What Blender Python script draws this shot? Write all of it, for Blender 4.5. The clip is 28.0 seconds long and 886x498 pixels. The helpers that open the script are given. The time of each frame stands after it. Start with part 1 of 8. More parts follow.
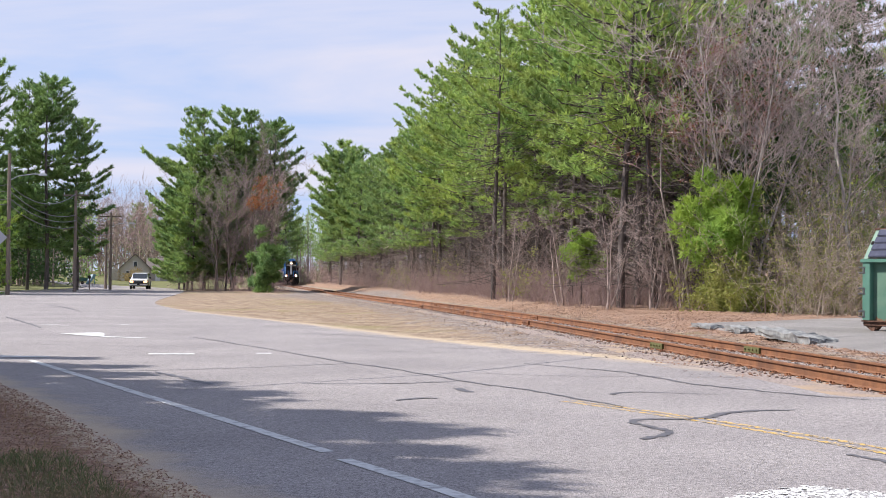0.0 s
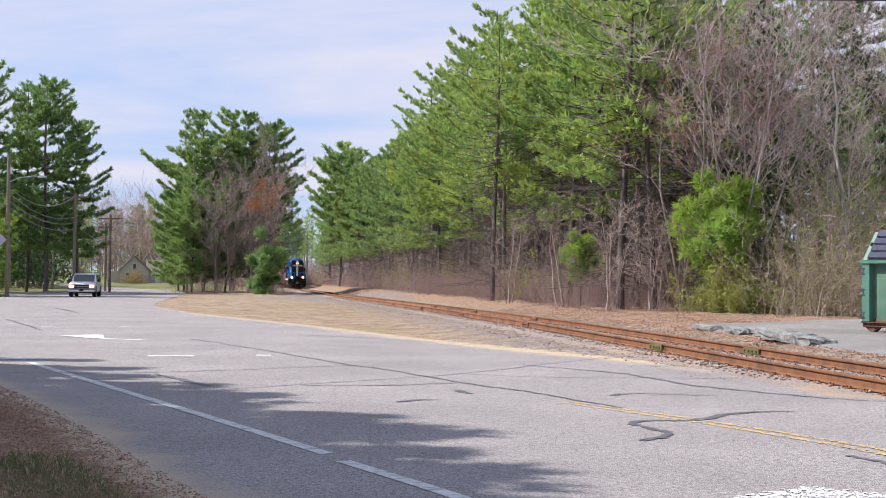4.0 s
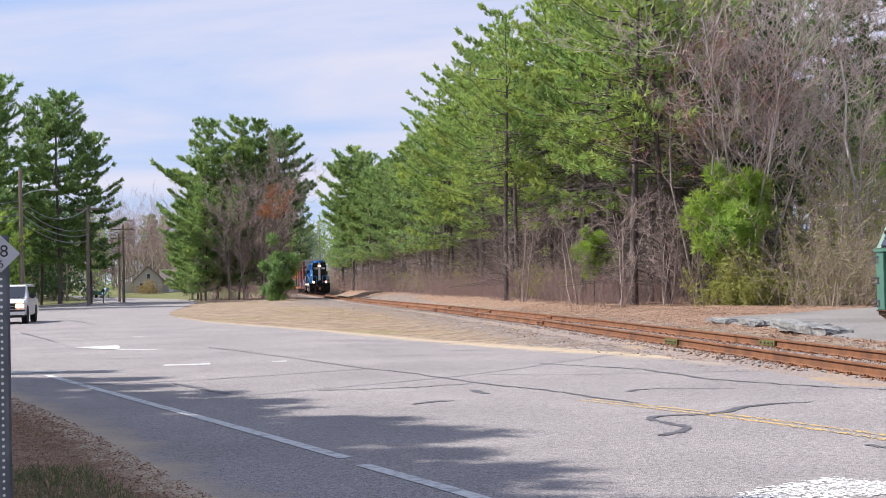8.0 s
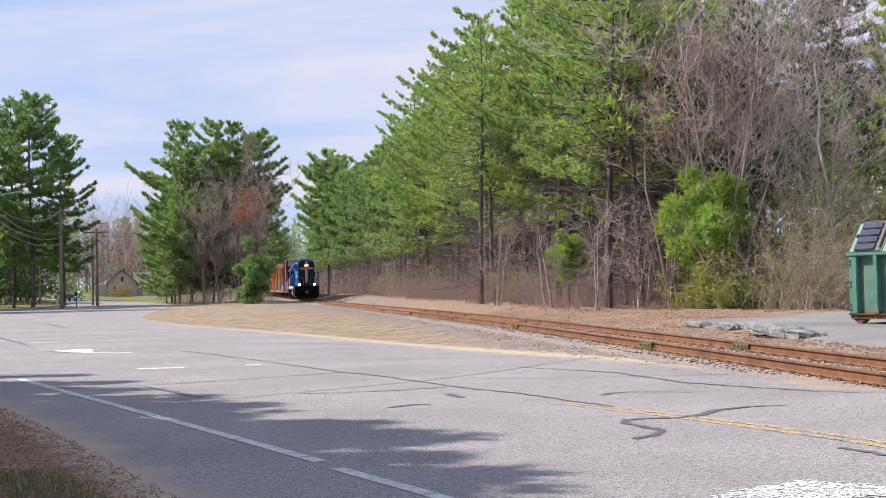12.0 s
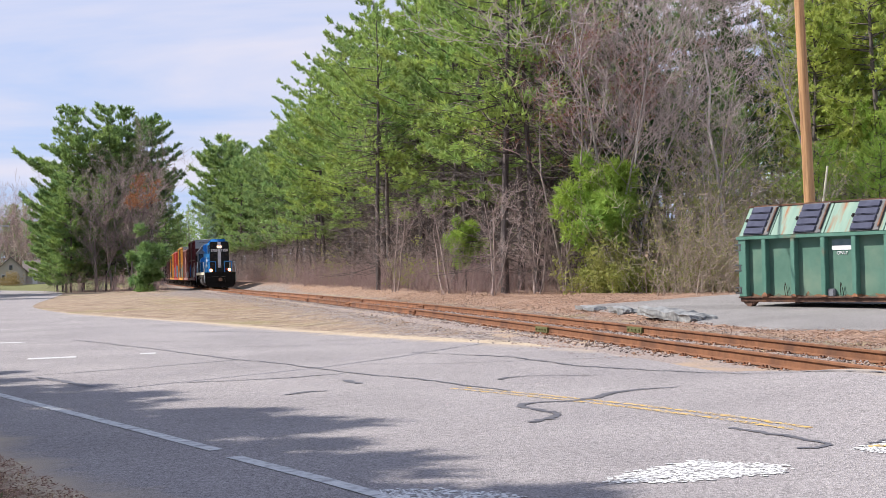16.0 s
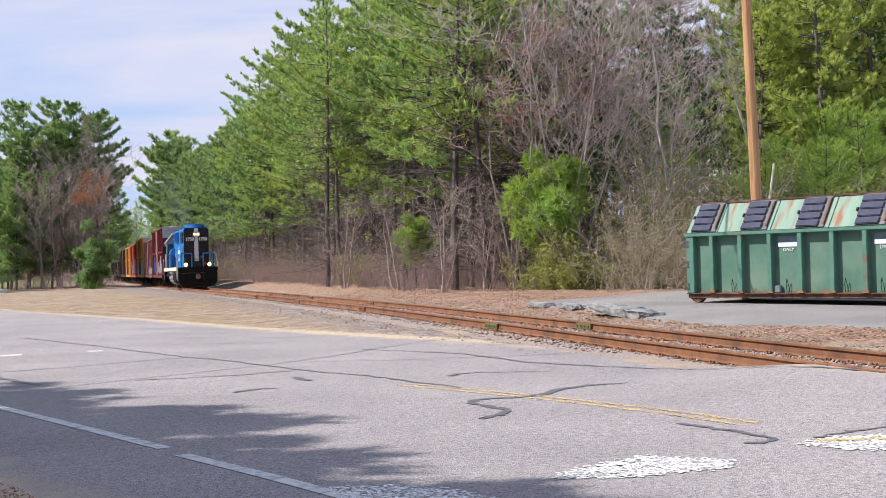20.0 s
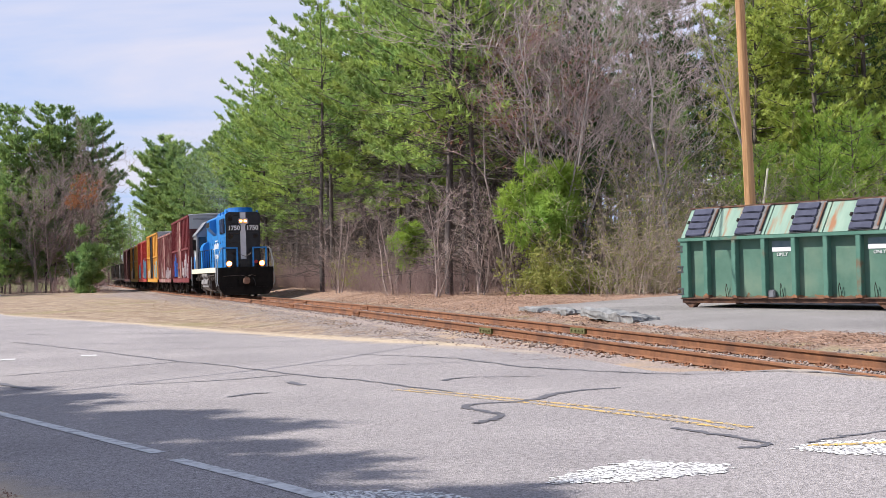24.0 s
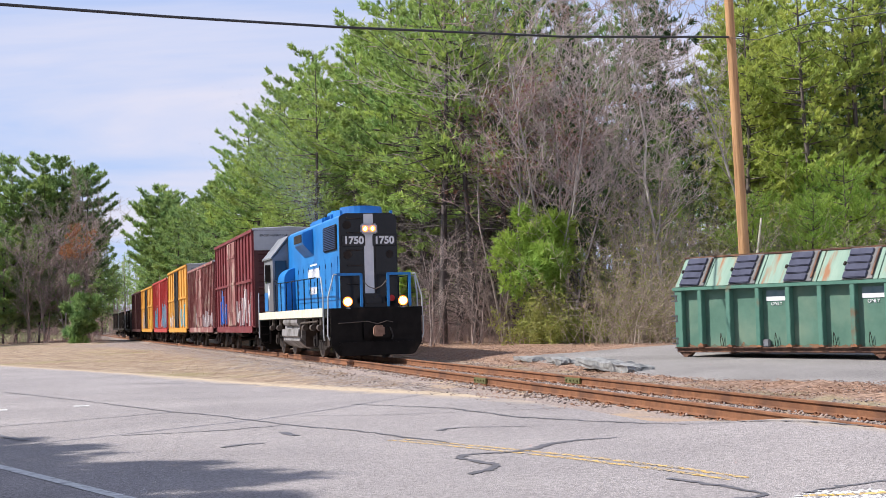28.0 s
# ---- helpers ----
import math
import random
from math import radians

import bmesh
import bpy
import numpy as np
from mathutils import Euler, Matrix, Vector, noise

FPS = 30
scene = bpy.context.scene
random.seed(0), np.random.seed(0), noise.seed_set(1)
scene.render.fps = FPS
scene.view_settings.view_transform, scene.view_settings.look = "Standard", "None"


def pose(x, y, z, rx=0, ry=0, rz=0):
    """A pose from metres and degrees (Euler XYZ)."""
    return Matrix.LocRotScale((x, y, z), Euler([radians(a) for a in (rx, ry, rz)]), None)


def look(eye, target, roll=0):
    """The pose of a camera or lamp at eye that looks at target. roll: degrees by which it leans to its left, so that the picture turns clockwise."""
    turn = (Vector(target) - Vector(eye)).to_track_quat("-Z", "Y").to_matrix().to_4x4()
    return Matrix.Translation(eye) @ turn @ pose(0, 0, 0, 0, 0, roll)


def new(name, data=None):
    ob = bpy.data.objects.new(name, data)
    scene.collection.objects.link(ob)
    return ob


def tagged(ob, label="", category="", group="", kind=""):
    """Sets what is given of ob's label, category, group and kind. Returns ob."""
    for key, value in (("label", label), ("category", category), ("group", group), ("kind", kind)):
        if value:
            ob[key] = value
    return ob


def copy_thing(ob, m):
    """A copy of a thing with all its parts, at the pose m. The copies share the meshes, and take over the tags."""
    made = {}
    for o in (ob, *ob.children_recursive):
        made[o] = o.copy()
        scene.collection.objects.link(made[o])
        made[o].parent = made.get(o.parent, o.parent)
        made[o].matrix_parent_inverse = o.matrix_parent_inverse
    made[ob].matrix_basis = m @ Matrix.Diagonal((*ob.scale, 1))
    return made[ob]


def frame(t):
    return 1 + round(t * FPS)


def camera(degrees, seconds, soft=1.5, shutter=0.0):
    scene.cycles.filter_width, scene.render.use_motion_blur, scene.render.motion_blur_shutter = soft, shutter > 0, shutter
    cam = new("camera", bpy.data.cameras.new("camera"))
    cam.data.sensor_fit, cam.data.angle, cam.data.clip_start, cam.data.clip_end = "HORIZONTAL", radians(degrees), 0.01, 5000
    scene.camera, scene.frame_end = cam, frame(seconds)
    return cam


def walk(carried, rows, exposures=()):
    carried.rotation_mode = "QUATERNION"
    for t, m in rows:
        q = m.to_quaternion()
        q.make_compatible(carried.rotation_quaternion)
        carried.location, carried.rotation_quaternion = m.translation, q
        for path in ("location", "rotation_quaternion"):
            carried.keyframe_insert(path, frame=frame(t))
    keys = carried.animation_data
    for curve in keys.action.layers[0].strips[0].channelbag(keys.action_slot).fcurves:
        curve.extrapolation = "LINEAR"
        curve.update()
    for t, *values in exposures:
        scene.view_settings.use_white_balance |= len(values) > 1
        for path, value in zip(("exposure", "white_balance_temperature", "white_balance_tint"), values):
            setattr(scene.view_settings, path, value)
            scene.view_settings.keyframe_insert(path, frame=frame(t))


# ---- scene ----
DEGREES = 36.9
EYE = 1.6
cam = camera(DEGREES, 28.0, soft=0.7)
# seconds, yaw, pitch, roll of a camera held by hand at one spot
TURNS = [
    (0.0, -0.05, 1.23, -0.50),
    (1.0, -0.08, 1.23, -0.50),
    (2.0, -0.08, 1.23, -0.50),
    (3.0, -0.08, 1.23, -0.50),
    (3.5, -0.08, 1.23, -0.50),
    (5.5, 0.08, 1.69, 0.02),
    (6.0, 0.28, 1.59, 0.19),
    (6.5, 0.52, 1.46, 0.99),
    (7.0, 0.73, 1.31, 1.21),
    (7.5, 0.72, 1.31, 1.23),
    (8.0, 0.50, 1.35, 1.27),
    (8.5, 0.22, 1.39, 1.25),
    (9.0, 0.04, 1.42, 1.23),
    (9.5, -0.05, 1.40, 1.18),
    (10.0, -0.09, 1.41, 1.20),
    (10.5, -0.15, 1.40, 1.17),
    (11.0, -0.22, 1.45, 1.18),
    (11.5, -0.37, 1.50, 1.20),
    (13.5, -1.31, 1.13, 1.39),
    (14.0, -1.72, 0.96, 1.47),
    (14.5, -2.63, 0.90, 1.49),
    (15.0, -3.07, 0.83, 1.50),
    (15.5, -3.87, 0.80, 1.56),
    (16.0, -5.02, 0.76, 1.59),
    (16.5, -5.99, 0.70, 1.60),
    (17.0, -6.19, 0.69, 1.60),
    (17.5, -6.74, 0.65, 1.58),
    (18.0, -6.76, 0.65, 1.59),
    (18.5, -7.02, 0.63, 1.60),
    (19.0, -7.10, 0.56, 1.58),
    (19.5, -7.15, 0.55, 1.60),
    (20.0, -7.18, 0.56, 1.61),
    (20.5, -7.21, 0.56, 1.62),
    (21.0, -7.32, 0.60, 1.56),
    (21.5, -7.34, 0.60, 1.53),
    (23.5, -7.42, 0.70, 1.57),
    (24.0, -7.43, 0.75, 1.57),
    (24.5, -7.43, 0.83, 1.58),
    (25.0, -7.45, 0.90, 1.56),
    (25.5, -7.47, 1.22, 1.56),
    (26.0, -7.50, 1.68, 1.54),
    (26.5, -7.52, 1.92, 1.60),
    (27.0, -7.56, 2.00, 1.63),
    (27.5, -7.63, 2.59, 1.63),
    (28.0, -7.67, 2.88, 1.62),
]
walk(cam, [(t, pose(0, 0, EYE, 90 + pitch, roll, yaw)) for t, yaw, pitch, roll in TURNS])

# ---- light ----
SUN_TO = Vector((-0.985, 0.08, 1.13)).normalized()
SUN_ELEV = math.asin(SUN_TO.z)
SUN_ROT = math.atan2(SUN_TO.x, SUN_TO.y)
scene.view_settings.exposure = 0.54

world = bpy.data.worlds.new("sky")
scene.world = world
world.use_nodes = True
wn, wl = world.node_tree.nodes, world.node_tree.links
wn.clear()
w_out = wn.new("ShaderNodeOutputWorld")
w_bg = wn.new("ShaderNodeBackground")
w_sky = wn.new("ShaderNodeTexSky")
w_sky.sky_type = "NISHITA"
w_sky.sun_disc = False
w_sky.sun_elevation, w_sky.sun_rotation = SUN_ELEV, SUN_ROT
w_sky.air_density, w_sky.dust_density, w_sky.ozone_density = 1.0, 0.6, 1.6
w_tc = wn.new("ShaderNodeTexCoord")
w_sep = wn.new("ShaderNodeSeparateXYZ")
w_div = wn.new("ShaderNodeMath"); w_div.operation = "ADD"; w_div.inputs[1].default_value = 0.12
w_dx = wn.new("ShaderNodeMath"); w_dx.operation = "DIVIDE"
w_dy = wn.new("ShaderNodeMath"); w_dy.operation = "DIVIDE"
w_comb = wn.new("ShaderNodeCombineXYZ")
w_map = wn.new("ShaderNodeMapping")
w_map.inputs["Rotation"].default_value = (0, 0, radians(24))
w_map.inputs["Scale"].default_value = (0.45, 0.9, 1)
w_map.inputs["Location"].default_value = (1.3, 0.4, 0.0)
w_n1 = wn.new("ShaderNodeTexNoise")
w_n1.inputs["Scale"].default_value, w_n1.inputs["Detail"].default_value, w_n1.inputs["Roughness"].default_value = 0.9, 9, 0.56
w_n1.inputs["Distortion"].default_value = 0.35
w_r1 = wn.new("ShaderNodeMapRange")
w_r1.inputs["From Min"].default_value, w_r1.inputs["From Max"].default_value = 0.39, 0.60
w_r1.inputs["To Min"].default_value, w_r1.inputs["To Max"].default_value = 0.0, 1.0
w_mix = wn.new("ShaderNodeMix"); w_mix.data_type = "RGBA"
w_mix.inputs["B"].default_value = (7.2, 7.2, 8.6, 1)
wl.new(w_tc.outputs["Generated"], w_sep.inputs[0])
wl.new(w_sep.outputs["Z"], w_div.inputs[0])
wl.new(w_sep.outputs["X"], w_dx.inputs[0]); wl.new(w_div.outputs[0], w_dx.inputs[1])
wl.new(w_sep.outputs["Y"], w_dy.inputs[0]); wl.new(w_div.outputs[0], w_dy.inputs[1])
wl.new(w_dx.outputs[0], w_comb.inputs["X"]); wl.new(w_dy.outputs[0], w_comb.inputs["Y"])
wl.new(w_comb.outputs[0], w_map.inputs["Vector"])
wl.new(w_map.outputs[0], w_n1.inputs["Vector"])
wl.new(w_n1.outputs["Fac"], w_r1.inputs["Value"])
w_high = wn.new("ShaderNodeMapRange")
w_high.inputs["From Min"].default_value, w_high.inputs["From Max"].default_value = 0.25, 0.7
w_high.inputs["To Min"].default_value, w_high.inputs["To Max"].default_value = 1.0, 0.72
w_thin = wn.new("ShaderNodeMath"); w_thin.operation = "MULTIPLY"
wl.new(w_sep.outputs["Z"], w_high.inputs["Value"])
wl.new(w_r1.outputs[0], w_thin.inputs[0]); wl.new(w_high.outputs[0], w_thin.inputs[1])
wl.new(w_thin.outputs[0], w_mix.inputs["Factor"])
w_deep = wn.new("ShaderNodeMix"); w_deep.data_type = "RGBA"
w_deep.inputs["Factor"].default_value = 0.7
w_deep.inputs["B"].default_value = (4.9, 6.3, 10.2, 1)
wl.new(w_sky.outputs[0], w_deep.inputs["A"])
wl.new(w_deep.outputs["Result"], w_mix.inputs["A"])
wl.new(w_mix.outputs["Result"], w_bg.inputs["Color"])
w_bg.inputs["Strength"].default_value = 0.074
wl.new(w_bg.outputs[0], w_out.inputs["Surface"])

sun = new("sun", bpy.data.lights.new("sun", "SUN"))
sun.data.energy, sun.data.angle, sun.data.color = 5.0, radians(0.55), (1.0, 0.945, 0.89)
sun.matrix_world = look((0, 0, 60), Vector((0, 0, 60)) - SUN_TO)


# ---- materials ----
def surf(name, c1, c2, scale=4.0, rough=0.7, metal=0.0, bump=0.15, c3=None, scale3=0.4, cut3=(0.5, 0.65), fine=40.0,
         stretch=(1, 1, 1), by_object=0.0, island=0.0, coords="Object", bump_dist=0.02, spec=0.4):
    """A surface in two tones at one scale, a third tone in patches at another, and fine relief."""
    m = bpy.data.materials.new(name)
    m.use_nodes = True
    n, l = m.node_tree.nodes, m.node_tree.links
    b = n["Principled BSDF"]
    b.inputs["Roughness"].default_value, b.inputs["Metallic"].default_value = rough, metal
    b.inputs["Specular IOR Level"].default_value = spec
    if coords == "World":
        src = n.new("ShaderNodeNewGeometry").outputs["Position"]
    else:
        src = n.new("ShaderNodeTexCoord").outputs["Object"]
    mp = n.new("ShaderNodeMapping")
    mp.inputs["Scale"].default_value = stretch
    l.new(src, mp.inputs["Vector"])
    n1 = n.new("ShaderNodeTexNoise")
    n1.inputs["Scale"].default_value, n1.inputs["Detail"].default_value, n1.inputs["Roughness"].default_value = scale, 6, 0.62
    l.new(mp.outputs[0], n1.inputs["Vector"])
    r1 = n.new("ShaderNodeMapRange")
    r1.inputs["From Min"].default_value, r1.inputs["From Max"].default_value = 0.32, 0.68
    l.new(n1.outputs["Fac"], r1.inputs["Value"])
    mix = n.new("ShaderNodeMix"); mix.data_type = "RGBA"
    mix.inputs["A"].default_value, mix.inputs["B"].default_value = (*c1, 1), (*c2, 1)
    l.new(r1.outputs[0], mix.inputs["Factor"])
    col = mix.outputs["Result"]
    if c3:
        n3 = n.new("ShaderNodeTexNoise")
        n3.inputs["Scale"].default_value, n3.inputs["Detail"].default_value = scale3, 7
        l.new(mp.outputs[0], n3.inputs["Vector"])
        r3 = n.new("ShaderNodeMapRange")
        r3.inputs["From Min"].default_value, r3.inputs["From Max"].default_value = cut3
        l.new(n3.outputs["Fac"], r3.inputs["Value"])
        m3 = n.new("ShaderNodeMix"); m3.data_type = "RGBA"
        m3.inputs["B"].default_value = (*c3, 1)
        l.new(r3.outputs[0], m3.inputs["Factor"]); l.new(col, m3.inputs["A"])
        col = m3.outputs["Result"]
    for amount, node, out in ((by_object, "ShaderNodeObjectInfo", "Random"), (island, "ShaderNodeNewGeometry", "Random Per Island")):
        if amount:
            o = n.new(node)
            hv = n.new("ShaderNodeHueSaturation")
            rr = n.new("ShaderNodeMapRange")
            rr.inputs["To Min"].default_value, rr.inputs["To Max"].default_value = 1 - amount, 1 + amount
            l.new(o.outputs[out], rr.inputs["Value"]); l.new(rr.outputs[0], hv.inputs["Value"]); l.new(col, hv.inputs["Color"])
            col = hv.outputs["Color"]
    l.new(col, b.inputs["Base Color"])
    if bump:
        nb = n.new("ShaderNodeTexNoise")
        nb.inputs["Scale"].default_value, nb.inputs["Detail"].default_value = fine, 4
        l.new(mp.outputs[0], nb.inputs["Vector"])
        bp = n.new("ShaderNodeBump")
        bp.inputs["Strength"].default_value, bp.inputs["Distance"].default_value = bump, bump_dist
        l.new(nb.outputs["Fac"], bp.inputs["Height"]); l.new(bp.outputs[0], b.inputs["Normal"])
    return m


def leafy(name, c1, c2, c3, through_leaf=0.35, rough=0.55):
    """Needles and leaves: every tuft has its own tone, and some light comes through."""
    m = bpy.data.materials.new(name)
    m.use_nodes = True
    n, l = m.node_tree.nodes, m.node_tree.links
    b, out = n["Principled BSDF"], n["Material Output"]
    g = n.new("ShaderNodeNewGeometry")
    tc = n.new("ShaderNodeTexCoord")
    big = n.new("ShaderNodeTexNoise")
    big.inputs["Scale"].default_value, big.inputs["Detail"].default_value = 0.45, 3
    l.new(tc.outputs["Object"], big.inputs["Vector"])
    r = n.new("ShaderNodeMapRange")
    r.inputs["From Min"].default_value, r.inputs["From Max"].default_value = 0.35, 0.65
    l.new(big.outputs["Fac"], r.inputs["Value"])
    m1 = n.new("ShaderNodeMix"); m1.data_type = "RGBA"
    m1.inputs["A"].default_value, m1.inputs["B"].default_value = (*c1, 1), (*c2, 1)
    l.new(g.outputs["Random Per Island"], m1.inputs["Factor"])
    m2 = n.new("ShaderNodeMix"); m2.data_type = "RGBA"
    m2.inputs["B"].default_value = (*c3, 1)
    l.new(r.outputs[0], m2.inputs["Factor"]); l.new(m1.outputs["Result"], m2.inputs["A"])
    oi = n.new("ShaderNodeObjectInfo")
    rr = n.new("ShaderNodeMapRange")
    rr.inputs["To Min"].default_value, rr.inputs["To Max"].default_value = 0.82, 1.18
    l.new(oi.outputs["Random"], rr.inputs["Value"])
    hv = n.new("ShaderNodeHueSaturation")
    l.new(rr.outputs[0], hv.inputs["Value"]); l.new(m2.outputs["Result"], hv.inputs["Color"])
    l.new(hv.outputs["Color"], b.inputs["Base Color"])
    b.inputs["Roughness"].default_value = rough
    b.inputs["Specular IOR Level"].default_value = 0.25
    tr = n.new("ShaderNodeBsdfTranslucent")
    l.new(hv.outputs["Color"], tr.inputs["Color"])
    ms = n.new("ShaderNodeMixShader")
    ms.inputs["Fac"].default_value = through_leaf
    l.new(b.outputs[0], ms.inputs[1]); l.new(tr.outputs[0], ms.inputs[2]); l.new(ms.outputs[0], out.inputs["Surface"])
    return m


def glow(name, colour, strength):
    m = bpy.data.materials.new(name)
    m.use_nodes = True
    b = m.node_tree.nodes["Principled BSDF"]
    b.inputs["Base Color"].default_value = (*colour, 1)
    b.inputs["Emission Color"].default_value = (*colour, 1)
    b.inputs["Emission Strength"].default_value = strength
    return m


def glass(name, tint=(0.02, 0.025, 0.03), rough=0.05):
    m = bpy.data.materials.new(name)
    m.use_nodes = True
    b = m.node_tree.nodes["Principled BSDF"]
    b.inputs["Base Color"].default_value = (*tint, 1)
    b.inputs["Roughness"].default_value = rough
    b.inputs["Specular IOR Level"].default_value = 0.6
    b.inputs["Coat Weight"].default_value = 0.5
    return m


M_BARK = surf("pine_bark", (0.055, 0.043, 0.04), (0.17, 0.142, 0.132), 5, 0.9, bump=0.6, stretch=(1, 1, 0.25), by_object=0.25, bump_dist=0.05)
M_GREYBARK = surf("grey_bark", (0.19, 0.155, 0.14), (0.38, 0.33, 0.305), 6, 0.9, bump=0.4, stretch=(1, 1, 0.3), by_object=0.2, c3=(0.18, 0.155, 0.14))
M_TWIG = surf("bare_twigs", (0.25, 0.195, 0.155), (0.46, 0.385, 0.32), 3, 0.9, bump=0, by_object=0.2)
M_PALETWIG = surf("grey_twigs", (0.28, 0.225, 0.21), (0.49, 0.42, 0.395), 3, 0.9, bump=0, by_object=0.15)
M_PALEBARK = surf("pale_grey_bark", (0.29, 0.26, 0.248), (0.50, 0.465, 0.44), 5, 0.9, bump=0.3, stretch=(1, 1, 0.3), by_object=0.15, c3=(0.18, 0.16, 0.15), scale3=1.4)
M_REDTWIG = surf("budding_twigs", (0.26, 0.17, 0.158), (0.45, 0.335, 0.315), 3, 0.9, bump=0, by_object=0.2)
M_DEADTWIG = surf("dead_pine_twigs", (0.19, 0.14, 0.125), (0.47, 0.385, 0.355), 3, 0.9, bump=0, by_object=0.2)
M_PINE = leafy("pine_needles", (0.15, 0.275, 0.085), (0.35, 0.495, 0.175), (0.40, 0.50, 0.13), 0.4)
M_PINE_YELLOW = leafy("yellow_green_needles", (0.22, 0.31, 0.075), (0.42, 0.52, 0.15), (0.48, 0.52, 0.13), 0.45)
M_PINE_MID = leafy("mid_green_needles", (0.11, 0.21, 0.085), (0.24, 0.365, 0.145), (0.23, 0.33, 0.10), 0.42)
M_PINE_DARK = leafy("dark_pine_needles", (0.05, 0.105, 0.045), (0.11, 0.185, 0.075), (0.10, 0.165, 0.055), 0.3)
M_PINE_FAR = leafy("blue_green_needles", (0.14, 0.255, 0.105), (0.30, 0.43, 0.175), (0.33, 0.43, 0.13), 0.42)
M_PINE_BRIGHT = leafy("young_pine_needles", (0.16, 0.29, 0.06), (0.33, 0.50, 0.115), (0.33, 0.44, 0.08), 0.45)
M_BUD = leafy("opening_buds", (0.26, 0.32, 0.07), (0.42, 0.46, 0.13), (0.36, 0.36, 0.12), 0.5)
M_REDBUD = leafy("red_buds", (0.24, 0.10, 0.07), (0.36, 0.17, 0.11), (0.30, 0.14, 0.09), 0.4)
M_ORANGE = leafy("rusty_leaves", (0.42, 0.16, 0.06), (0.56, 0.26, 0.11), (0.40, 0.20, 0.09), 0.4)
M_STEEL_RUST = surf("rusty_rail", (0.16, 0.07, 0.036), (0.255, 0.115, 0.056), 7, 0.85, bump=0.25, c3=(0.13, 0.06, 0.035), scale3=1.5, coords="World", by_object=0.12)
M_RAILHEAD = surf("worn_rail_head", (0.26, 0.15, 0.09), (0.36, 0.24, 0.16), 9, 0.45, metal=0.5, bump=0.05, coords="World")
M_TIE = surf("old_tie", (0.10, 0.075, 0.06), (0.20, 0.16, 0.13), 9, 0.95, bump=0.5, stretch=(0.4, 3, 3), by_object=0.3)
M_STONE = surf("ballast_stone", (0.13, 0.105, 0.095), (0.32, 0.27, 0.25), 2, 0.9, bump=0.3, island=0.45, coords="World", c3=(0.22, 0.125, 0.08), scale3=0.6)
M_LINE = surf("white_road_paint", (0.46, 0.46, 0.455), (0.58, 0.58, 0.57), 12, 0.75, bump=0.3, c3=(0.29, 0.285, 0.285), scale3=9, cut3=(0.50, 0.66), coords="World")
M_LINE_WORN = surf("flaked_white_paint", (0.66, 0.66, 0.65), (0.78, 0.78, 0.76), 12, 0.75, bump=0.3, c3=(0.25, 0.24, 0.24), scale3=34, cut3=(0.49, 0.56), coords="World")
M_YELLOW = surf("worn_yellow_paint", (0.58, 0.36, 0.08), (0.70, 0.46, 0.14), 10, 0.8, bump=0.3, c3=(0.30, 0.275, 0.25), scale3=16, cut3=(0.46, 0.60), coords="World")
M_TAR = surf("crack_tar", (0.075, 0.073, 0.082), (0.125, 0.12, 0.13), 6, 0.6, bump=0.15, coords="World")
M_KERB = surf("granite_kerb", (0.36, 0.33, 0.31), (0.48, 0.45, 0.42), 9, 0.85, coords="World", island=0.1)
M_POLE = surf("new_pole_wood", (0.40, 0.215, 0.095), (0.52, 0.30, 0.145), 3, 0.75, bump=0.3, stretch=(6, 6, 0.35), c3=(0.28, 0.15, 0.07), scale3=2.0)
M_OLDPOLE = surf("weathered_pole_wood", (0.15, 0.115, 0.095), (0.26, 0.21, 0.18), 3, 0.9, bump=0.3, stretch=(6, 6, 0.35))
M_WIRE = surf("cable_sheath", (0.022, 0.022, 0.025), (0.05, 0.05, 0.055), 5, 0.6, bump=0)
M_WIRE_GREY = surf("weathered_cable", (0.13, 0.13, 0.14), (0.21, 0.21, 0.22), 5, 0.6, bump=0)
M_GALV = surf("galvanised_steel", (0.36, 0.37, 0.39), (0.50, 0.51, 0.53), 9, 0.45, metal=0.7, bump=0.05)
M_SIGNPOST = surf("shaded_post_steel", (0.09, 0.10, 0.125), (0.16, 0.17, 0.20), 9, 0.5, metal=0.6, bump=0.1)
M_SIGN = surf("sign_white", (0.66, 0.67, 0.70), (0.75, 0.76, 0.78), 9, 0.45, bump=0)
# Sign white darkened and blued: the shade on the marker is in the colour.
M_PLATE = surf("shaded_sign_white", (0.40, 0.40, 0.46), (0.48, 0.48, 0.54), 9, 0.5, bump=0)
M_BLACK = surf("black_paint", (0.012, 0.012, 0.014), (0.03, 0.03, 0.034), 5, 0.5, bump=0.05)
M_DUMP = surf("green_steel_paint", (0.070, 0.150, 0.112), (0.102, 0.198, 0.150), 1.6, 0.6, bump=0.12, c3=(0.15, 0.225, 0.165), scale3=0.9, fine=9, cut3=(0.48, 0.7), spec=0.3)
M_DUMP_ROOF = surf("faded_green_roof", (0.16, 0.255, 0.21), (0.235, 0.325, 0.26), 2.2, 0.75, bump=0.1, c3=(0.26, 0.13, 0.07), scale3=2.3, cut3=(0.53, 0.66), fine=9, spec=0.2, stretch=(1.8, 0.35, 0.35))
M_DUMP_RIB = surf("green_rib_paint", (0.066, 0.165, 0.125), (0.10, 0.215, 0.165), 2, 0.6, bump=0.1, c3=(0.15, 0.11, 0.07), scale3=1.6, cut3=(0.62, 0.72), spec=0.3)
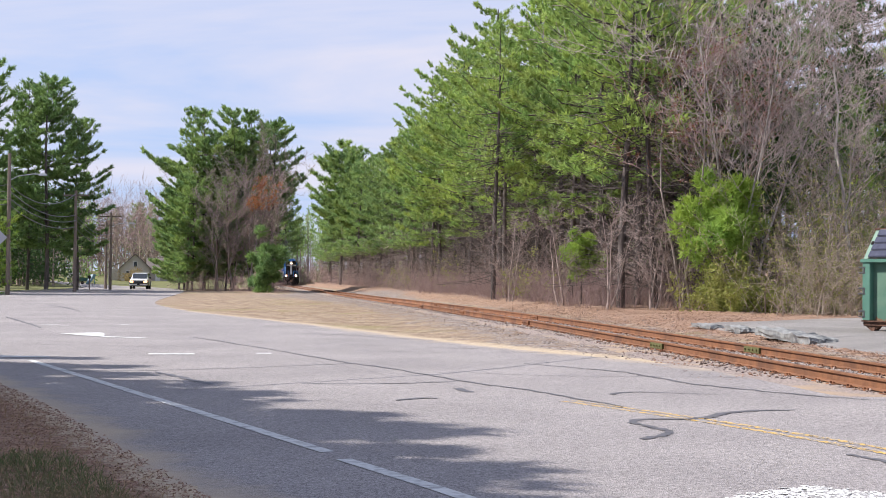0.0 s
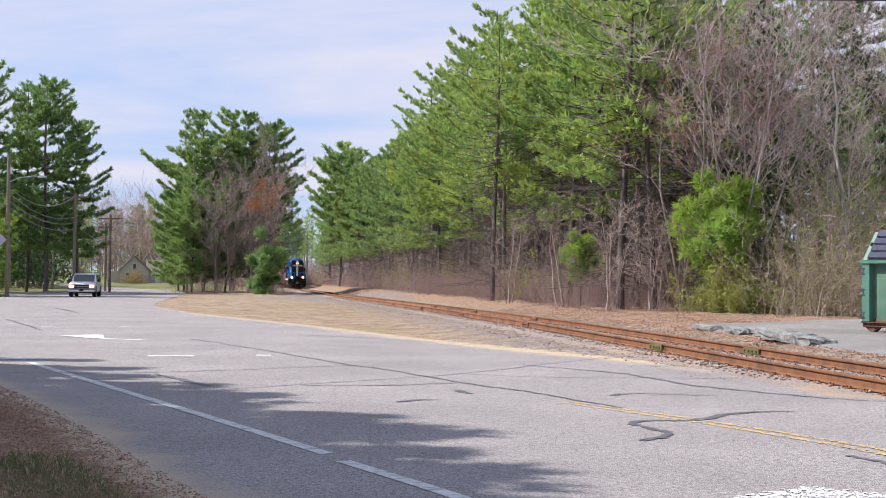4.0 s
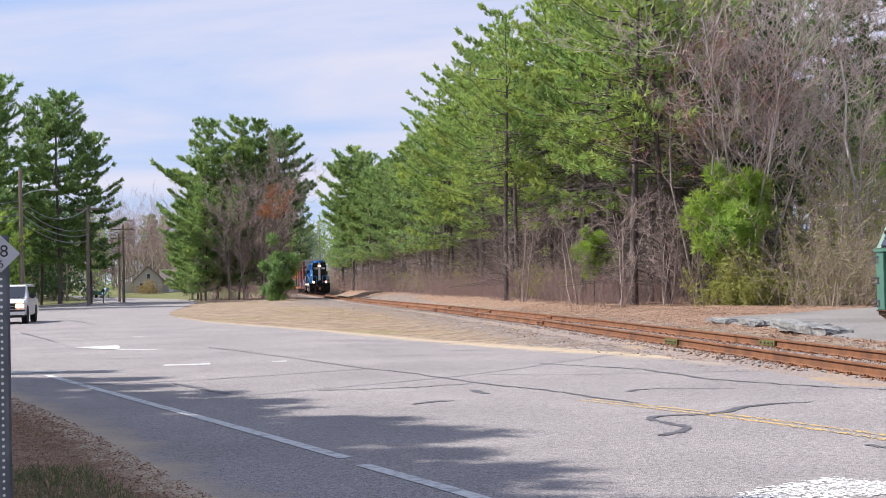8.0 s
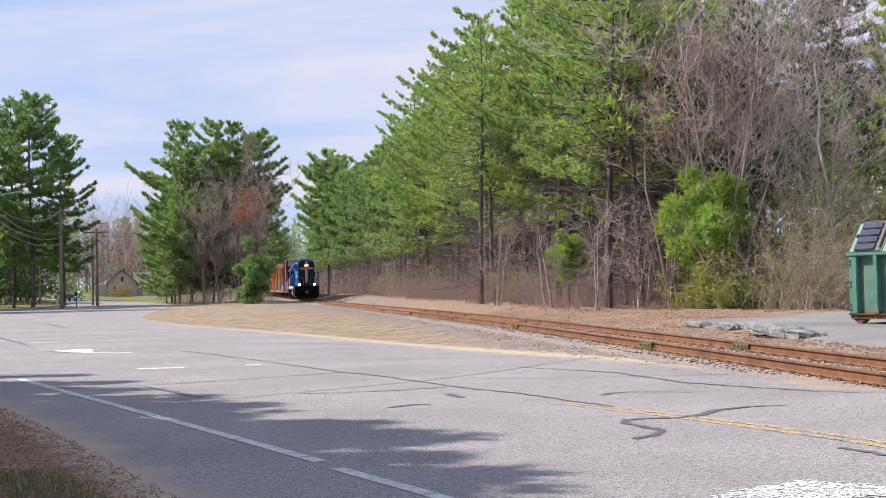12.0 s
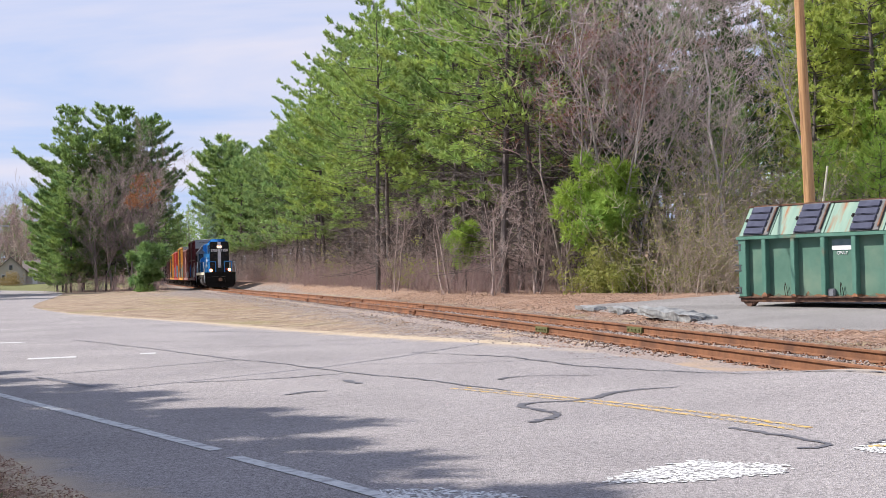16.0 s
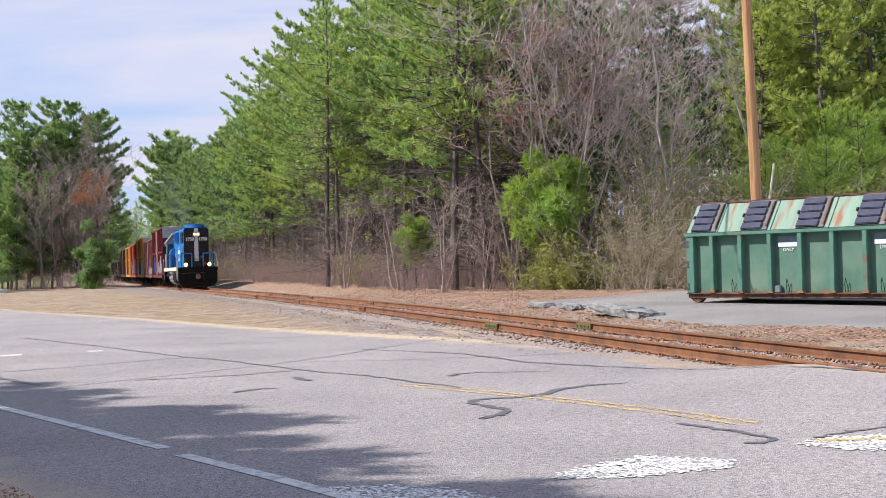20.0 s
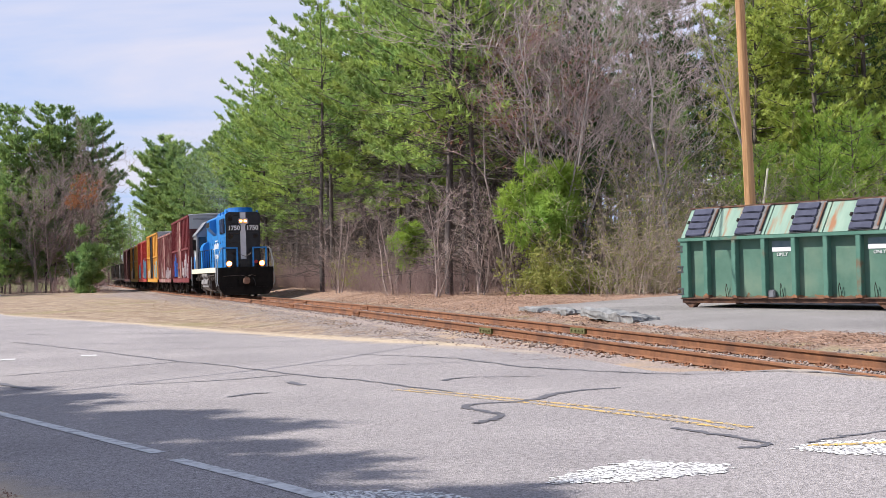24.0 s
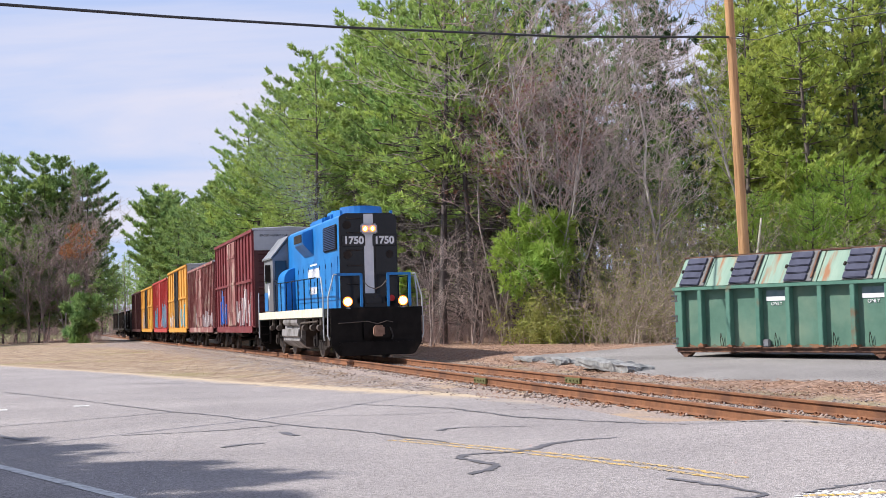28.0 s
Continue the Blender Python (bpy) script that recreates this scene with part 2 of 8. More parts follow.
M_RUST = surf("rust", (0.20, 0.085, 0.045), (0.33, 0.16, 0.085), 6, 0.9, bump=0.4, c3=(0.10, 0.055, 0.04), scale3=2)
M_LID = surf("dark_plastic_lid", (0.028, 0.032, 0.062), (0.05, 0.056, 0.095), 4, 0.6, bump=0.05, spec=0.15)
M_GRANITE = surf("split_granite", (0.14, 0.145, 0.145), (0.30, 0.30, 0.295), 7, 0.9, bump=0.6, bump_dist=0.06, fine=8, c3=(0.08, 0.085, 0.09), scale3=1.6)
M_GRASSBLADE = leafy("grass_blades", (0.06, 0.10, 0.035), (0.15, 0.18, 0.07), (0.24, 0.18, 0.11), 0.3)
M_STRAW = leafy("dry_straw", (0.36, 0.26, 0.15), (0.52, 0.40, 0.25), (0.30, 0.20, 0.12), 0.3)
M_LITTER = leafy("brown_leaf_litter", (0.17, 0.09, 0.06), (0.46, 0.32, 0.24), (0.30, 0.18, 0.125), 0.15)

M_PALEPOLE = surf("pale_stick", (0.50, 0.47, 0.36), (0.60, 0.56, 0.45), 4, 0.7, bump=0.1)
M_HOLE = surf("pale_hole", (0.62, 0.63, 0.66), (0.70, 0.70, 0.73), 4, 0.8, bump=0)
M_BROWNWOOD = leafy("brown_twig_haze", (0.15, 0.105, 0.10), (0.27, 0.20, 0.19), (0.22, 0.17, 0.14), 0.3)
M_FORSYTHIA = leafy("yellow_flowers", (0.36, 0.27, 0.09), (0.46, 0.36, 0.15), (0.34, 0.25, 0.10), 0.3)

# train
M_BLUE = surf("blue_loco_paint", (0.010, 0.155, 0.44), (0.018, 0.205, 0.53), 1.2, 0.42, bump=0.04, c3=(0.02, 0.10, 0.31), scale3=0.7, cut3=(0.52, 0.8))
M_LOCOBLACK = surf("loco_black", (0.004, 0.004, 0.005), (0.010, 0.010, 0.011), 2.5, 0.22, bump=0.10, fine=2.4, bump_dist=0.05, spec=0.35)
M_FRAME = surf("sooty_underframe", (0.010, 0.008, 0.008), (0.028, 0.022, 0.019), 4, 0.8, bump=0.2, c3=(0.05, 0.035, 0.028), scale3=1.2, spec=0.2)
M_LOCOGREY = surf("grey_cab_paint", (0.14, 0.15, 0.165), (0.21, 0.22, 0.24), 2, 0.5, bump=0.04, c3=(0.11, 0.11, 0.12), scale3=0.8)
M_CREAM = surf("cream_sill_stripe", (0.62, 0.56, 0.42), (0.75, 0.70, 0.56), 3, 0.55, bump=0.05, c3=(0.35, 0.28, 0.2), scale3=2, cut3=(0.58, 0.75))
M_TANK = surf("grey_fuel_tank", (0.17, 0.165, 0.165), (0.27, 0.26, 0.26), 2.5, 0.6, bump=0.08, c3=(0.07, 0.06, 0.052), scale3=1.5, cut3=(0.46, 0.62))
M_RAILWHITE = surf("pale_handrail", (0.34, 0.37, 0.40), (0.46, 0.49, 0.52), 5, 0.5, bump=0)
M_STRIPE = surf("silver_stripe", (0.52, 0.53, 0.57), (0.62, 0.63, 0.66), 4, 0.4, bump=0)
M_LETTER = surf("white_letters", (0.60, 0.61, 0.63), (0.70, 0.70, 0.72), 5, 0.5, bump=0)
# Orange emission stands in for the bloom around the lit lamps.
M_LAMP_HALO = glow("orange_lamp_halo", (1.0, 0.20, 0.03), 2.0)
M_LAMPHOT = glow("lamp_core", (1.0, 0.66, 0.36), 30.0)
M_REDLENS = surf("red_lens", (0.35, 0.01, 0.01), (0.45, 0.02, 0.02), 5, 0.2, bump=0)
M_WHEEL = surf("wheel_steel", (0.06, 0.05, 0.045), (0.13, 0.105, 0.09), 5, 0.6, metal=0.4, bump=0.1)
M_COUPLER = surf("rusty_coupler", (0.17, 0.10, 0.07), (0.30, 0.19, 0.14), 6, 0.8, bump=0.3)
M_PILOT = surf("matt_black_steel", (0.004, 0.0035, 0.0035), (0.012, 0.0105, 0.010), 3, 0.65, bump=0.2, fine=3, bump_dist=0.04, spec=0.12, c3=(0.03, 0.022, 0.018), scale3=1.4, cut3=(0.58, 0.75))
M_GLASS = glass("dark_glass")
M_MAROON = surf("maroon_car_paint", (0.125, 0.018, 0.024), (0.19, 0.034, 0.038), 1.3, 0.6, bump=0.06, c3=(0.26, 0.13, 0.12), scale3=0.8, cut3=(0.56, 0.75))
M_OLDMAROON = surf("faded_maroon_paint", (0.17, 0.045, 0.045), (0.27, 0.12, 0.11), 1.6, 0.7, bump=0.06, c3=(0.40, 0.30, 0.25), scale3=0.9, cut3=(0.5, 0.66))
M_RED = surf("red_car_paint", (0.36, 0.035, 0.035), (0.45, 0.07, 0.06), 1.4, 0.6, bump=0.06, c3=(0.42, 0.20, 0.16), scale3=0.8, cut3=(0.56, 0.75))
M_YELLOWCAR = surf("ochre_car_paint", (0.50, 0.235, 0.03), (0.60, 0.31, 0.06), 1.4, 0.6, bump=0.06, c3=(0.36, 0.19, 0.07), scale3=0.8, cut3=(0.56, 0.75))
M_DARKCAR = surf("brown_car_and_shaded_end_paint", (0.06, 0.018, 0.018), (0.10, 0.035, 0.032), 1.4, 0.65, bump=0.06)
M_CARROOF = surf("galvanised_car_roof", (0.34, 0.35, 0.37), (0.45, 0.46, 0.48), 1.4, 0.5, metal=0.3, bump=0.05)
M_GRAF_BLUE = surf("blue_spray_paint", (0.03, 0.14, 0.55), (0.06, 0.24, 0.66), 3, 0.5, bump=0)
M_GRAF_PALE = surf("pale_spray_paint", (0.50, 0.45, 0.46), (0.62, 0.58, 0.58), 3, 0.6, bump=0)
M_GRAF_CYAN = surf("cyan_spray_paint", (0.10, 0.42, 0.60), (0.25, 0.55, 0.68), 3, 0.5, bump=0)
M_GRAF_YEL = surf("yellow_spray_paint", (0.62, 0.42, 0.04), (0.70, 0.50, 0.08), 3, 0.5, bump=0)
M_LOAD = surf("wrapped_load", (0.22, 0.22, 0.23), (0.42, 0.42, 0.43), 2, 0.6, bump=0.2, c3=(0.04, 0.04, 0.045), scale3=0.9, cut3=(0.42, 0.55))

# road vehicle and houses
M_CARWHITE = surf("white_car_paint", (0.64, 0.64, 0.66), (0.70, 0.70, 0.72), 2, 0.25, bump=0)
M_CHROME = surf("grey_trim", (0.30, 0.30, 0.31), (0.42, 0.42, 0.43), 4, 0.3, metal=0.6, bump=0)
M_RUBBER = surf("tyre_rubber", (0.015, 0.015, 0.015), (0.03, 0.03, 0.03), 8, 0.85, bump=0.1)
M_AMBER = glow("lit_car_headlamp", (1.0, 0.45, 0.2), 3.0)
M_SIDING = surf("cream_siding", (0.40, 0.37, 0.345), (0.48, 0.45, 0.42), 3, 0.8, bump=0.1, stretch=(0.3, 0.3, 6))
M_SHINGLE = surf("roof_shingle", (0.12, 0.10, 0.095), (0.20, 0.17, 0.16), 6, 0.9, bump=0.2, stretch=(1, 1, 4))
M_BLUEPAINT = surf("light_blue_paint", (0.10, 0.20, 0.27), (0.14, 0.25, 0.32), 3, 0.5)
M_MACHINE = surf("orange_machine_paint", (0.55, 0.20, 0.04), (0.62, 0.28, 0.07), 3, 0.5)


def ground_material():
    """Dry grass, sand by the asphalt, cinders by the track and leaf litter under the trees, each by where it lies."""
    m = bpy.data.materials.new("verge_and_woodland_soil")
    m.use_nodes = True
    n, l = m.node_tree.nodes, m.node_tree.links
    b = n["Principled BSDF"]
    b.inputs["Roughness"].default_value = 0.95
    b.inputs["Specular IOR Level"].default_value = 0.15
    pos = n.new("ShaderNodeNewGeometry").outputs["Position"]

    def noise_at(scale, detail, lo, hi):
        t = n.new("ShaderNodeTexNoise")
        t.inputs["Scale"].default_value, t.inputs["Detail"].default_value, t.inputs["Roughness"].default_value = scale, detail, 0.65
        l.new(pos, t.inputs["Vector"])
        r = n.new("ShaderNodeMapRange")
        r.inputs["From Min"].default_value, r.inputs["From Max"].default_value = lo, hi
        l.new(t.outputs["Fac"], r.inputs["Value"])
        return r.outputs[0]

    def blend(fac, a, c):
        x = n.new("ShaderNodeMix"); x.data_type = "RGBA"
        l.new(fac, x.inputs["Factor"])
        for socket, v in (("A", a), ("B", c)):
            if isinstance(v, tuple):
                x.inputs[socket].default_value = (*v, 1)
            else:
                l.new(v, x.inputs[socket])
        return x.outputs["Result"]

    def layer(name):
        a = n.new("ShaderNodeAttribute")
        a.attribute_name = name
        return a.outputs["Fac"]

    def ragged(fac, scale=1.4, amount=0.5):
        """A soft zone's edge broken up by noise."""
        t = n.new("ShaderNodeTexNoise")
        t.inputs["Scale"].default_value, t.inputs["Detail"].default_value = scale, 6
        l.new(pos, t.inputs["Vector"])
        s = n.new("ShaderNodeMath"); s.operation = "MULTIPLY_ADD"
        l.new(t.outputs["Fac"], s.inputs[0])
        s.inputs[1].default_value = amount * 2
        l.new(fac, s.inputs[2])
        r = n.new("ShaderNodeMapRange")
        r.inputs["From Min"].default_value, r.inputs["From Max"].default_value = amount + 0.35, amount + 0.65
        l.new(s.outputs[0], r.inputs["Value"])
        return r.outputs[0]

    def cells(scale):
        v = n.new("ShaderNodeTexVoronoi")
        v.inputs["Scale"].default_value = scale
        l.new(pos, v.inputs["Vector"])
        sp = n.new("ShaderNodeSeparateColor")
        l.new(v.outputs["Color"], sp.inputs[0])
        return sp.outputs[0]

    fine = noise_at(16, 7, 0.36, 0.64)
    mid = noise_at(0.9, 6, 0.35, 0.65)
    dry = blend(fine, (0.17, 0.125, 0.09), (0.44, 0.345, 0.25))
    dry = blend(noise_at(1.1, 8, 0.48, 0.58), dry, blend(fine, (0.10, 0.07, 0.052), (0.27, 0.20, 0.15)))
    dry = blend(noise_at(0.30, 8, 0.50, 0.60), dry, blend(fine, (0.15, 0.105, 0.075), (0.33, 0.24, 0.175)))
    dry = blend(noise_at(0.16, 8, 0.54, 0.64), dry, blend(fine, (0.15, 0.125, 0.065), (0.32, 0.265, 0.155)))
    dry = blend(noise_at(2.4, 8, 0.56, 0.66), dry, blend(fine, (0.34, 0.27, 0.19), (0.52, 0.43, 0.31)))
    sand = blend(fine, (0.33, 0.26, 0.185), (0.52, 0.43, 0.32))
    cinder = blend(cells(17), (0.08, 0.065, 0.06), (0.37, 0.32, 0.295))
    cinder = blend(noise_at(1.2, 7, 0.48, 0.62), cinder, blend(fine, (0.11, 0.075, 0.055), (0.30, 0.225, 0.175)))
    litter = blend(cells(13), (0.10, 0.055, 0.038), (0.41, 0.27, 0.19))
    litter = blend(noise_at(0.9, 6, 0.42, 0.72), litter, blend(fine, (0.19, 0.125, 0.095), (0.39, 0.285, 0.22)))
    lawn = blend(fine, (0.105, 0.115, 0.045), (0.21, 0.205, 0.095))
    col = blend(ragged(layer("wood")), dry, litter)
    col = blend(ragged(layer("lawn")), col, lawn)
    col = blend(ragged(layer("cinder")), col, cinder)
    col = blend(ragged(layer("sand"), 2.2), col, sand)
    l.new(col, b.inputs["Base Color"])
    bp = n.new("ShaderNodeBump")
    bp.inputs["Strength"].default_value, bp.inputs["Distance"].default_value = 0.6, 0.03
    l.new(noise_at(22, 5, 0.2, 0.8), bp.inputs["Height"])
    l.new(bp.outputs[0], b.inputs["Normal"])
    return m


def asphalt_material(name, dark, light, speck):
    """Old asphalt: stone chips, patches, wheel paths and faint old seams."""
    m = bpy.data.materials.new(name)
    m.use_nodes = True
    n, l = m.node_tree.nodes, m.node_tree.links
    b = n["Principled BSDF"]
    b.inputs["Roughness"].default_value = 0.82
    b.inputs["Specular IOR Level"].default_value = 0.35
    pos = n.new("ShaderNodeNewGeometry").outputs["Position"]
    chips = n.new("ShaderNodeTexVoronoi")
    chips.inputs["Scale"].default_value = 90
    l.new(pos, chips.inputs["Vector"])
    cr = n.new("ShaderNodeMapRange")
    l.new(chips.outputs["Color"], cr.inputs["Value"])
    patch = n.new("ShaderNodeTexNoise")
    patch.inputs["Scale"].default_value, patch.inputs["Detail"].default_value = 0.35, 8
    l.new(pos, patch.inputs["Vector"])
    pr = n.new("ShaderNodeMapRange")
    pr.inputs["From Min"].default_value, pr.inputs["From Max"].default_value = 0.35, 0.65
    l.new(patch.outputs["Fac"], pr.inputs["Value"])
    m1 = n.new("ShaderNodeMix"); m1.data_type = "RGBA"
    m1.inputs["A"].default_value, m1.inputs["B"].default_value = (*dark, 1), (*light, 1)
    l.new(pr.outputs[0], m1.inputs["Factor"])
    m2 = n.new("ShaderNodeMix"); m2.data_type = "RGBA"; m2.blend_type = "MULTIPLY"
    m2.inputs["Factor"].default_value = speck
    l.new(m1.outputs["Result"], m2.inputs["A"])
    cc = n.new("ShaderNodeCombineColor")
    ramp = n.new("ShaderNodeMapRange")
    ramp.inputs["To Min"].default_value, ramp.inputs["To Max"].default_value = 0.0, 2.0
    coarse = n.new("ShaderNodeTexNoise")
    coarse.inputs["Scale"].default_value, coarse.inputs["Detail"].default_value, coarse.inputs["Roughness"].default_value = 22, 5, 0.8
    l.new(pos, coarse.inputs["Vector"])
    cs = n.new("ShaderNodeMapRange")
    cs.inputs["From Min"].default_value, cs.inputs["From Max"].default_value = 0.30, 0.70
    l.new(coarse.outputs["Fac"], cs.inputs["Value"])
    both = n.new("ShaderNodeMix")
    both.inputs["Factor"].default_value = 0.42
    l.new(cr.outputs[0], both.inputs["A"]); l.new(cs.outputs[0], both.inputs["B"])
    l.new(both.outputs["Result"], ramp.inputs["Value"])
    for k in range(3):
        l.new(ramp.outputs[0], cc.inputs[k])
    l.new(cc.outputs[0], m2.inputs["B"])
    drift = n.new("ShaderNodeAttribute")
    drift.attribute_name = "sand"
    dn = n.new("ShaderNodeTexNoise")
    dn.inputs["Scale"].default_value, dn.inputs["Detail"].default_value = 1.3, 8
    l.new(pos, dn.inputs["Vector"])
    da = n.new("ShaderNodeMath"); da.operation = "ADD"
    l.new(drift.outputs["Fac"], da.inputs[0]); l.new(dn.outputs["Fac"], da.inputs[1])
    dr = n.new("ShaderNodeMapRange")
    dr.inputs["From Min"].default_value, dr.inputs["From Max"].default_value = 0.85, 1.25
    l.new(da.outputs[0], dr.inputs["Value"])
    m3 = n.new("ShaderNodeMix"); m3.data_type = "RGBA"
    m3.inputs["B"].default_value = (0.40, 0.325, 0.245, 1)
    l.new(dr.outputs[0], m3.inputs["Factor"]); l.new(m2.outputs["Result"], m3.inputs["A"])
    l.new(m3.outputs["Result"], b.inputs["Base Color"])
    bp = n.new("ShaderNodeBump")
    bp.inputs["Strength"].default_value, bp.inputs["Distance"].default_value = 0.6, 0.014
    l.new(chips.outputs["Distance"], bp.inputs["Height"])
    l.new(bp.outputs[0], b.inputs["Normal"])
    return m


M_GROUND = ground_material()
M_ROAD = asphalt_material("old_grey_asphalt", (0.236, 0.216, 0.215), (0.286, 0.262, 0.258), 0.95)
M_LOT = asphalt_material("lot_asphalt", (0.185, 0.172, 0.165), (0.25, 0.235, 0.225), 0.7)


# ---- mesh helpers ----
def mesh_of(name, verts, faces, material, smooth=False):
    me = bpy.data.meshes.new(name)
    me.from_pydata([tuple(v) for v in verts], [], [tuple(f) for f in faces])
    for mt in (material if isinstance(material, (list, tuple)) else (material,)):
        me.materials.append(mt)
    if smooth:
        me.polygons.foreach_set("use_smooth", [True] * len(me.polygons))
    me.update()
    return me


def fast_mesh(name, verts, faces, material, smooth=False):
    """verts (n, 3) and faces (m, k) as arrays."""
    me = bpy.data.meshes.new(name)
    verts, faces = np.asarray(verts, np.float32), np.asarray(faces, np.int32)
    k = faces.shape[1]
    me.vertices.add(len(verts)); me.vertices.foreach_set("co", verts.ravel())
    me.loops.add(faces.size); me.loops.foreach_set("vertex_index", faces.ravel())
    me.polygons.add(len(faces))
    me.polygons.foreach_set("loop_start", np.arange(0, faces.size, k, dtype=np.int32))
    me.materials.append(material)
    me.update(calc_edges=True)
    if smooth:
        me.polygons.foreach_set("use_smooth", np.ones(len(faces), bool))
    return me


def thing(name, label, category, m=None, group="", kind=""):
    ob = new(name)
    ob.empty_display_size = 0.2
    if m is not None:
        ob.matrix_basis = m
    return tagged(ob, label, category, group, kind)


def part(name, bm, material, parent=None, label="", m=None, smooth=False):
    """Links a bmesh (or a mesh) as one mesh object under a thing or a part."""
    if isinstance(bm, bpy.types.Mesh):
        me = bm
    else:
        me = bpy.data.meshes.new(name)
        bm.to_mesh(me)
        bm.free()
        for mt in (material if isinstance(material, (list, tuple)) else (material,)):
            me.materials.append(mt)
        if smooth:
            me.polygons.foreach_set("use_smooth", [True] * len(me.polygons))
    ob = new(name, me)
    ob.parent = parent
    if m is not None:
        ob.matrix_basis = m
    if label:
        ob["label"] = label
    return ob


def box(x0, x1, y0, y1, z0, z1, bevel=0.0, bm=None, taper=0.0):
    """A block between two corners, its edges bevelled; taper narrows its top."""
    own = bmesh.new()
    r = bmesh.ops.create_cube(own, size=1)
    cx, cy, cz = (x0 + x1) / 2, (y0 + y1) / 2, (z0 + z1) / 2
    for v in own.verts:
        k = 1 - taper if v.co.z > 0 else 1
        v.co = Vector((cx + v.co.x * (x1 - x0) * k, cy + v.co.y * (y1 - y0) * k, cz + v.co.z * (z1 - z0)))
    if bevel:
        bmesh.ops.bevel(own, geom=own.edges[:], offset=bevel, segments=2, affect="EDGES", clamp_overlap=True)
    return join(bm, own)


def join(bm, own):
    if bm is None:
        return own
    me = bpy.data.meshes.new("tmp")
    own.to_mesh(me); own.free()
    bm.from_mesh(me)
    bpy.data.meshes.remove(me)
    return bm


def rod(p0, p1, r0, r1=None, seg=8, bm=None, caps=True):
    """A round bar from p0 to p1."""
    own = bmesh.new()
    p0, p1 = Vector(p0), Vector(p1)
    d = p1 - p0
    bmesh.ops.create_cone(own, cap_ends=caps, segments=seg, radius1=r0, radius2=r0 if r1 is None else r1, depth=d.length)
    m = Matrix.Translation((p0 + p1) / 2) @ d.to_track_quat("Z", "Y").to_matrix().to_4x4()
    bmesh.ops.transform(own, matrix=m, verts=own.verts[:])
    return join(bm, own)


def pipe(points, r, seg=6, bm=None):
    """A bent bar through points."""
    bm = bm or bmesh.new()
    for a, b in zip(points, points[1:]):
        rod(a, b, r, seg=seg, bm=bm)
    return bm


def prism(outline, axis, a, b, bevel=0.0, bm=None):
    """An outline in a plane, given depth along an axis from a to b. Outline pairs are the two other axes in order."""
    own = bmesh.new()
    def at(p, d):
        return {"x": (d, p[0], p[1]), "y": (p[0], d, p[1]), "z": (p[0], p[1], d)}[axis]
    va = [own.verts.new(at(p, a)) for p in outline]
    vb = [own.verts.new(at(p, b)) for p in outline]
    own.faces.new(va); own.faces.new(vb[::-1])
    for i in range(len(outline)):
        j = (i + 1) % len(outline)
        own.faces.new((va[i], vb[i], vb[j], va[j]))
    bmesh.ops.recalc_face_normals(own, faces=own.faces[:])
    if bevel:
        bmesh.ops.bevel(own, geom=own.edges[:], offset=bevel, segments=2, affect="EDGES", clamp_overlap=True)
    return join(bm, own)


def lettering(name, body, size, material, m, parent=None, label="", depth=0.004, align="CENTER", offset=0.0):
    """Raised letters in the built-in font, turned into a mesh."""
    cu = bpy.data.curves.new(name, "FONT")
    cu.body, cu.size, cu.extrude, cu.offset = body, size, depth, offset
    cu.align_x, cu.align_y = align, "CENTER"
    tmp = bpy.data.objects.new(name, cu)
    scene.collection.objects.link(tmp)
    me = bpy.data.meshes.new_from_object(tmp.evaluated_get(bpy.context.evaluated_depsgraph_get()))
    bpy.data.objects.remove(tmp)
    me.materials.clear(); me.materials.append(material)
    ob = new(name, me)
    ob.parent = parent
    ob.matrix_basis = m
    if label:
        ob["label"] = label
    return ob


# ---- the lie of the land ----
TRACK_X, TRACK_K = 9.57, -0.153
T_LEN = math.hypot(1, TRACK_K)
T_DIR = Vector((TRACK_K / T_LEN, 1 / T_LEN, 0))
T_RIGHT = Vector((1 / T_LEN, -TRACK_K / T_LEN, 0))
T_YAW = math.degrees(math.atan2(-T_DIR.x, T_DIR.y))
RAIL_Y = [-60, 10, 18, 29, 41, 64, 103, 170, 250, 700]
RAIL_Z = [0.28, 0.26, 0.27, 0.31, 0.34, 0.30, 0.15, 0.0, -0.1, -0.1]


def rail_top(y):
    return float(np.interp(y, RAIL_Y, RAIL_Z))


def track_point(y, side=0.0, up=0.0):
    """A point of the track at that y, so far to the right of its middle, so high over the rail tops."""
    p = Vector((TRACK_X + TRACK_K * y, y, rail_top(y))) + T_RIGHT * side
    p.z += up
    return p


def smooth01(v):
    v = np.clip(v, 0, 1)
    return v * v * (3 - 2 * v)


def lie(x, y):
    """Height of the land."""
    x, y = np.asarray(x, float), np.asarray(y, float)
    s = (x - (TRACK_X + TRACK_K * y)) / T_LEN
    bed = np.interp(y, RAIL_Y, RAIL_Z) - 0.2
    left = smooth01((s + 5.0) / 3.6)
    flat = bed * left
    lot = np.interp(y, [0, 15, 25, 35, 60], [0.1, 0.15, 0.25, 0.36, 0.45])
    right = smooth01((s - 1.6) / 3.0)
    z = np.where(s > 1.6, bed + (np.maximum(lot, bed) - bed) * right, flat)
    hill = np.clip(s - 16, 0, 120)
    z = z + 0.09 * hill * smooth01(hill / 30)
    away = np.clip(-40 - x, 0, 200)
    z = z + 0.012 * away * smooth01((y - 60) / 40)
    z = z + 0.018 * np.clip(y - 190, 0, 90) * smooth01((-s - 8) / 10)
    return z


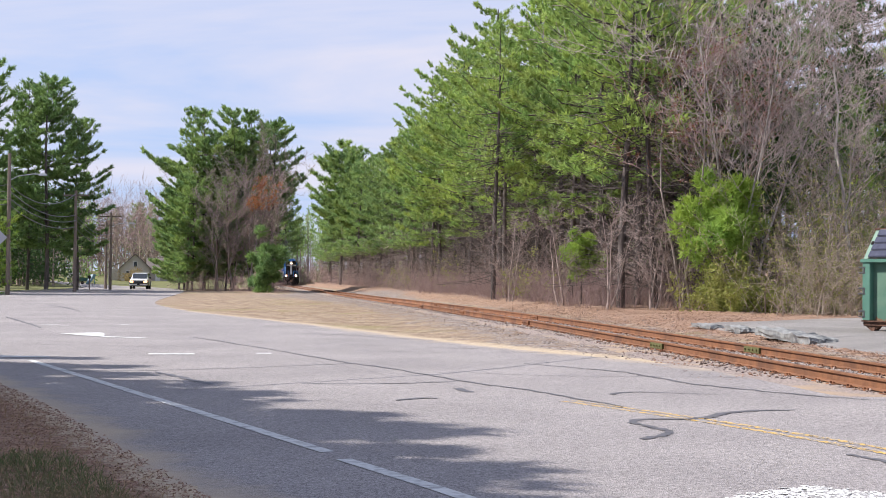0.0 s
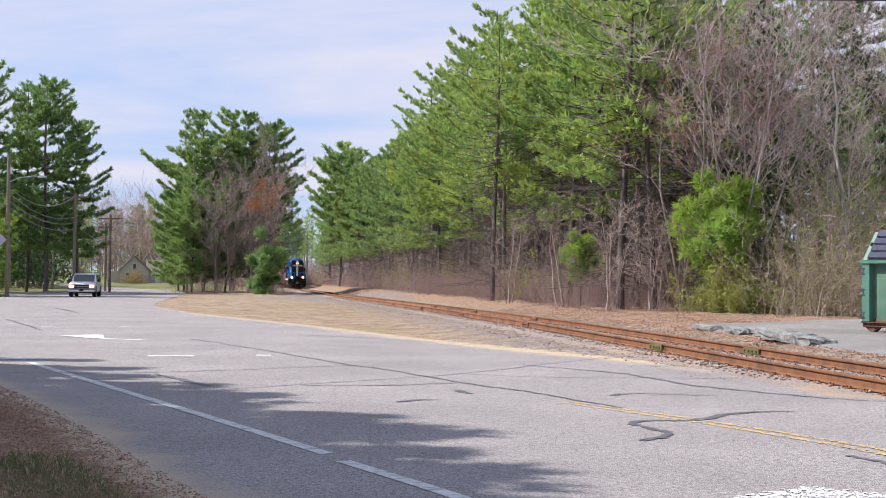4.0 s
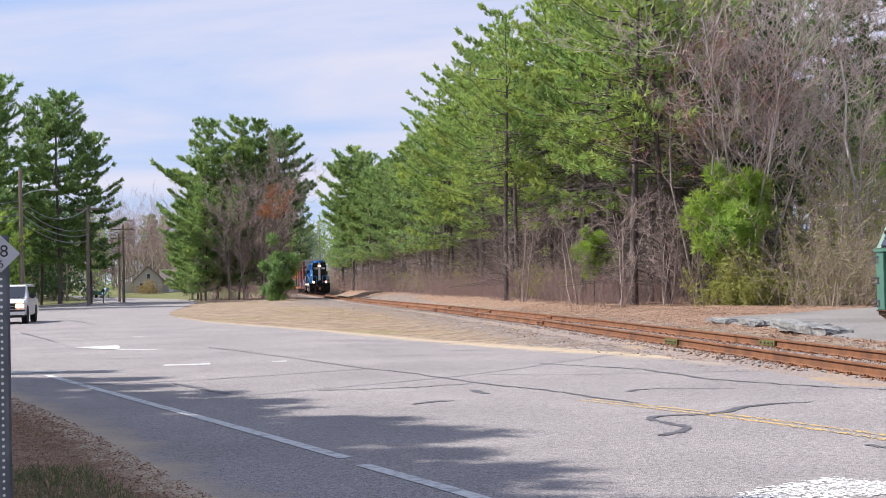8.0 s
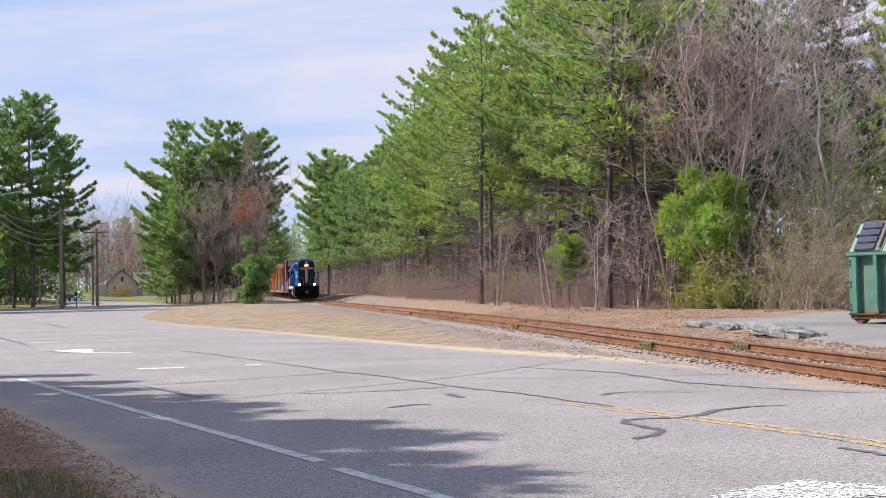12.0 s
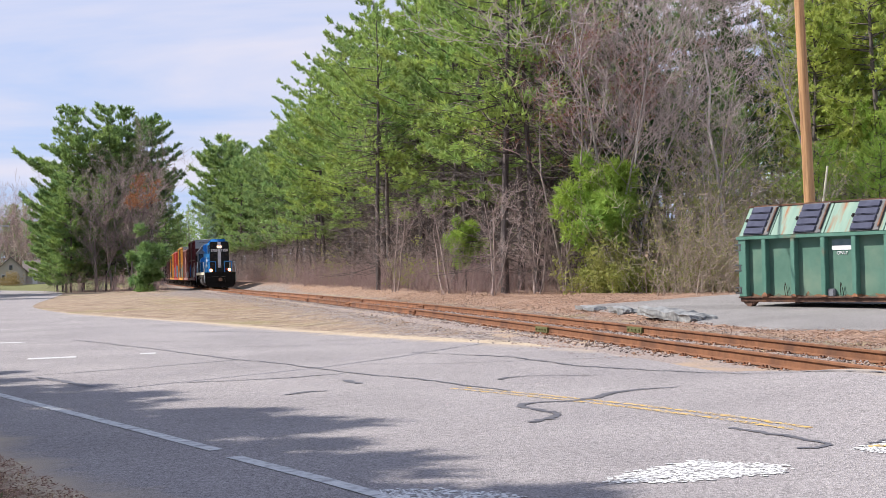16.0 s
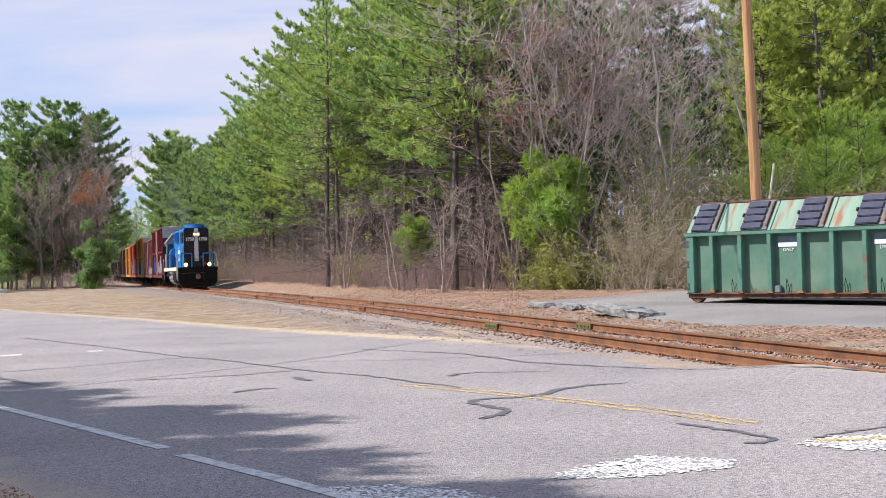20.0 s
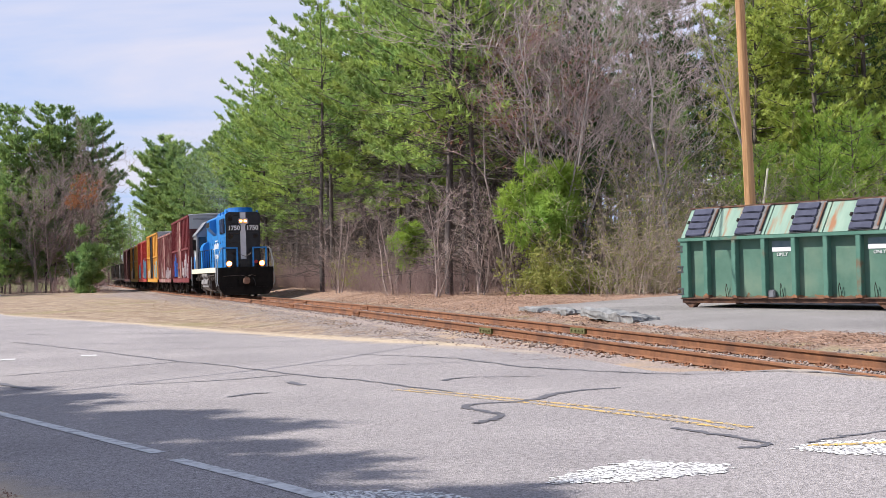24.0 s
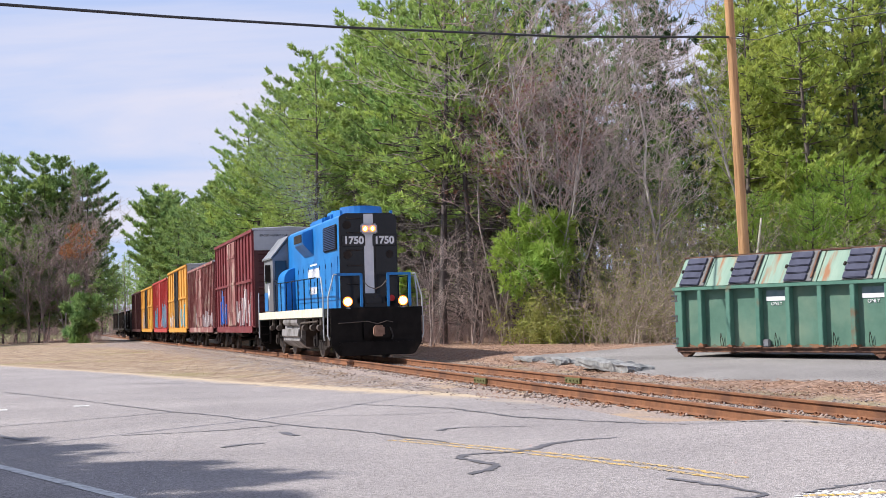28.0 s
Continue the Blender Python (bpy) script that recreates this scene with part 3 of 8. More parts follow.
# ---- ground, road, lot ----
# the road's two edges, station by station, from behind the camera to the far bend
ROAD_L = [(8.0, -10.0), (2.9, 0.0), (-0.3, 6.5), (-2.15, 10.3), (-3.0, 12.1), (-4.35, 15.0), (-6.2, 18.6), (-9.8, 25.0), (-14.5, 31), (-24, 40), (-34, 52), (-37, 68), (-35.5, 90), (-36.5, 112), (-38, 135), (-44, 165), (-58, 200), (-86, 238), (-130, 270)]
ROAD_R = [(15, -10.0), (8.75, 0.0), (7.75, 6.5), (7.2, 10.3), (6.6, 14.0), (6.28, 16.7), (5.75, 19.0), (4.9, 21.7), (3.3, 25.2), (1.5, 29.1), (-1.1, 35.8), (-5.1, 45.8), (-11.4, 59.0), (-16.2, 74), (-18.9, 90), (-25.5, 134), (-34, 166), (-56, 205), (-110, 245)]


def resample(pts, k):
    p = np.array(pts, float)
    out = []
    for a, b in zip(p, p[1:]):
        for i in range(k):
            out.append(a + (b - a) * i / k)
    out.append(p[-1])
    return np.array(out)


def soften(p, n=2):
    for _ in range(n):
        q = p.copy()
        q[1:-1] = (p[:-2] + 2 * p[1:-1] + p[2:]) / 4
        p = q
    return p


LE, RE = soften(resample(ROAD_L, 6), 6), soften(resample(ROAD_R, 6), 6)


def inside(poly, x, y):
    """Which points lie in a polygon."""
    x, y = np.asarray(x), np.asarray(y)
    c = np.zeros(x.shape, bool)
    for (x0, y0), (x1, y1) in zip(poly, np.roll(poly, -1, 0)):
        hit = ((y0 > y) != (y1 > y)) & (x < (x1 - x0) * (y - y0) / (y1 - y0 + 1e-12) + x0)
        c ^= hit
    return c


def edge_distance(line, x, y):
    d = np.full(np.shape(x), 1e9)
    for a, b in zip(line, line[1:]):
        ab = b - a
        t = np.clip(((x - a[0]) * ab[0] + (y - a[1]) * ab[1]) / (ab @ ab + 1e-9), 0, 1)
        d = np.minimum(d, np.hypot(x - a[0] - t * ab[0], y - a[1] - t * ab[1]))
    return d


ROAD_POLY = np.vstack([LE, RE[::-1]])
LOT_POLY = np.array([(7.2, 38.0), (8.0, 33.0), (8.3, 28.4), (8.9, 25.4), (10.5, 22.6), (13, 17), (15, 12), (28, 8), (40, 20), (27, 43), (16, 45.2), (12.2, 42.5), (9.2, 39.2)], float)


def build_ground():
    ys = np.concatenate([np.arange(-25, 5, 2.0), np.arange(5, 30, 0.35), np.arange(30, 62, 0.8), np.arange(62, 130, 2.0), np.arange(130, 280, 5.0), np.array([300, 340, 400, 500, 700, 1000, 1600, 2600])])
    us = np.concatenate([[-2600, -1200, -600, -300], np.arange(-220, -60, 10.0), np.arange(-60, -20, 2.0), np.arange(-20, 24, 0.4), np.arange(24, 60, 2.0), np.arange(60, 220, 10.0), [300, 600, 1200, 2600]])
    X, Y = np.meshgrid(us, ys)
    x, y = X.ravel(), Y.ravel()
    s = (x - (TRACK_X + TRACK_K * y)) / T_LEN
    road, lot = inside(ROAD_POLY, x, y), inside(LOT_POLY, x, y)
    d_l, d_r = edge_distance(LE, x, y), edge_distance(RE, x, y)
    d_road = np.minimum(d_l, d_r)
    rough = np.array([noise.fractal(Vector((a * 0.5, b * 0.5, 0)), 0.8, 2.0, 4) for a, b in zip(x, y)])
    fine = np.array([noise.noise(Vector((a * 3, b * 3, 5))) for a, b in zip(x, y)])
    off = np.where(road | lot, 0, smooth01(d_road / 2.5)) * smooth01((np.abs(s) - 1.2) / 2)
    z = lie(x, y) + off * (0.05 * rough + 0.025 * fine)
    verge = np.where((d_l < d_r) & ~road, 1, 0) * (y < 40)
    z = z + verge * (0.035 + 0.12 * smooth01((d_l - 0.1) / 2.2))
    z = z - np.where(road, 0.03, 0) * smooth01(d_road / 0.8) - np.where(lot, 0.03, 0)
    n = len(us)
    i = np.arange(len(x)).reshape(X.shape)
    faces = np.stack([i[:-1, :-1], i[:-1, 1:], i[1:, 1:], i[1:, :-1]], -1).reshape(-1, 4)
    me = fast_mesh("ground", np.stack([x, y, z], -1), faces, M_GROUND, True)
    zones = {
        "sand": np.where(road, 1, np.clip(1.15 - d_road / np.where(d_l < d_r, 0.35, 0.85), 0, 1) * np.clip(1.5 - y / 60, 0.35, 1)) * (y < 70),
        "cinder": np.clip(1.25 - np.abs(s + 0.2) / np.where(s > 0, 3.2, 4.0), 0, 1) + 0.8 * np.exp(-(((x + 9) / 8) ** 2 + ((y - 112) / 22) ** 2)),
        "wood": np.maximum(smooth01((s - 1.8) / 1.6), verge * smooth01((d_l - 0.05) / 0.3)),
        "lawn": smooth01((-x - 36) / 4) * smooth01((y - 70) / 20) + 0.8 * smooth01((y - 128) / 14) * smooth01((-x - 25) / 3) + verge * smooth01((8.6 - y) / 1.8) * 0.62,
    }
    for name, v in zones.items():
        a = me.attributes.new(name, "FLOAT", "POINT")
        a.data.foreach_set("value", np.clip(v, 0, 1).astype(np.float32))
    tagged(new("ground", me), "dry grass verge, sand and woodland floor beside the road", "ground", kind="structure")


def build_road():
    k = 30
    f = np.linspace(0, 1, k) ** 1.4
    P = LE[:, None] * (1 - f[None, :, None]) + RE[:, None] * f[None, :, None]
    x, y = P[..., 0].ravel(), P[..., 1].ravel()
    s = (x - (TRACK_X + TRACK_K * y)) / T_LEN
    ramp = smooth01((17.6 - y) / 2.5) * smooth01((s + 3.2) / 2.4)
    z = lie(x, y) + 0.012 + ramp * (np.interp(y, RAIL_Y, RAIL_Z) - 0.035 - lie(x, y))
    i = np.arange(len(x)).reshape(P.shape[:2])
    faces = np.stack([i[:-1, :-1], i[:-1, 1:], i[1:, 1:], i[1:, :-1]], -1).reshape(-1, 4)
    me = fast_mesh("road", np.stack([x, y, z], -1), faces, M_ROAD, True)
    a = me.attributes.new("sand", "FLOAT", "POINT")
    drift = np.maximum(np.clip(1 - edge_distance(LE, x, y) / 1.05, 0, 1) * 0.85 * (y < 26), 0.6 * np.clip(1 - edge_distance(RE, x, y) / 1.0, 0, 1) * (y < 60))
    a.data.foreach_set("value", drift.astype(np.float32))
    tagged(new("road", me), "old grey asphalt road with sealed cracks", "road", kind="structure")
    lx, ly = LOT_POLY.T
    c = LOT_POLY.mean(0)
    ring = soften(np.vstack([resample(np.vstack([LOT_POLY, LOT_POLY[:1]]), 6)]), 3)[:-1]
    rows = [c + (ring - c) * g for g in (1.035, 1.0, 0.8, 0.5, 0.2)]
    v = np.vstack(rows)
    m = len(ring)
    fs = [(a * m + b, a * m + (b + 1) % m, (a + 1) * m + (b + 1) % m, (a + 1) * m + b) for a in range(4) for b in range(m)]
    fs.append(tuple(4 * m + b for b in range(m)))
    zz = lie(v[:, 0], v[:, 1]) + np.where(np.arange(len(v)) < m, -0.09, 0.008)
    tagged(new("pavement", mesh_of("pavement", np.column_stack([v, zz]), fs, M_LOT)), "grey asphalt lot under the dumpster", "pavement", kind="structure")


def strip(pts, width, up=0.006, taper=0.0, seed=0):
    """A ribbon lying on the road along a line of points, as vertices and faces."""
    p = np.array(pts, float)
    d = np.gradient(p, axis=0)
    d /= np.linalg.norm(d, axis=1)[:, None] + 1e-9
    nrm = np.stack([-d[:, 1], d[:, 0]], -1)
    w = np.interp(np.linspace(0, 1, len(p)), np.linspace(0, 1, len(np.atleast_1d(width))), np.atleast_1d(width)) / 2
    rng = np.random.default_rng(seed)
    a = p + nrm * (w * (1 + taper * rng.normal(0, 1, len(p))))[:, None]
    b = p - nrm * (w * (1 + taper * rng.normal(0, 1, len(p))))[:, None]
    v = np.vstack([a, b])
    s = (v[:, 0] - (TRACK_X + TRACK_K * v[:, 1])) / T_LEN
    ramp = smooth01((17.6 - v[:, 1]) / 2.5) * smooth01((s + 3.2) / 2.4)
    g = lie(v[:, 0], v[:, 1])
    z = g + 0.012 + ramp * (np.interp(v[:, 1], RAIL_Y, RAIL_Z) - 0.035 - g) + up
    n = len(p)
    return np.column_stack([v, z]), [(i, i + 1, n + i + 1, n + i) for i in range(n - 1)]



build_ground()
build_road()



# ---- the track ----
GAUGE = 1.435
RAIL_H = 0.172


def rail_outline():
    h = RAIL_H
    return [(-0.07, 0), (0.07, 0), (0.07, 0.012), (0.012, 0.03), (0.010, h - 0.045), (0.036, h - 0.035), (0.036, h - 0.006), (0.028, h), (-0.028, h), (-0.036, h - 0.006), (-0.036, h - 0.035), (-0.010, h - 0.045), (-0.012, 0.03), (-0.07, 0.012)]


def rail_piece(side, y0, y1, track):
    """One length of rail between two joints."""
    o = rail_outline()
    ys = np.linspace(y0, y1, max(2, int((y1 - y0) / 6) + 1))
    v, fs = [], []
    for y in ys:
        c = track_point(y, side)
        for a, b in o:
            p = c + T_RIGHT * a
            v.append((p.x, p.y, c.z - RAIL_H + b))
    n = len(o)
    for k in range(len(ys) - 1):
        for i in range(n):
            j = (i + 1) % n
            fs.append((k * n + i, k * n + j, (k + 1) * n + j, (k + 1) * n + i))
    fs.append(tuple(range(n)))
    fs.append(tuple((len(ys) - 1) * n + i for i in range(n))[::-1])
    me = mesh_of("rail", v, fs, (M_STEEL_RUST, M_RAILHEAD))
    for p in me.polygons:
        if p.normal.z > 0.9 and p.center.z > 0 and abs(p.center.z - rail_top(p.center.y)) < 0.01:
            p.material_index = 1
    part("rail", me, None, track)


def joint_bar(side, y, track, painted=False):
    """The bolted bar that joins two rails."""
    bm = bmesh.new()
    for sgn in (-1, 1):
        box(sgn * 0.04 - 0.022, sgn * 0.04 + 0.022, -0.40, 0.40, 0.02, RAIL_H - 0.035, 0.006, bm)
        for k in range(4):
            y0 = -0.30 + 0.2 * k
            rod((sgn * 0.055, y0, 0.085), (sgn * 0.09, y0, 0.085), 0.022, seg=6, bm=bm)
    c = track_point(y, side)
    part("joint_bar", bm, M_MOSS if painted else M_STEEL_RUST, track, m=pose(c.x, c.y, c.z - RAIL_H, 0, 0, T_YAW))


M_MOSS = surf("mossy_joint_bar", (0.07, 0.075, 0.025), (0.14, 0.13, 0.05), 12, 0.9, bump=0.3)


def build_track():
    track = thing("railway_track", "rusty single railway track on old ties and ballast", "railway track", kind="structure")
    half = GAUGE / 2 + 0.036
    near = [-50, -8.2, 15.2, 29.15, 40.6, 52.2, 63.8, 75.4, 98.6, 134, 170, 215, 270]
    far = [-50, -4, 9.2, 29.1 + 5.0, 46, 57.6, 69.2, 92.4, 128, 165, 210, 270]
    far[3] = FAR_JOINT
    near[3] = NEAR_JOINT
    for side, joints in ((-half, near), (half, far)):
        for a, b in zip(joints, joints[1:]):
            rail_piece(side, a + 0.004, b - 0.004, track)
        for y in joints[1:-3]:
            joint_bar(side, y, track, y in (FAR_JOINT, NEAR_JOINT))
    rng = random.Random(4)
    tie = bmesh.new()
    box(-1.28, 1.28, -0.11, 0.11, -0.17, 0, 0.012, tie)
    tie_me = bpy.data.meshes.new("tie")
    tie.to_mesh(tie_me); tie.free()
    tie_me.materials.append(M_TIE)
    plate = bmesh.new()
    box(-0.16, 0.16, -0.09, 0.09, 0, 0.018, 0.004, plate)
    for px in (-0.1, 0.1):
        for py in (-0.05, 0.05):
            box(px - 0.014, px + 0.014, py - 0.014, py + 0.014, 0.018, 0.045, 0, plate)
    plate_me = bpy.data.meshes.new("tie_plate")
    plate.to_mesh(plate_me); plate.free()
    plate_me.materials.append(M_STEEL_RUST)
    y = 8.0
    while y < 150:
        c = track_point(y)
        t = part("tie", tie_me, None, track, m=pose(c.x, c.y, c.z - RAIL_H - 0.018, 0, 0, T_YAW + rng.uniform(-1.2, 1.2)))
        if y < 70:
            for side in (-half, half):
                part("tie_plate", plate_me, None, t, m=pose(side, 0, 0))
        y += 0.53 + rng.uniform(-0.03, 0.03)
    # ballast: crushed stone, thickest on the shoulders
    g = np.random.default_rng(7)
    n = 30000
    yy = 9 + 110 * g.random(n) ** 1.9
    ss = np.where(g.random(n) < 0.55, g.uniform(-0.68, 0.68, n), np.where(g.random(n) < 0.55, -0.78 - np.abs(g.normal(0, 0.75, n)), 0.78 + np.abs(g.normal(0, 1.5, n))))
    keep = ~((ss < -1.0) & (yy < 20.5)) & (np.abs(np.abs(ss) - half) > 0.085)
    yy, ss = yy[keep], ss[keep]
    n = len(yy)
    px = TRACK_X + TRACK_K * yy + ss * T_RIGHT.x
    py = yy + ss * T_RIGHT.y
    clear = ~inside(LOT_POLY, px, py)
    yy, ss, px, py = yy[clear], ss[clear], px[clear], py[clear]
    n = len(yy)
    top = np.interp(yy, RAIL_Y, RAIL_Z)
    pz = np.where(np.abs(ss) < 1.45, top - RAIL_H - 0.012 + g.normal(0, 0.010, n), lie(px, py) + 0.005)
    size = g.uniform(0.018, 0.042, n) * np.where(np.abs(ss) > 1.4, 0.85, 1)
    corners = np.array([(1, 0, 0), (-0.6, 0.8, 0), (-0.5, -0.85, 0), (0.1, 0.1, 0.9), (0.0, 0.0, -0.9)])
    tri = np.array([(0, 1, 3), (1, 2, 3), (2, 0, 3), (1, 0, 4), (2, 1, 4), (0, 2, 4)])
    a = g.uniform(0, 6.28, n)
    base = corners[None] * (size[:, None, None] * g.uniform(0.6, 1.3, (n, 5, 1)))
    rx = base[..., 0] * np.cos(a)[:, None] - base[..., 1] * np.sin(a)[:, None]
    ry = base[..., 0] * np.sin(a)[:, None] + base[..., 1] * np.cos(a)[:, None]
    v = np.stack([rx + px[:, None], ry + py[:, None], base[..., 2] * 0.8 + pz[:, None]], -1).reshape(-1, 3)
    f = (tri[None] + 5 * np.arange(n)[:, None, None]).reshape(-1, 3)
    tagged(new("ballast", fast_mesh("ballast", v, f, M_STONE)), "grey and brown crushed stone ballast along the track", "ballast", kind="stuff")
    # the bed between and beside the ties
    ys = np.concatenate([np.arange(-20, 60, 2.0), np.arange(60, 280, 8.0)])
    prof = [(-2.3, -0.26), (-1.55, -0.186), (1.55, -0.186), (2.3, -0.26)]
    vv = []
    for yv in ys:
        for sd, up in prof:
            p = track_point(yv, sd)
            vv.append((p.x, p.y, p.z + up if abs(sd) < 2 else float(lie(p.x, p.y)) - 0.02))
    ff = [(k * 4 + i, k * 4 + i + 1, k * 4 + i + 5, k * 4 + i + 4) for k in range(len(ys) - 1) for i in range(3)]
    tagged(new("ballast_bed", mesh_of("ballast_bed", vv, ff, M_BED, True)), "cinder and gravel bed under the ties", "gravel", kind="structure")


M_BED = surf("cinder_bed", (0.09, 0.07, 0.06), (0.42, 0.345, 0.31), 22, 0.95, bump=0.8, fine=30, coords="World", c3=(0.34, 0.25, 0.17), scale3=0.7, bump_dist=0.03)
NEAR_JOINT, FAR_JOINT = 27.95, 26.5
build_track()


# ---- trees and brush ----
def tubes(segs, sides=4):
    """Tapered sticks from rows of x0 y0 z0 x1 y1 z1 r0 r1, as vertices and faces."""
    s = np.array(segs, float)
    p0, p1, r0, r1 = s[:, :3], s[:, 3:6], s[:, 6], s[:, 7]
    d = p1 - p0
    d /= np.linalg.norm(d, axis=1)[:, None] + 1e-9
    ref = np.where(np.abs(d[:, 2:3]) > 0.9, np.array([[1.0, 0, 0]]), np.array([[0, 0, 1.0]]))
    a = np.cross(d, ref)
    a /= np.linalg.norm(a, axis=1)[:, None] + 1e-9
    b = np.cross(d, a)
    ang = np.arange(sides) * 2 * np.pi / sides
    ring = a[:, None] * np.cos(ang)[None, :, None] + b[:, None] * np.sin(ang)[None, :, None]
    v = np.concatenate([p0[:, None] + ring * r0[:, None, None], p1[:, None] + ring * r1[:, None, None]], 1).reshape(-1, 3)
    k = np.arange(sides)
    f = np.stack([k, (k + 1) % sides, sides + (k + 1) % sides, sides + k], -1)
    f = (f[None] + 2 * sides * np.arange(len(s))[:, None, None]).reshape(-1, 4)
    return v, f


def tufts(centres, out, size, n, g, spread=0.9, slim=0.13, lift=0.25, flat=0.0, pointed=False):
    """Sprays of n narrow fans of needles or leaves at each centre, leaning outwards."""
    c = np.repeat(centres, n, 0)
    o = np.repeat(out, n, 0)
    m = len(c)
    d = g.normal(0, spread, (m, 3)) + o
    d[:, 2] += lift
    d /= np.linalg.norm(d, axis=1)[:, None] + 1e-9
    side = np.cross(d, g.normal(0, 1, (m, 3)) + np.array([0, 0, flat]))
    side /= np.linalg.norm(side, axis=1)[:, None] + 1e-9
    ln = (size * g.uniform(0.6, 1.35, m))[:, None]
    wd = ln * slim
    c = c + g.normal(0, size * 0.15, (m, 3))
    if pointed:
        v = np.stack([c - side * wd, c + side * wd, c + d * ln], 1).reshape(-1, 3)
    else:
        v = np.stack([c, c + d * ln + side * wd, c + d * ln * 0.93 - side * wd], 1).reshape(-1, 3)
    f = np.arange(3 * m).reshape(m, 3)
    return v, f


def pine_mesh(seed, H, R, crown=0.3, dense=1.0, tuft=0.30, per=11, dead=1, lop=0.25, slim=0.16, tiers=1.0, rounded=False, droop=0.0):
    """A white pine: trunk, limbs in uneven tiers, each with a flat plume of upturned needle bunches, dead limbs below. Its longer limbs reach to -x."""
    g = np.random.default_rng(seed)
    wood, cen, outs = [], [], []
    bend = g.normal(0, 0.014, 2)
    def trunk_at(h):
        return np.array([bend[0] * h + 0.14 * math.sin(h * 0.3 + seed), bend[1] * h + 0.14 * math.cos(h * 0.23 + seed), h])
    hs = np.linspace(-0.4, H * 0.97, 14)
    r_base = 0.0078 * H + 0.04
    for a, b in zip(hs, hs[1:]):
        wood.append((*trunk_at(a), *trunk_at(b), r_base * (1 - a / H) ** 0.8 + 0.015 if a > 0 else r_base * 1.12, r_base * (1 - min(b / H, 0.99)) ** 0.8 + 0.015))
    h = crown * H
    while h < H * 0.985:
        u = (h - crown * H) / (H * (1 - crown))
        prof = (0.72 + 0.75 * u) if u < 0.32 else max(0.0, 1 - ((u - 0.32) / 0.70) ** 1.7) * 0.86 + 0.12
        if rounded:
            prof = math.sin(math.pi * (0.16 + 0.80 * u)) ** 0.7
        turn = g.uniform(0, 6.28)
        count = int(g.integers(4, 7))
        tier = g.uniform(0.78, 1.12)
        for k in range(count):
            if g.random() < 0.12:
                continue
            az = turn + 6.28 * k / count + g.normal(0, 0.3)
            L = max(0.35, R * prof * tier * g.uniform(0.66, 1.1) * (1 - lop * math.cos(az)))
            rise = -0.06 - droop + 0.62 * u + g.normal(0, 0.10)
            o = np.array([math.cos(az), math.sin(az), 0])
            across = np.array([-o[1], o[0], 0])
            p0 = trunk_at(h + g.normal(0, 0.15))
            mid = p0 + o * L * 0.55 + np.array([0, 0, L * 0.5 * rise - 0.04 * L])
            tip = p0 + o * L + np.array([0, 0, L * rise + 0.13 * L])
            r = 0.012 + 0.009 * L
            wood += [(*p0, *mid, r, r * 0.6), (*mid, *tip, r * 0.6, 0.006)]
            n = max(8, int((3.0 + L * 4.2 + L * L * 1.75) * dense))
            f = 1 - 0.80 * g.random(n) ** 1.15
            w = (0.16 + 0.46 * L * (1.06 - f) * (0.3 + f)) * g.uniform(-1, 1, n)
            fa, fb = np.clip(f / 0.55, 0, 1)[:, None], np.clip((f - 0.55) / 0.45, 0, 1)[:, None]
            c = p0 + (mid - p0) * fa + (tip - mid) * fb + across * w[:, None]
            c[:, 2] += g.normal(0.04, 0.075, n) - 0.10 * np.abs(w)
            cen.append(c)
            outs.append(o * 0.55 + across * (np.sign(w) * 0.4)[:, None] + np.array([0, 0, 0.35 + 0.3 * u]))
        h += g.uniform(0.5, 1.15) * (0.7 + H / 55) * tiers
    if dead:
        h = 0.9
        while h < crown * H + 2.5:
            for k in range(g.integers(2, 5) * (2 if dead == 2 else 1)):
                az = g.uniform(0, 6.28)
                L = g.uniform(0.5, 3.4) * min(1, R / 3)
                o = np.array([math.cos(az), math.sin(az), g.uniform(-0.35, 0.45)])
                p0 = trunk_at(h + g.uniform(0, 0.3))
                p1 = p0 + o * L * 0.55
                p2 = p1 + (o + g.normal(0, 0.25, 3)) * L * 0.45
                wood += [(*p0, *p1, 0.022, 0.014), (*p1, *p2, 0.014, 0.006)]
                for q in range(g.integers(2, 5) if dead == 2 else g.integers(1, 3)):
                    b0 = p0 + (p1 - p0) * g.uniform(0.5, 1.0) if g.random() < 0.5 else p1 + (p2 - p1) * g.random()
                    b1 = b0 + (o + g.normal(0, 0.6, 3)) * L * g.uniform(0.15, 0.4)
                    wood.append((*b0, *b1, 0.011, 0.005))
            h += g.uniform(0.3, 0.6)
    wv, wf = tubes(wood, 4)
    cv, cf = tufts(np.vstack(cen), np.vstack(outs), tuft, per, g, spread=0.5, slim=slim, lift=0.15, flat=1.8, pointed=True)
    return (wv, wf), (cv, cf)


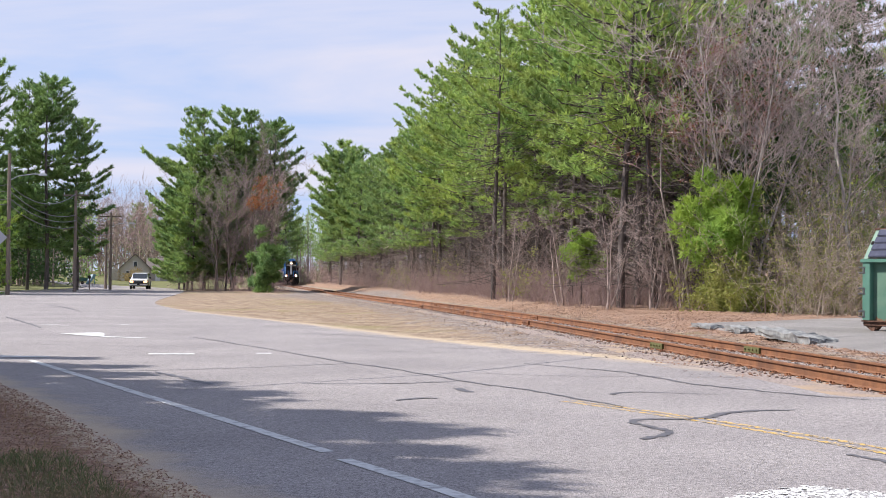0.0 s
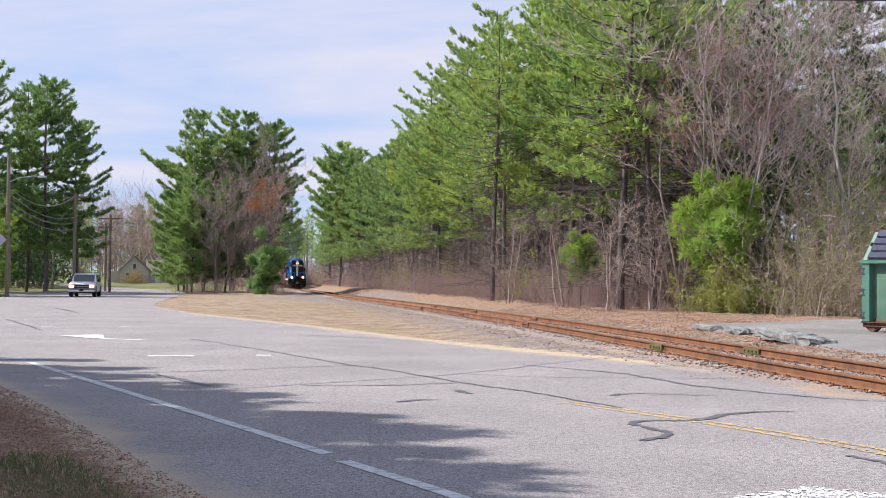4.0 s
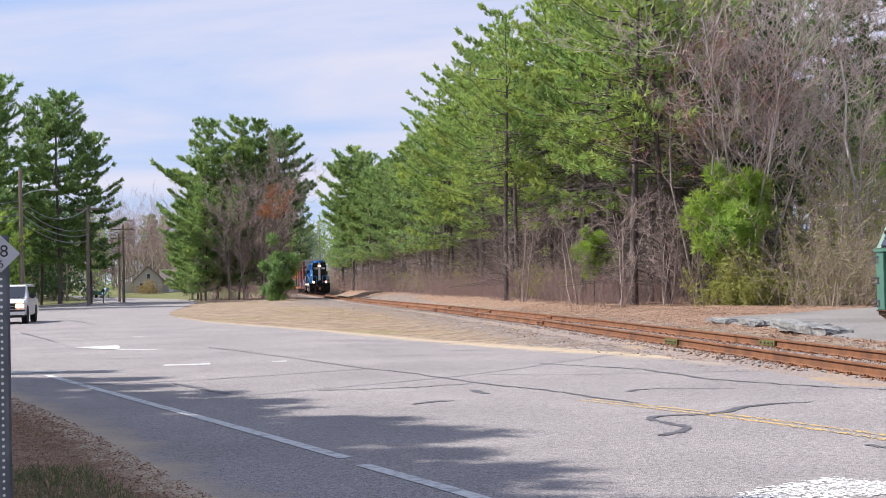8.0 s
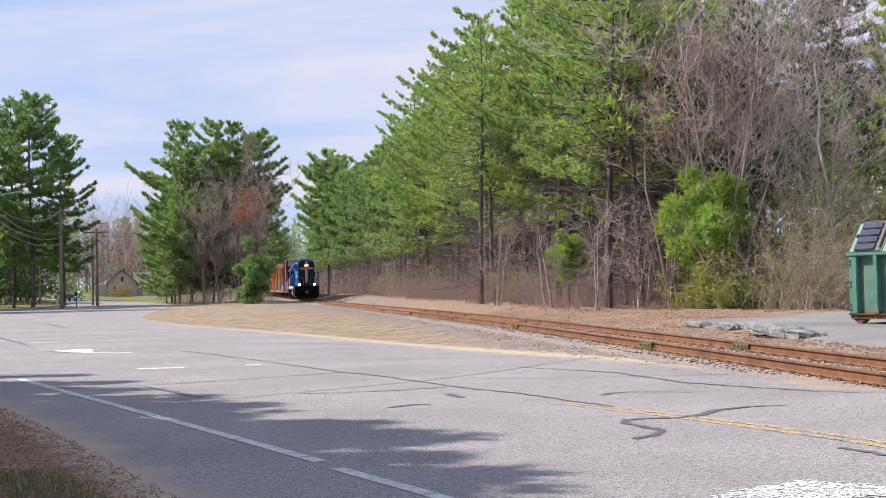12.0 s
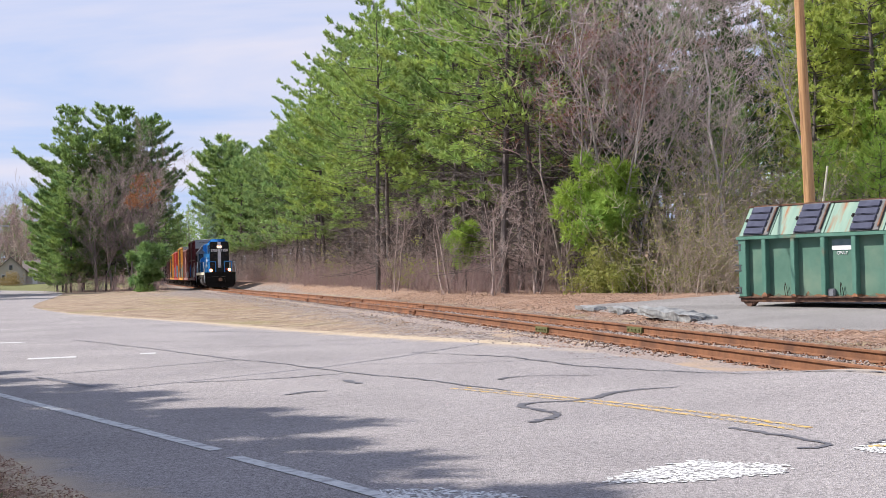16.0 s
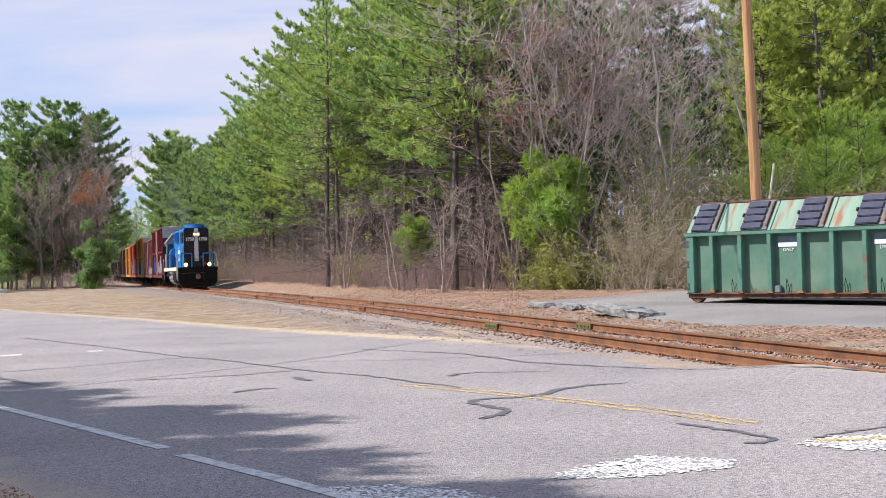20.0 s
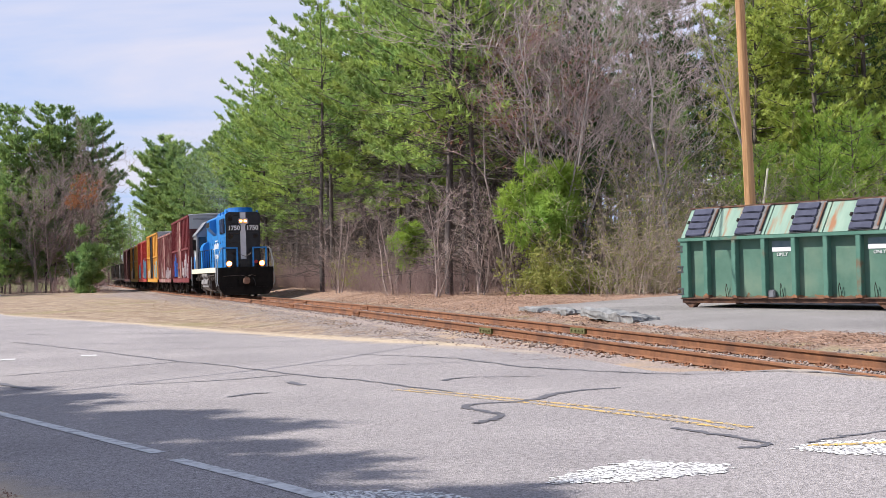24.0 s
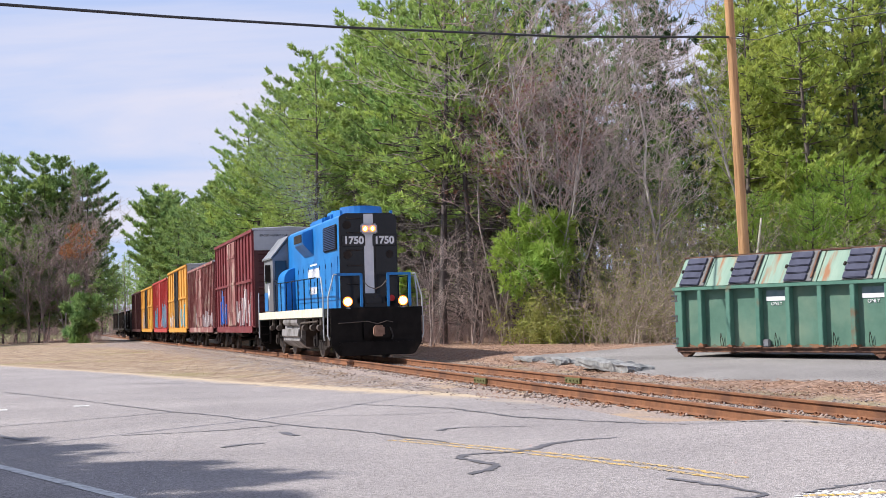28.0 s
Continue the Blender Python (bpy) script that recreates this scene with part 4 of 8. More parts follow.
def bush_mesh(seed, H, R, lo, lumps, per_lump, tuft, per, slim=0.12):
    """A round young pine: stems up to clumps of needles that make up a lumpy ball above its height lo."""
    g = np.random.default_rng(seed)
    wood, cen, outs = [], [], []
    mid, half = (H + lo) / 2, (H - lo) / 2
    wood.append((0, 0, -0.2, 0.05, 0.02, mid, 0.07, 0.035))
    for k in range(lumps):
        d = g.normal(0, 1, 3)
        d /= np.linalg.norm(d)
        f = g.uniform(0.25, 1.0)
        c = np.array([d[0] * R * f, d[1] * R * f, mid + d[2] * half * f])
        b = np.array([0.03, 0.01, max(0.3, c[2] - g.uniform(0.5, 1.4))])
        wood.append((*b, *c, 0.03, 0.012))
        rl = R * g.uniform(0.16, 0.40)
        e = g.normal(0, 1, (per_lump, 3))
        e /= np.linalg.norm(e, axis=1)[:, None]
        cen.append(c + e * (rl * g.uniform(0.35, 1.0, per_lump) ** 0.6)[:, None])
        outs.append(e * 0.8 + np.array([0, 0, 0.15]))
    return tubes(wood, 4), tufts(np.vstack(cen), np.vstack(outs), tuft, per, g, 0.6, slim, 0.2, 1.0, pointed=True)


def bare_mesh(seed, H, stems=1, spread=0.35, depth=3, thick=0.0062, buds=0, bud_size=0.075, fine=0.008, patchy=False, low=2, kids=(2, 2, 3), open_=0.8):
    """A leafless tree: stems that fork into ever thinner limbs and twigs, with buds where it has them."""
    g = np.random.default_rng(seed)
    thickset, thinset, tips = [], [], []
    def grow(p, d, L, r, level):
        n = (7, 4, 3, 2)[level]
        for i in range(n):
            d2 = d + g.normal(0, 0.11 + 0.08 * level, 3)
            d2[2] += 0.05 + 0.05 * level
            d2 /= np.linalg.norm(d2)
            q = p + d2 * L / n
            ra, rb = r * (1 - 0.72 * i / n), max(r * (1 - 0.72 * (i + 1) / n), 0.005)
            (thickset if r > 0.035 else thinset).append((*p, *q, max(ra, fine), max(rb, fine)))
            p, d = q, d2
            if level < depth and (level > 0 or i >= low):
                for _ in range(kids[level]):
                    az = g.uniform(0, 6.28)
                    side = np.array([math.cos(az), math.sin(az), 0.1])
                    e = d * g.uniform(0.5, 0.9) + side * g.uniform(0.5, 1.0) * open_
                    e /= np.linalg.norm(e)
                    grow(p, e, L * (0.34, 0.46, 0.45)[level] * g.uniform(0.5, 1.2), rb * g.uniform(0.4, 0.62), level + 1)
        if level >= depth - 1:
            tips.append(p)
    for k in range(stems):
        az = 6.28 * k / stems + g.normal(0, 0.4)
        lean = spread * g.uniform(0.25, 1) if stems > 1 else 0.05
        d = np.array([math.cos(az) * lean, math.sin(az) * lean, 1.0])
        d /= np.linalg.norm(d)
        root = np.array([math.cos(az), math.sin(az), 0]) * 0.08 * (stems > 1) - np.array([0, 0, 0.3])
        hk = H * g.uniform(0.75, 1.0)
        grow(root, d, hk, (thick * hk + 0.012) * g.uniform(0.75, 1.15), 0)
    out = [tubes(thickset, 5), tubes(thinset, 3)]
    if buds:
        c = np.array(tips)
        if patchy:
            near = [np.linalg.norm((c - np.array(p)) * (1, 0.6, 1.6), axis=1) for p in ((1.6, 0, 0.80 * H), (1.2, 0, 0.68 * H))]
            c = c[np.minimum(*near) < 1.7]
        c = np.repeat(c, buds, 0) + g.normal(0, 0.10, (len(c) * buds, 3))
        out.append(tufts(c, np.zeros_like(c), bud_size, 3, g, 1.0, 0.3))
    return out


def tree_kind(name, label, category, meshes, group=""):
    """A tree with its trunk and crown as parts. meshes: part name, vertices, faces, material."""
    ob = thing(name, label, category, group=group)
    for pname, v, f, mt in meshes:
        part(pname, fast_mesh(pname, v, f, mt), None, ob)
    return ob


def pine(seed, H, R, needles, bark, label, name="pine_tree", **kw):
    (wv, wf), (cv, cf) = pine_mesh(seed, H, R, **kw)
    return tree_kind(name, label, "tree", [("trunk", wv, wf, bark), ("crown", cv, cf, needles)])


def bush(seed, needles, label, name, **kw):
    (wv, wf), (cv, cf) = bush_mesh(seed, **kw)
    return tree_kind(name, label, "tree", [("trunk", wv, wf, M_BARK), ("crown", cv, cf, needles)])


def bare(seed, H, label, twigs, bark, name="bare_tree", bud_mat=None, **kw):
    ms = bare_mesh(seed, H, buds=kw.pop("buds", 0), **kw)
    rows = [("trunk", *ms[0], bark), ("crown", *ms[1], twigs)]
    if len(ms) > 2:
        rows.append(("foliage", *ms[2], bud_mat))
    return tree_kind(name, label, "tree", rows)


def place(ob, spots, group=""):
    """Stands a tree at the first spot and copies of it at the others. Spots: x, y, turn, scale."""
    made = []
    for k, (x, y, turn, sc) in enumerate(spots):
        m = pose(x, y, float(lie(x, y)) - 0.05, 0, 0, turn) @ Matrix.Diagonal((sc, sc, sc, 1))
        o = ob if k == 0 else copy_thing(ob, m)
        o.matrix_basis = m
        if group:
            o["group"] = group
        made.append(o)
    return made


def build_trees():
    big = "tall white pine with sunlit green plumes"
    edge = "pines along the track"
    rng = random.Random(11)

    def row(y0, y1, step, side, wobble, lo, hi, swing=35):
        """Spots along the track, so far to the right of it; turns kept small, for the long limbs reach over the track."""
        out, y = [], y0
        while y < y1:
            p = track_point(y + rng.uniform(-wobble, wobble), side + rng.uniform(-wobble, wobble))
            out.append((p.x, p.y, rng.uniform(-swing, swing), rng.uniform(lo, hi)))
            y += step
        return out

    # grown pines of the wood's edge, front rows
    a = pine(1, 20, 4.7, M_PINE, M_BARK, big, crown=0.30, tuft=0.27, per=14, slim=0.14, tiers=1.3, dead=2)
    b = pine(2, 19, 4.4, M_PINE, M_BARK, big, crown=0.25, tuft=0.27, per=14, slim=0.14, tiers=1.2, dead=2)
    a2 = pine(31, 21, 4.5, M_PINE, M_BARK, big, crown=0.33, tuft=0.27, per=14, slim=0.14, tiers=1.35, dead=2)
    front = row(57.5, 118, 5.4, 7.8, 0.8, 0.90, 1.02)
    place(a, front[0::3], edge)
    place(b, front[1::3], edge)
    place(a2, front[2::3], edge)
    second = row(66, 120, 9.5, 12.0, 1.2, 0.95, 1.08, 180)
    place(copy_thing(a, pose(0, 0, 0)), second[0::2], edge)
    place(copy_thing(a2, pose(0, 0, 0)), second[1::2], edge)
    snag = pine(17, 17, 3.2, M_PINE, M_BARK, "slender pine with dead limbs low on its trunk", crown=0.46, dense=0.45, per=8, dead=2)
    place(snag, [(7.45, 54.4, 0, 0.95), (8.55, 53.9, 110, 0.92), (3.75, 78, 60, 0.9), (6.4, 66.0, 280, 0.9), (2.9, 72.5, 30, 0.9)] + row(58, 132, 4.2, 9.2, 1.6, 0.75, 1.0, 180) + row(60, 120, 7.5, 14, 2.0, 0.8, 1.05, 180), edge)
    c = pine(3, 18, 3.7, M_PINE_FAR, M_BARK, "tall blue-green pine in the row along the track", crown=0.26, tuft=0.38, per=8, tiers=1.2, dead=2)
    place(c, row(120, 250, 8.5, 7.6, 1.0, 0.86, 0.98, 60) + row(126, 240, 16, 12.5, 1.6, 0.9, 1.05, 180), edge)
    # one round-headed pine stands out over the far row
    c2 = pine(32, 19, 4.6, M_PINE_FAR, M_BARK, "round-headed pine rising over the far row", crown=0.35, tuft=0.48, per=9, rounded=True, lop=0.0)
    place(c2, [(-14.6, 190, 0, 1.05), (-12.0, 186, 120, 0.98)], edge)
    # the stand left of the track
    e = pine(5, 20, 5.6, M_PINE_FAR, M_BARK, "broad white pine in the stand beyond the road", crown=0.10, dense=1.45, tuft=0.40, per=9, lop=0.22, droop=0.05, tiers=1.1)
    f = pine(6, 20, 4.3, M_PINE_MID, M_BARK, "dark pine in the stand beyond the road", crown=0.16, dense=1.4, tuft=0.40, per=9, lop=0.1, tiers=1.1)
    place(e, [(-26.2, 147, 10, 1.0), (-29.0, 150, -20, 0.72), (-23.6, 150, 40, 1.02), (-30.8, 156, 0, 0.55), (-26.4, 141, 25, 0.62)], "pines beyond the road")
    place(f, [(-21.9, 152, 40, 1.02), (-24.8, 158, 300, 0.95), (-22.9, 141, 20, 0.6)], "pines beyond the road")
    f2 = pine(34, 20, 4.0, M_PINE_MID, M_BARK, "dark pine with a high crown beside the track", crown=0.42, dense=1.3, tuft=0.40, per=9, lop=-0.1, tiers=1.1, dead=2)
    place(f2, [(-19.2, 151, 0, 0.97), (-20.4, 156, 120, 1.0)], "pines beyond the road")
    # tall pines by the houses
    k = pine(7, 21, 4.4, M_PINE_MID, M_BARK, "tall dark pine on the lawn beside the road", crown=0.22, dense=1.1, per=9, tuft=0.40, lop=-0.2, tiers=1.1)
    place(k, [(-42.5, 122, 0, 1.04), (-38.2, 128, 30, 1.0), (-46.5, 128, 190, 1.05), (-36.9, 134, -20, 0.84), (-41.0, 106, 10, 1.06), (-50, 140, 30, 1.0), (-41.2, 132, 60, 1.0), (-44.5, 117, 140, 1.0)], "pines on the lawn")
    y = pine(8, 7.5, 2.6, M_PINE_BRIGHT, M_BARK, "bright young pine with needles down to the ground", name="young_pine", crown=0.05, dense=1.5, dead=0, tuft=0.24, per=9, slim=0.08, tiers=0.6, rounded=True, lop=0.0)
    place(y, [(-34.8, 101, 0, 1.0), (24.5, 53.5, 30, 0.95), (27.5, 56, 130, 0.92), (20.6, 53.5, 230, 0.8), (30, 51, 300, 0.95), (25.2, 59, 60, 1.05), (16.6, 54.0, 200, 0.72), (22.0, 51.5, 100, 0.75)], "young pines")
    bushy = bush(9, M_PINE_BRIGHT, "bright green rounded young pine at the wood's edge", "young_pine", H=5.7, R=1.8, lo=1.9, lumps=34, per_lump=90, tuft=0.24, per=6, slim=0.11)
    place(bushy, [(10.75, 50.6, 0, 0.95), (6.3, 60.0, 70, 0.6)], "young pines")
    low = bush(10, M_PINE_MID, "round dark green pine bush beside the track", "pine_bush", H=5.9, R=1.55, lo=-0.6, lumps=40, per_lump=60, tuft=0.36, per=6, slim=0.12)
    place(low, [(-17.0, 128.5, 0, 1.08)])
    spruce = pine(12, 22, 2.6, M_PINE_DARK, M_BARK, "narrow dark spruce in the wood", name="spruce_tree", crown=0.1, dense=1.3, per=8, tuft=0.30, lop=0.0, tiers=0.7, droop=0.2)
    place(spruce, [(20.6, 66, 0, 0.98), (13.6, 70, 200, 1.0), (16.9, 73, 140, 1.0)])
    hill = pine(13, 20, 4.4, M_PINE_YELLOW, M_BARK, "sunlit yellow-green pine on the slope behind the lot", crown=0.16, dense=1.0, tuft=0.28, per=11, slim=0.14, lop=0.1)
    place(hill, [(22.8, 60.5, 110, 0.78), (25.8, 59.0, 260, 0.84), (28.6, 61.0, 330, 0.9), (24.4, 65.5, 50, 0.95), (27.4, 67.5, 200, 1.0), (31, 64, 0, 1.0), (36, 68, 70, 1.0), (30.5, 82, 150, 1.0), (42, 75, 230, 1.05), (35.5, 85, 300, 1.0), (35, 58, 20, 0.9)], "pines on the slope")
    shaded = pine(33, 20, 4.2, M_PINE_MID, M_BARK, "green pine in the wood behind the leafless trees", crown=0.12, dense=0.8, tuft=0.38, per=8, lop=0.0)
    place(shaded, [(14.5, 84, 0, 1.05), (19.6, 79, 80, 1.0), (23.4, 82, 160, 1.05), (12.0, 88, 240, 1.1), (18.0, 92, 300, 1.1), (19.0, 60.5, 200, 0.5)], "pines on the slope")
    # leafless trees
    grey = bare(21, 14.5, "leafless grey tree with several slender stems", M_PALETWIG, M_PALEBARK, stems=4, spread=0.34, thick=0.0044, fine=0.0115, low=2, kids=(2, 2, 2), open_=1.15)
    place(grey, [(11.1, 51.3, 0, 1.0), (12.2, 52.2, 100, 0.96), (14.4, 50.6, 300, 0.56)], "leafless trees")
    red = bare(22, 13, "leafless tree with reddish budding twigs", M_REDTWIG, M_GREYBARK, bud_mat=M_REDBUD, stems=3, spread=0.30, thick=0.005, buds=1, bud_size=0.09, fine=0.0115, low=3, kids=(2, 2, 2), open_=1.15)
    place(red, [(9.9, 52.4, 0, 0.92)], "leafless trees")
    scrub = bare(27, 5, "leafless pale scrub with dead crossing limbs", M_DEADTWIG, M_DEADTWIG, stems=3, spread=0.4, thick=0.007, fine=0.007, low=1, kids=(1, 2, 2), open_=1.3)
    place(scrub, [(6.5, 52.2, 0, 0.9), (8.3, 52.6, 80, 0.85), (9.4, 52.0, 160, 0.9), (5.2, 57, 250, 0.9), (3.4, 66, 140, 0.9)], "leafless trees")
    lone = bare(23, 15, "leafless tree with a pale crooked trunk", M_PALETWIG, M_PALEBARK, stems=1, thick=0.0085, fine=0.010, low=3, open_=1.1)
    place(lone, [(15.6, 48.8, 0, 0.86), (14.2, 49.4, 200, 0.6), (21.0, 55, 90, 0.9)], "leafless trees")
    rust = bare(24, 14, "half-dead tree with rusty leaves", M_DEADTWIG, M_GREYBARK, bud_mat=M_ORANGE, stems=3, spread=0.22, thick=0.006, buds=4, bud_size=0.17, fine=0.013, patchy=True, kids=(2, 2, 2), low=1, open_=1.1)
    place(rust, [(-19.9, 138, 0, 0.98)])
    place(bare(25, 13, "leafless tree in the thicket beyond the road", M_DEADTWIG, M_GREYBARK, stems=3, spread=0.3, thick=0.006, fine=0.014, low=1), [(-22.0, 140, 0, 0.85), (-19.2, 141, 200, 0.85), (-23.3, 139, 90, 0.7)], "leafless trees")
    far = bare(26, 16, "bare grey tree behind the houses", M_REDTWIG, M_TWIG, stems=3, spread=0.3, depth=2, thick=0.007, fine=0.016)
    spots = [(rng.uniform(-76, -42), rng.uniform(226, 275), rng.uniform(0, 360), rng.uniform(0.7, 1.05)) for _ in range(26)]
    place(far, spots, "woods behind the houses")
    backpine = pine(14, 19, 4.2, M_PINE_FAR, M_BARK, "pine far behind the houses", crown=0.15, dense=0.55, per=6, tuft=0.6)
    place(backpine, [(-66, 290, 0, 0.8), (-58, 300, 60, 0.85), (-85, 250, 0, 1.1), (-38, 270, 140, 1.1), (-31, 262, 40, 1.1)], "woods behind the houses")
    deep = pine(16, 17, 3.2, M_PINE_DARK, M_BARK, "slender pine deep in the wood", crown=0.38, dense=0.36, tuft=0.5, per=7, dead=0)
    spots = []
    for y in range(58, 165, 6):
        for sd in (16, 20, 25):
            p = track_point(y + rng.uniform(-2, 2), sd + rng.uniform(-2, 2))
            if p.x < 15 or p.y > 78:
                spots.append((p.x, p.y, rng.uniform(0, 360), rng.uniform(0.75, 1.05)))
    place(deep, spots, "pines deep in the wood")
    # trees beside the camera that shade the near lane
    shade = pine(15, 15, 3.0, M_PINE, M_BARK, "pine on the near verge beside the road", crown=0.12, dense=1.35, tuft=0.42, per=9)
    # Spires out of view, added so that each tip casts one streak of shade.
    spire = pine(35, 13, 1.1, M_PINE, M_BARK, "unseen slim pine added to cast a streak of shade on the road", crown=0.10, dense=1.2, tuft=0.34, per=9, tiers=0.8)
    spots, ty = [], 9.2
    while ty < 25:
        tip = float(np.interp(ty, [9.2, 10.1, 12.2, 13.3, 15.8, 18.6, 22, 25], [2.2, 2.1, 0.9, 0.4, -1.2, -2.9, -4.3, -6.2]))
        sc = rng.uniform(0.86, 1.03)
        spots.append((tip - 11.7, ty + 0.92, rng.uniform(0, 360), sc))
        ty += rng.uniform(1.3, 2.3)
    place(spire, spots, "pines on the near verge")
    place(shade, [(-14.6, 10.6, 75, 1.12), (-15.6, 15.2, 20, 1.16), (-18.6, 20.4, 140, 1.1), (-17.0, 22.5, 0, 0.85), (-15.5, 18.3, 90, 0.98), (-13.8, 14.8, 180, 1.0), (-12.5, 12.0, 40, 1.0), (-17.0, 12.5, 120, 1.15), (-12.2, 9.4, 300, 1.05), (-18.0, 17.0, 10, 1.1), (-14.0, 6.0, 60, 1.1), (-10.5, 8.0, 200, 0.85)], "pines on the near verge")


def thicket(name, label, spots, seed, H, mat, stems=9, kinks=3, twigs=5, rad=0.7, leaf=None, leaf_n=2, leaf_size=0.07, tip=0.0025):
    """Brush: many thin crooked stems with twigs, in one object."""
    g = np.random.default_rng(seed)
    segs, tips = [], []
    for x, y, sc in spots:
        z = float(lie(x, y)) - 0.05
        for k in range(stems):
            p = np.array([x + g.normal(0, rad), y + g.normal(0, rad), z])
            d = np.array([g.normal(0, 0.28), g.normal(0, 0.28), 1.0])
            L = H * sc * g.uniform(0.5, 1.1) / kinks
            r = 0.006 + 0.004 * H * sc * g.random()
            for i in range(kinks):
                d = d + g.normal(0, 0.22, 3)
                d[2] = max(d[2], 0.15)
                d /= np.linalg.norm(d)
                q = p + d * L
                segs.append((*p, *q, r, r * 0.65))
                r *= 0.65
                for _ in range(twigs):
                    b0 = p + (q - p) * g.random()
                    e = d * 0.5 + g.normal(0, 0.6, 3)
                    e /= np.linalg.norm(e)
                    b1 = b0 + e * L * g.uniform(0.3, 0.8)
                    segs.append((*b0, *b1, max(r * 0.7, tip), tip))
                    tips.append(b1)
                p = q
    v, f = tubes(segs, 3)
    ob = tagged(new(name, fast_mesh(name, v, f, mat)), label, "undergrowth", kind="stuff")
    if leaf:
        c = np.repeat(np.array(tips), leaf_n, 0)
        c = c + g.normal(0, 0.10, c.shape)
        lv, lf = tufts(c, np.zeros_like(c), leaf_size, 2, g, 1.0, 0.34)
        tagged(new(name + "_leaves", fast_mesh(name + "_leaves", lv, lf, leaf)), label + ", its small new leaves", "undergrowth", kind="stuff")
    return ob


def build_brush():
    rng = random.Random(5)
    def along(y0, y1, s0, s1, n, lo=0.7, hi=1.3):
        out = []
        for _ in range(n):
            y, s = rng.uniform(y0, y1), rng.uniform(s0, s1)
            p = track_point(y, s)
            out.append((p.x, p.y, rng.uniform(lo, hi)))
        return out
    thicket("brush", "pinkish leafless brush along the wood's edge", along(52, 112, 4.6, 8.4, 260), 31, 2.0, M_REDTWIG, stems=8, twigs=4, rad=0.6)
    thicket("brush", "brown leafless brush along the far track", along(105, 235, 4.6, 9, 170), 32, 2.6, M_REDTWIG, stems=6, twigs=3)
    thicket("dead_limbs", "tangle of dead pine limbs inside the wood", along(54, 125, 7, 14, 190), 33, 5.0, M_DEADTWIG, stems=4, kinks=4, twigs=5, rad=1.2, tip=0.006)
    thicket("dead_limbs", "tangle of dead limbs along the far track", along(112, 200, 6, 10, 80), 39, 6.0, M_DEADTWIG, stems=4, kinks=4, twigs=4, rad=1.2, tip=0.012)
    thicket("sapling", "yellow-green saplings inside the wood's edge", along(66, 150, 5.5, 8, 16, 0.6, 1.2), 40, 3.0, M_TWIG, stems=3, twigs=4, rad=0.3, leaf=M_BUD, leaf_n=5, leaf_size=0.12)
    thicket("brush", "tan leafless thicket at the edge of the lot", [(rng.uniform(12.0, 24), rng.uniform(45.2, 49.0), rng.uniform(0.4, 1.25)) for _ in range(85)], 34, 3.6, M_TWIG, stems=7, kinks=4, twigs=5, leaf=M_BUD, leaf_n=1, leaf_size=0.06, tip=0.006)
    thicket("brush", "budding thicket on the slope", [(rng.uniform(12.6, 17.5), rng.uniform(48.6, 51.5), rng.uniform(0.6, 1.2)) for _ in range(50)] + [(rng.uniform(16, 26), rng.uniform(48.5, 53), rng.uniform(0.5, 1.0)) for _ in range(40)], 35, 7.2, M_TWIG, stems=3, kinks=5, twigs=5, rad=1.0, leaf=M_BUD, leaf_n=1, leaf_size=0.08, tip=0.006)
    thicket("shrub", "yellow-green budding shrub at the wood's edge", [(rng.uniform(10.4, 12.1), rng.uniform(49.2, 51.0), rng.uniform(0.4, 1.1)) for _ in range(10)], 36, 2.5, M_TWIG, stems=8, twigs=6, leaf=M_BUD, leaf_n=6, leaf_size=0.10)
    thicket("brush", "leafless thicket at the foot of the pines beyond the road", [(rng.uniform(-27, -15.5), rng.uniform(133, 143), rng.uniform(0.6, 1.3)) for _ in range(60)], 37, 2.6, M_REDTWIG, stems=6)
    thicket("brush", "leafless brush across the end of the line", [(rng.uniform(-46, -20), rng.uniform(246, 262), rng.uniform(0.7, 1.4)) for _ in range(50)], 47, 4.5, M_REDTWIG, stems=6, tip=0.02)
    thicket("brush", "leafless hedge behind the far road", [(rng.uniform(-75, -30), rng.uniform(215, 245), rng.uniform(0.7, 1.4)) for _ in range(40)], 38, 4.0, M_REDTWIG, stems=6)


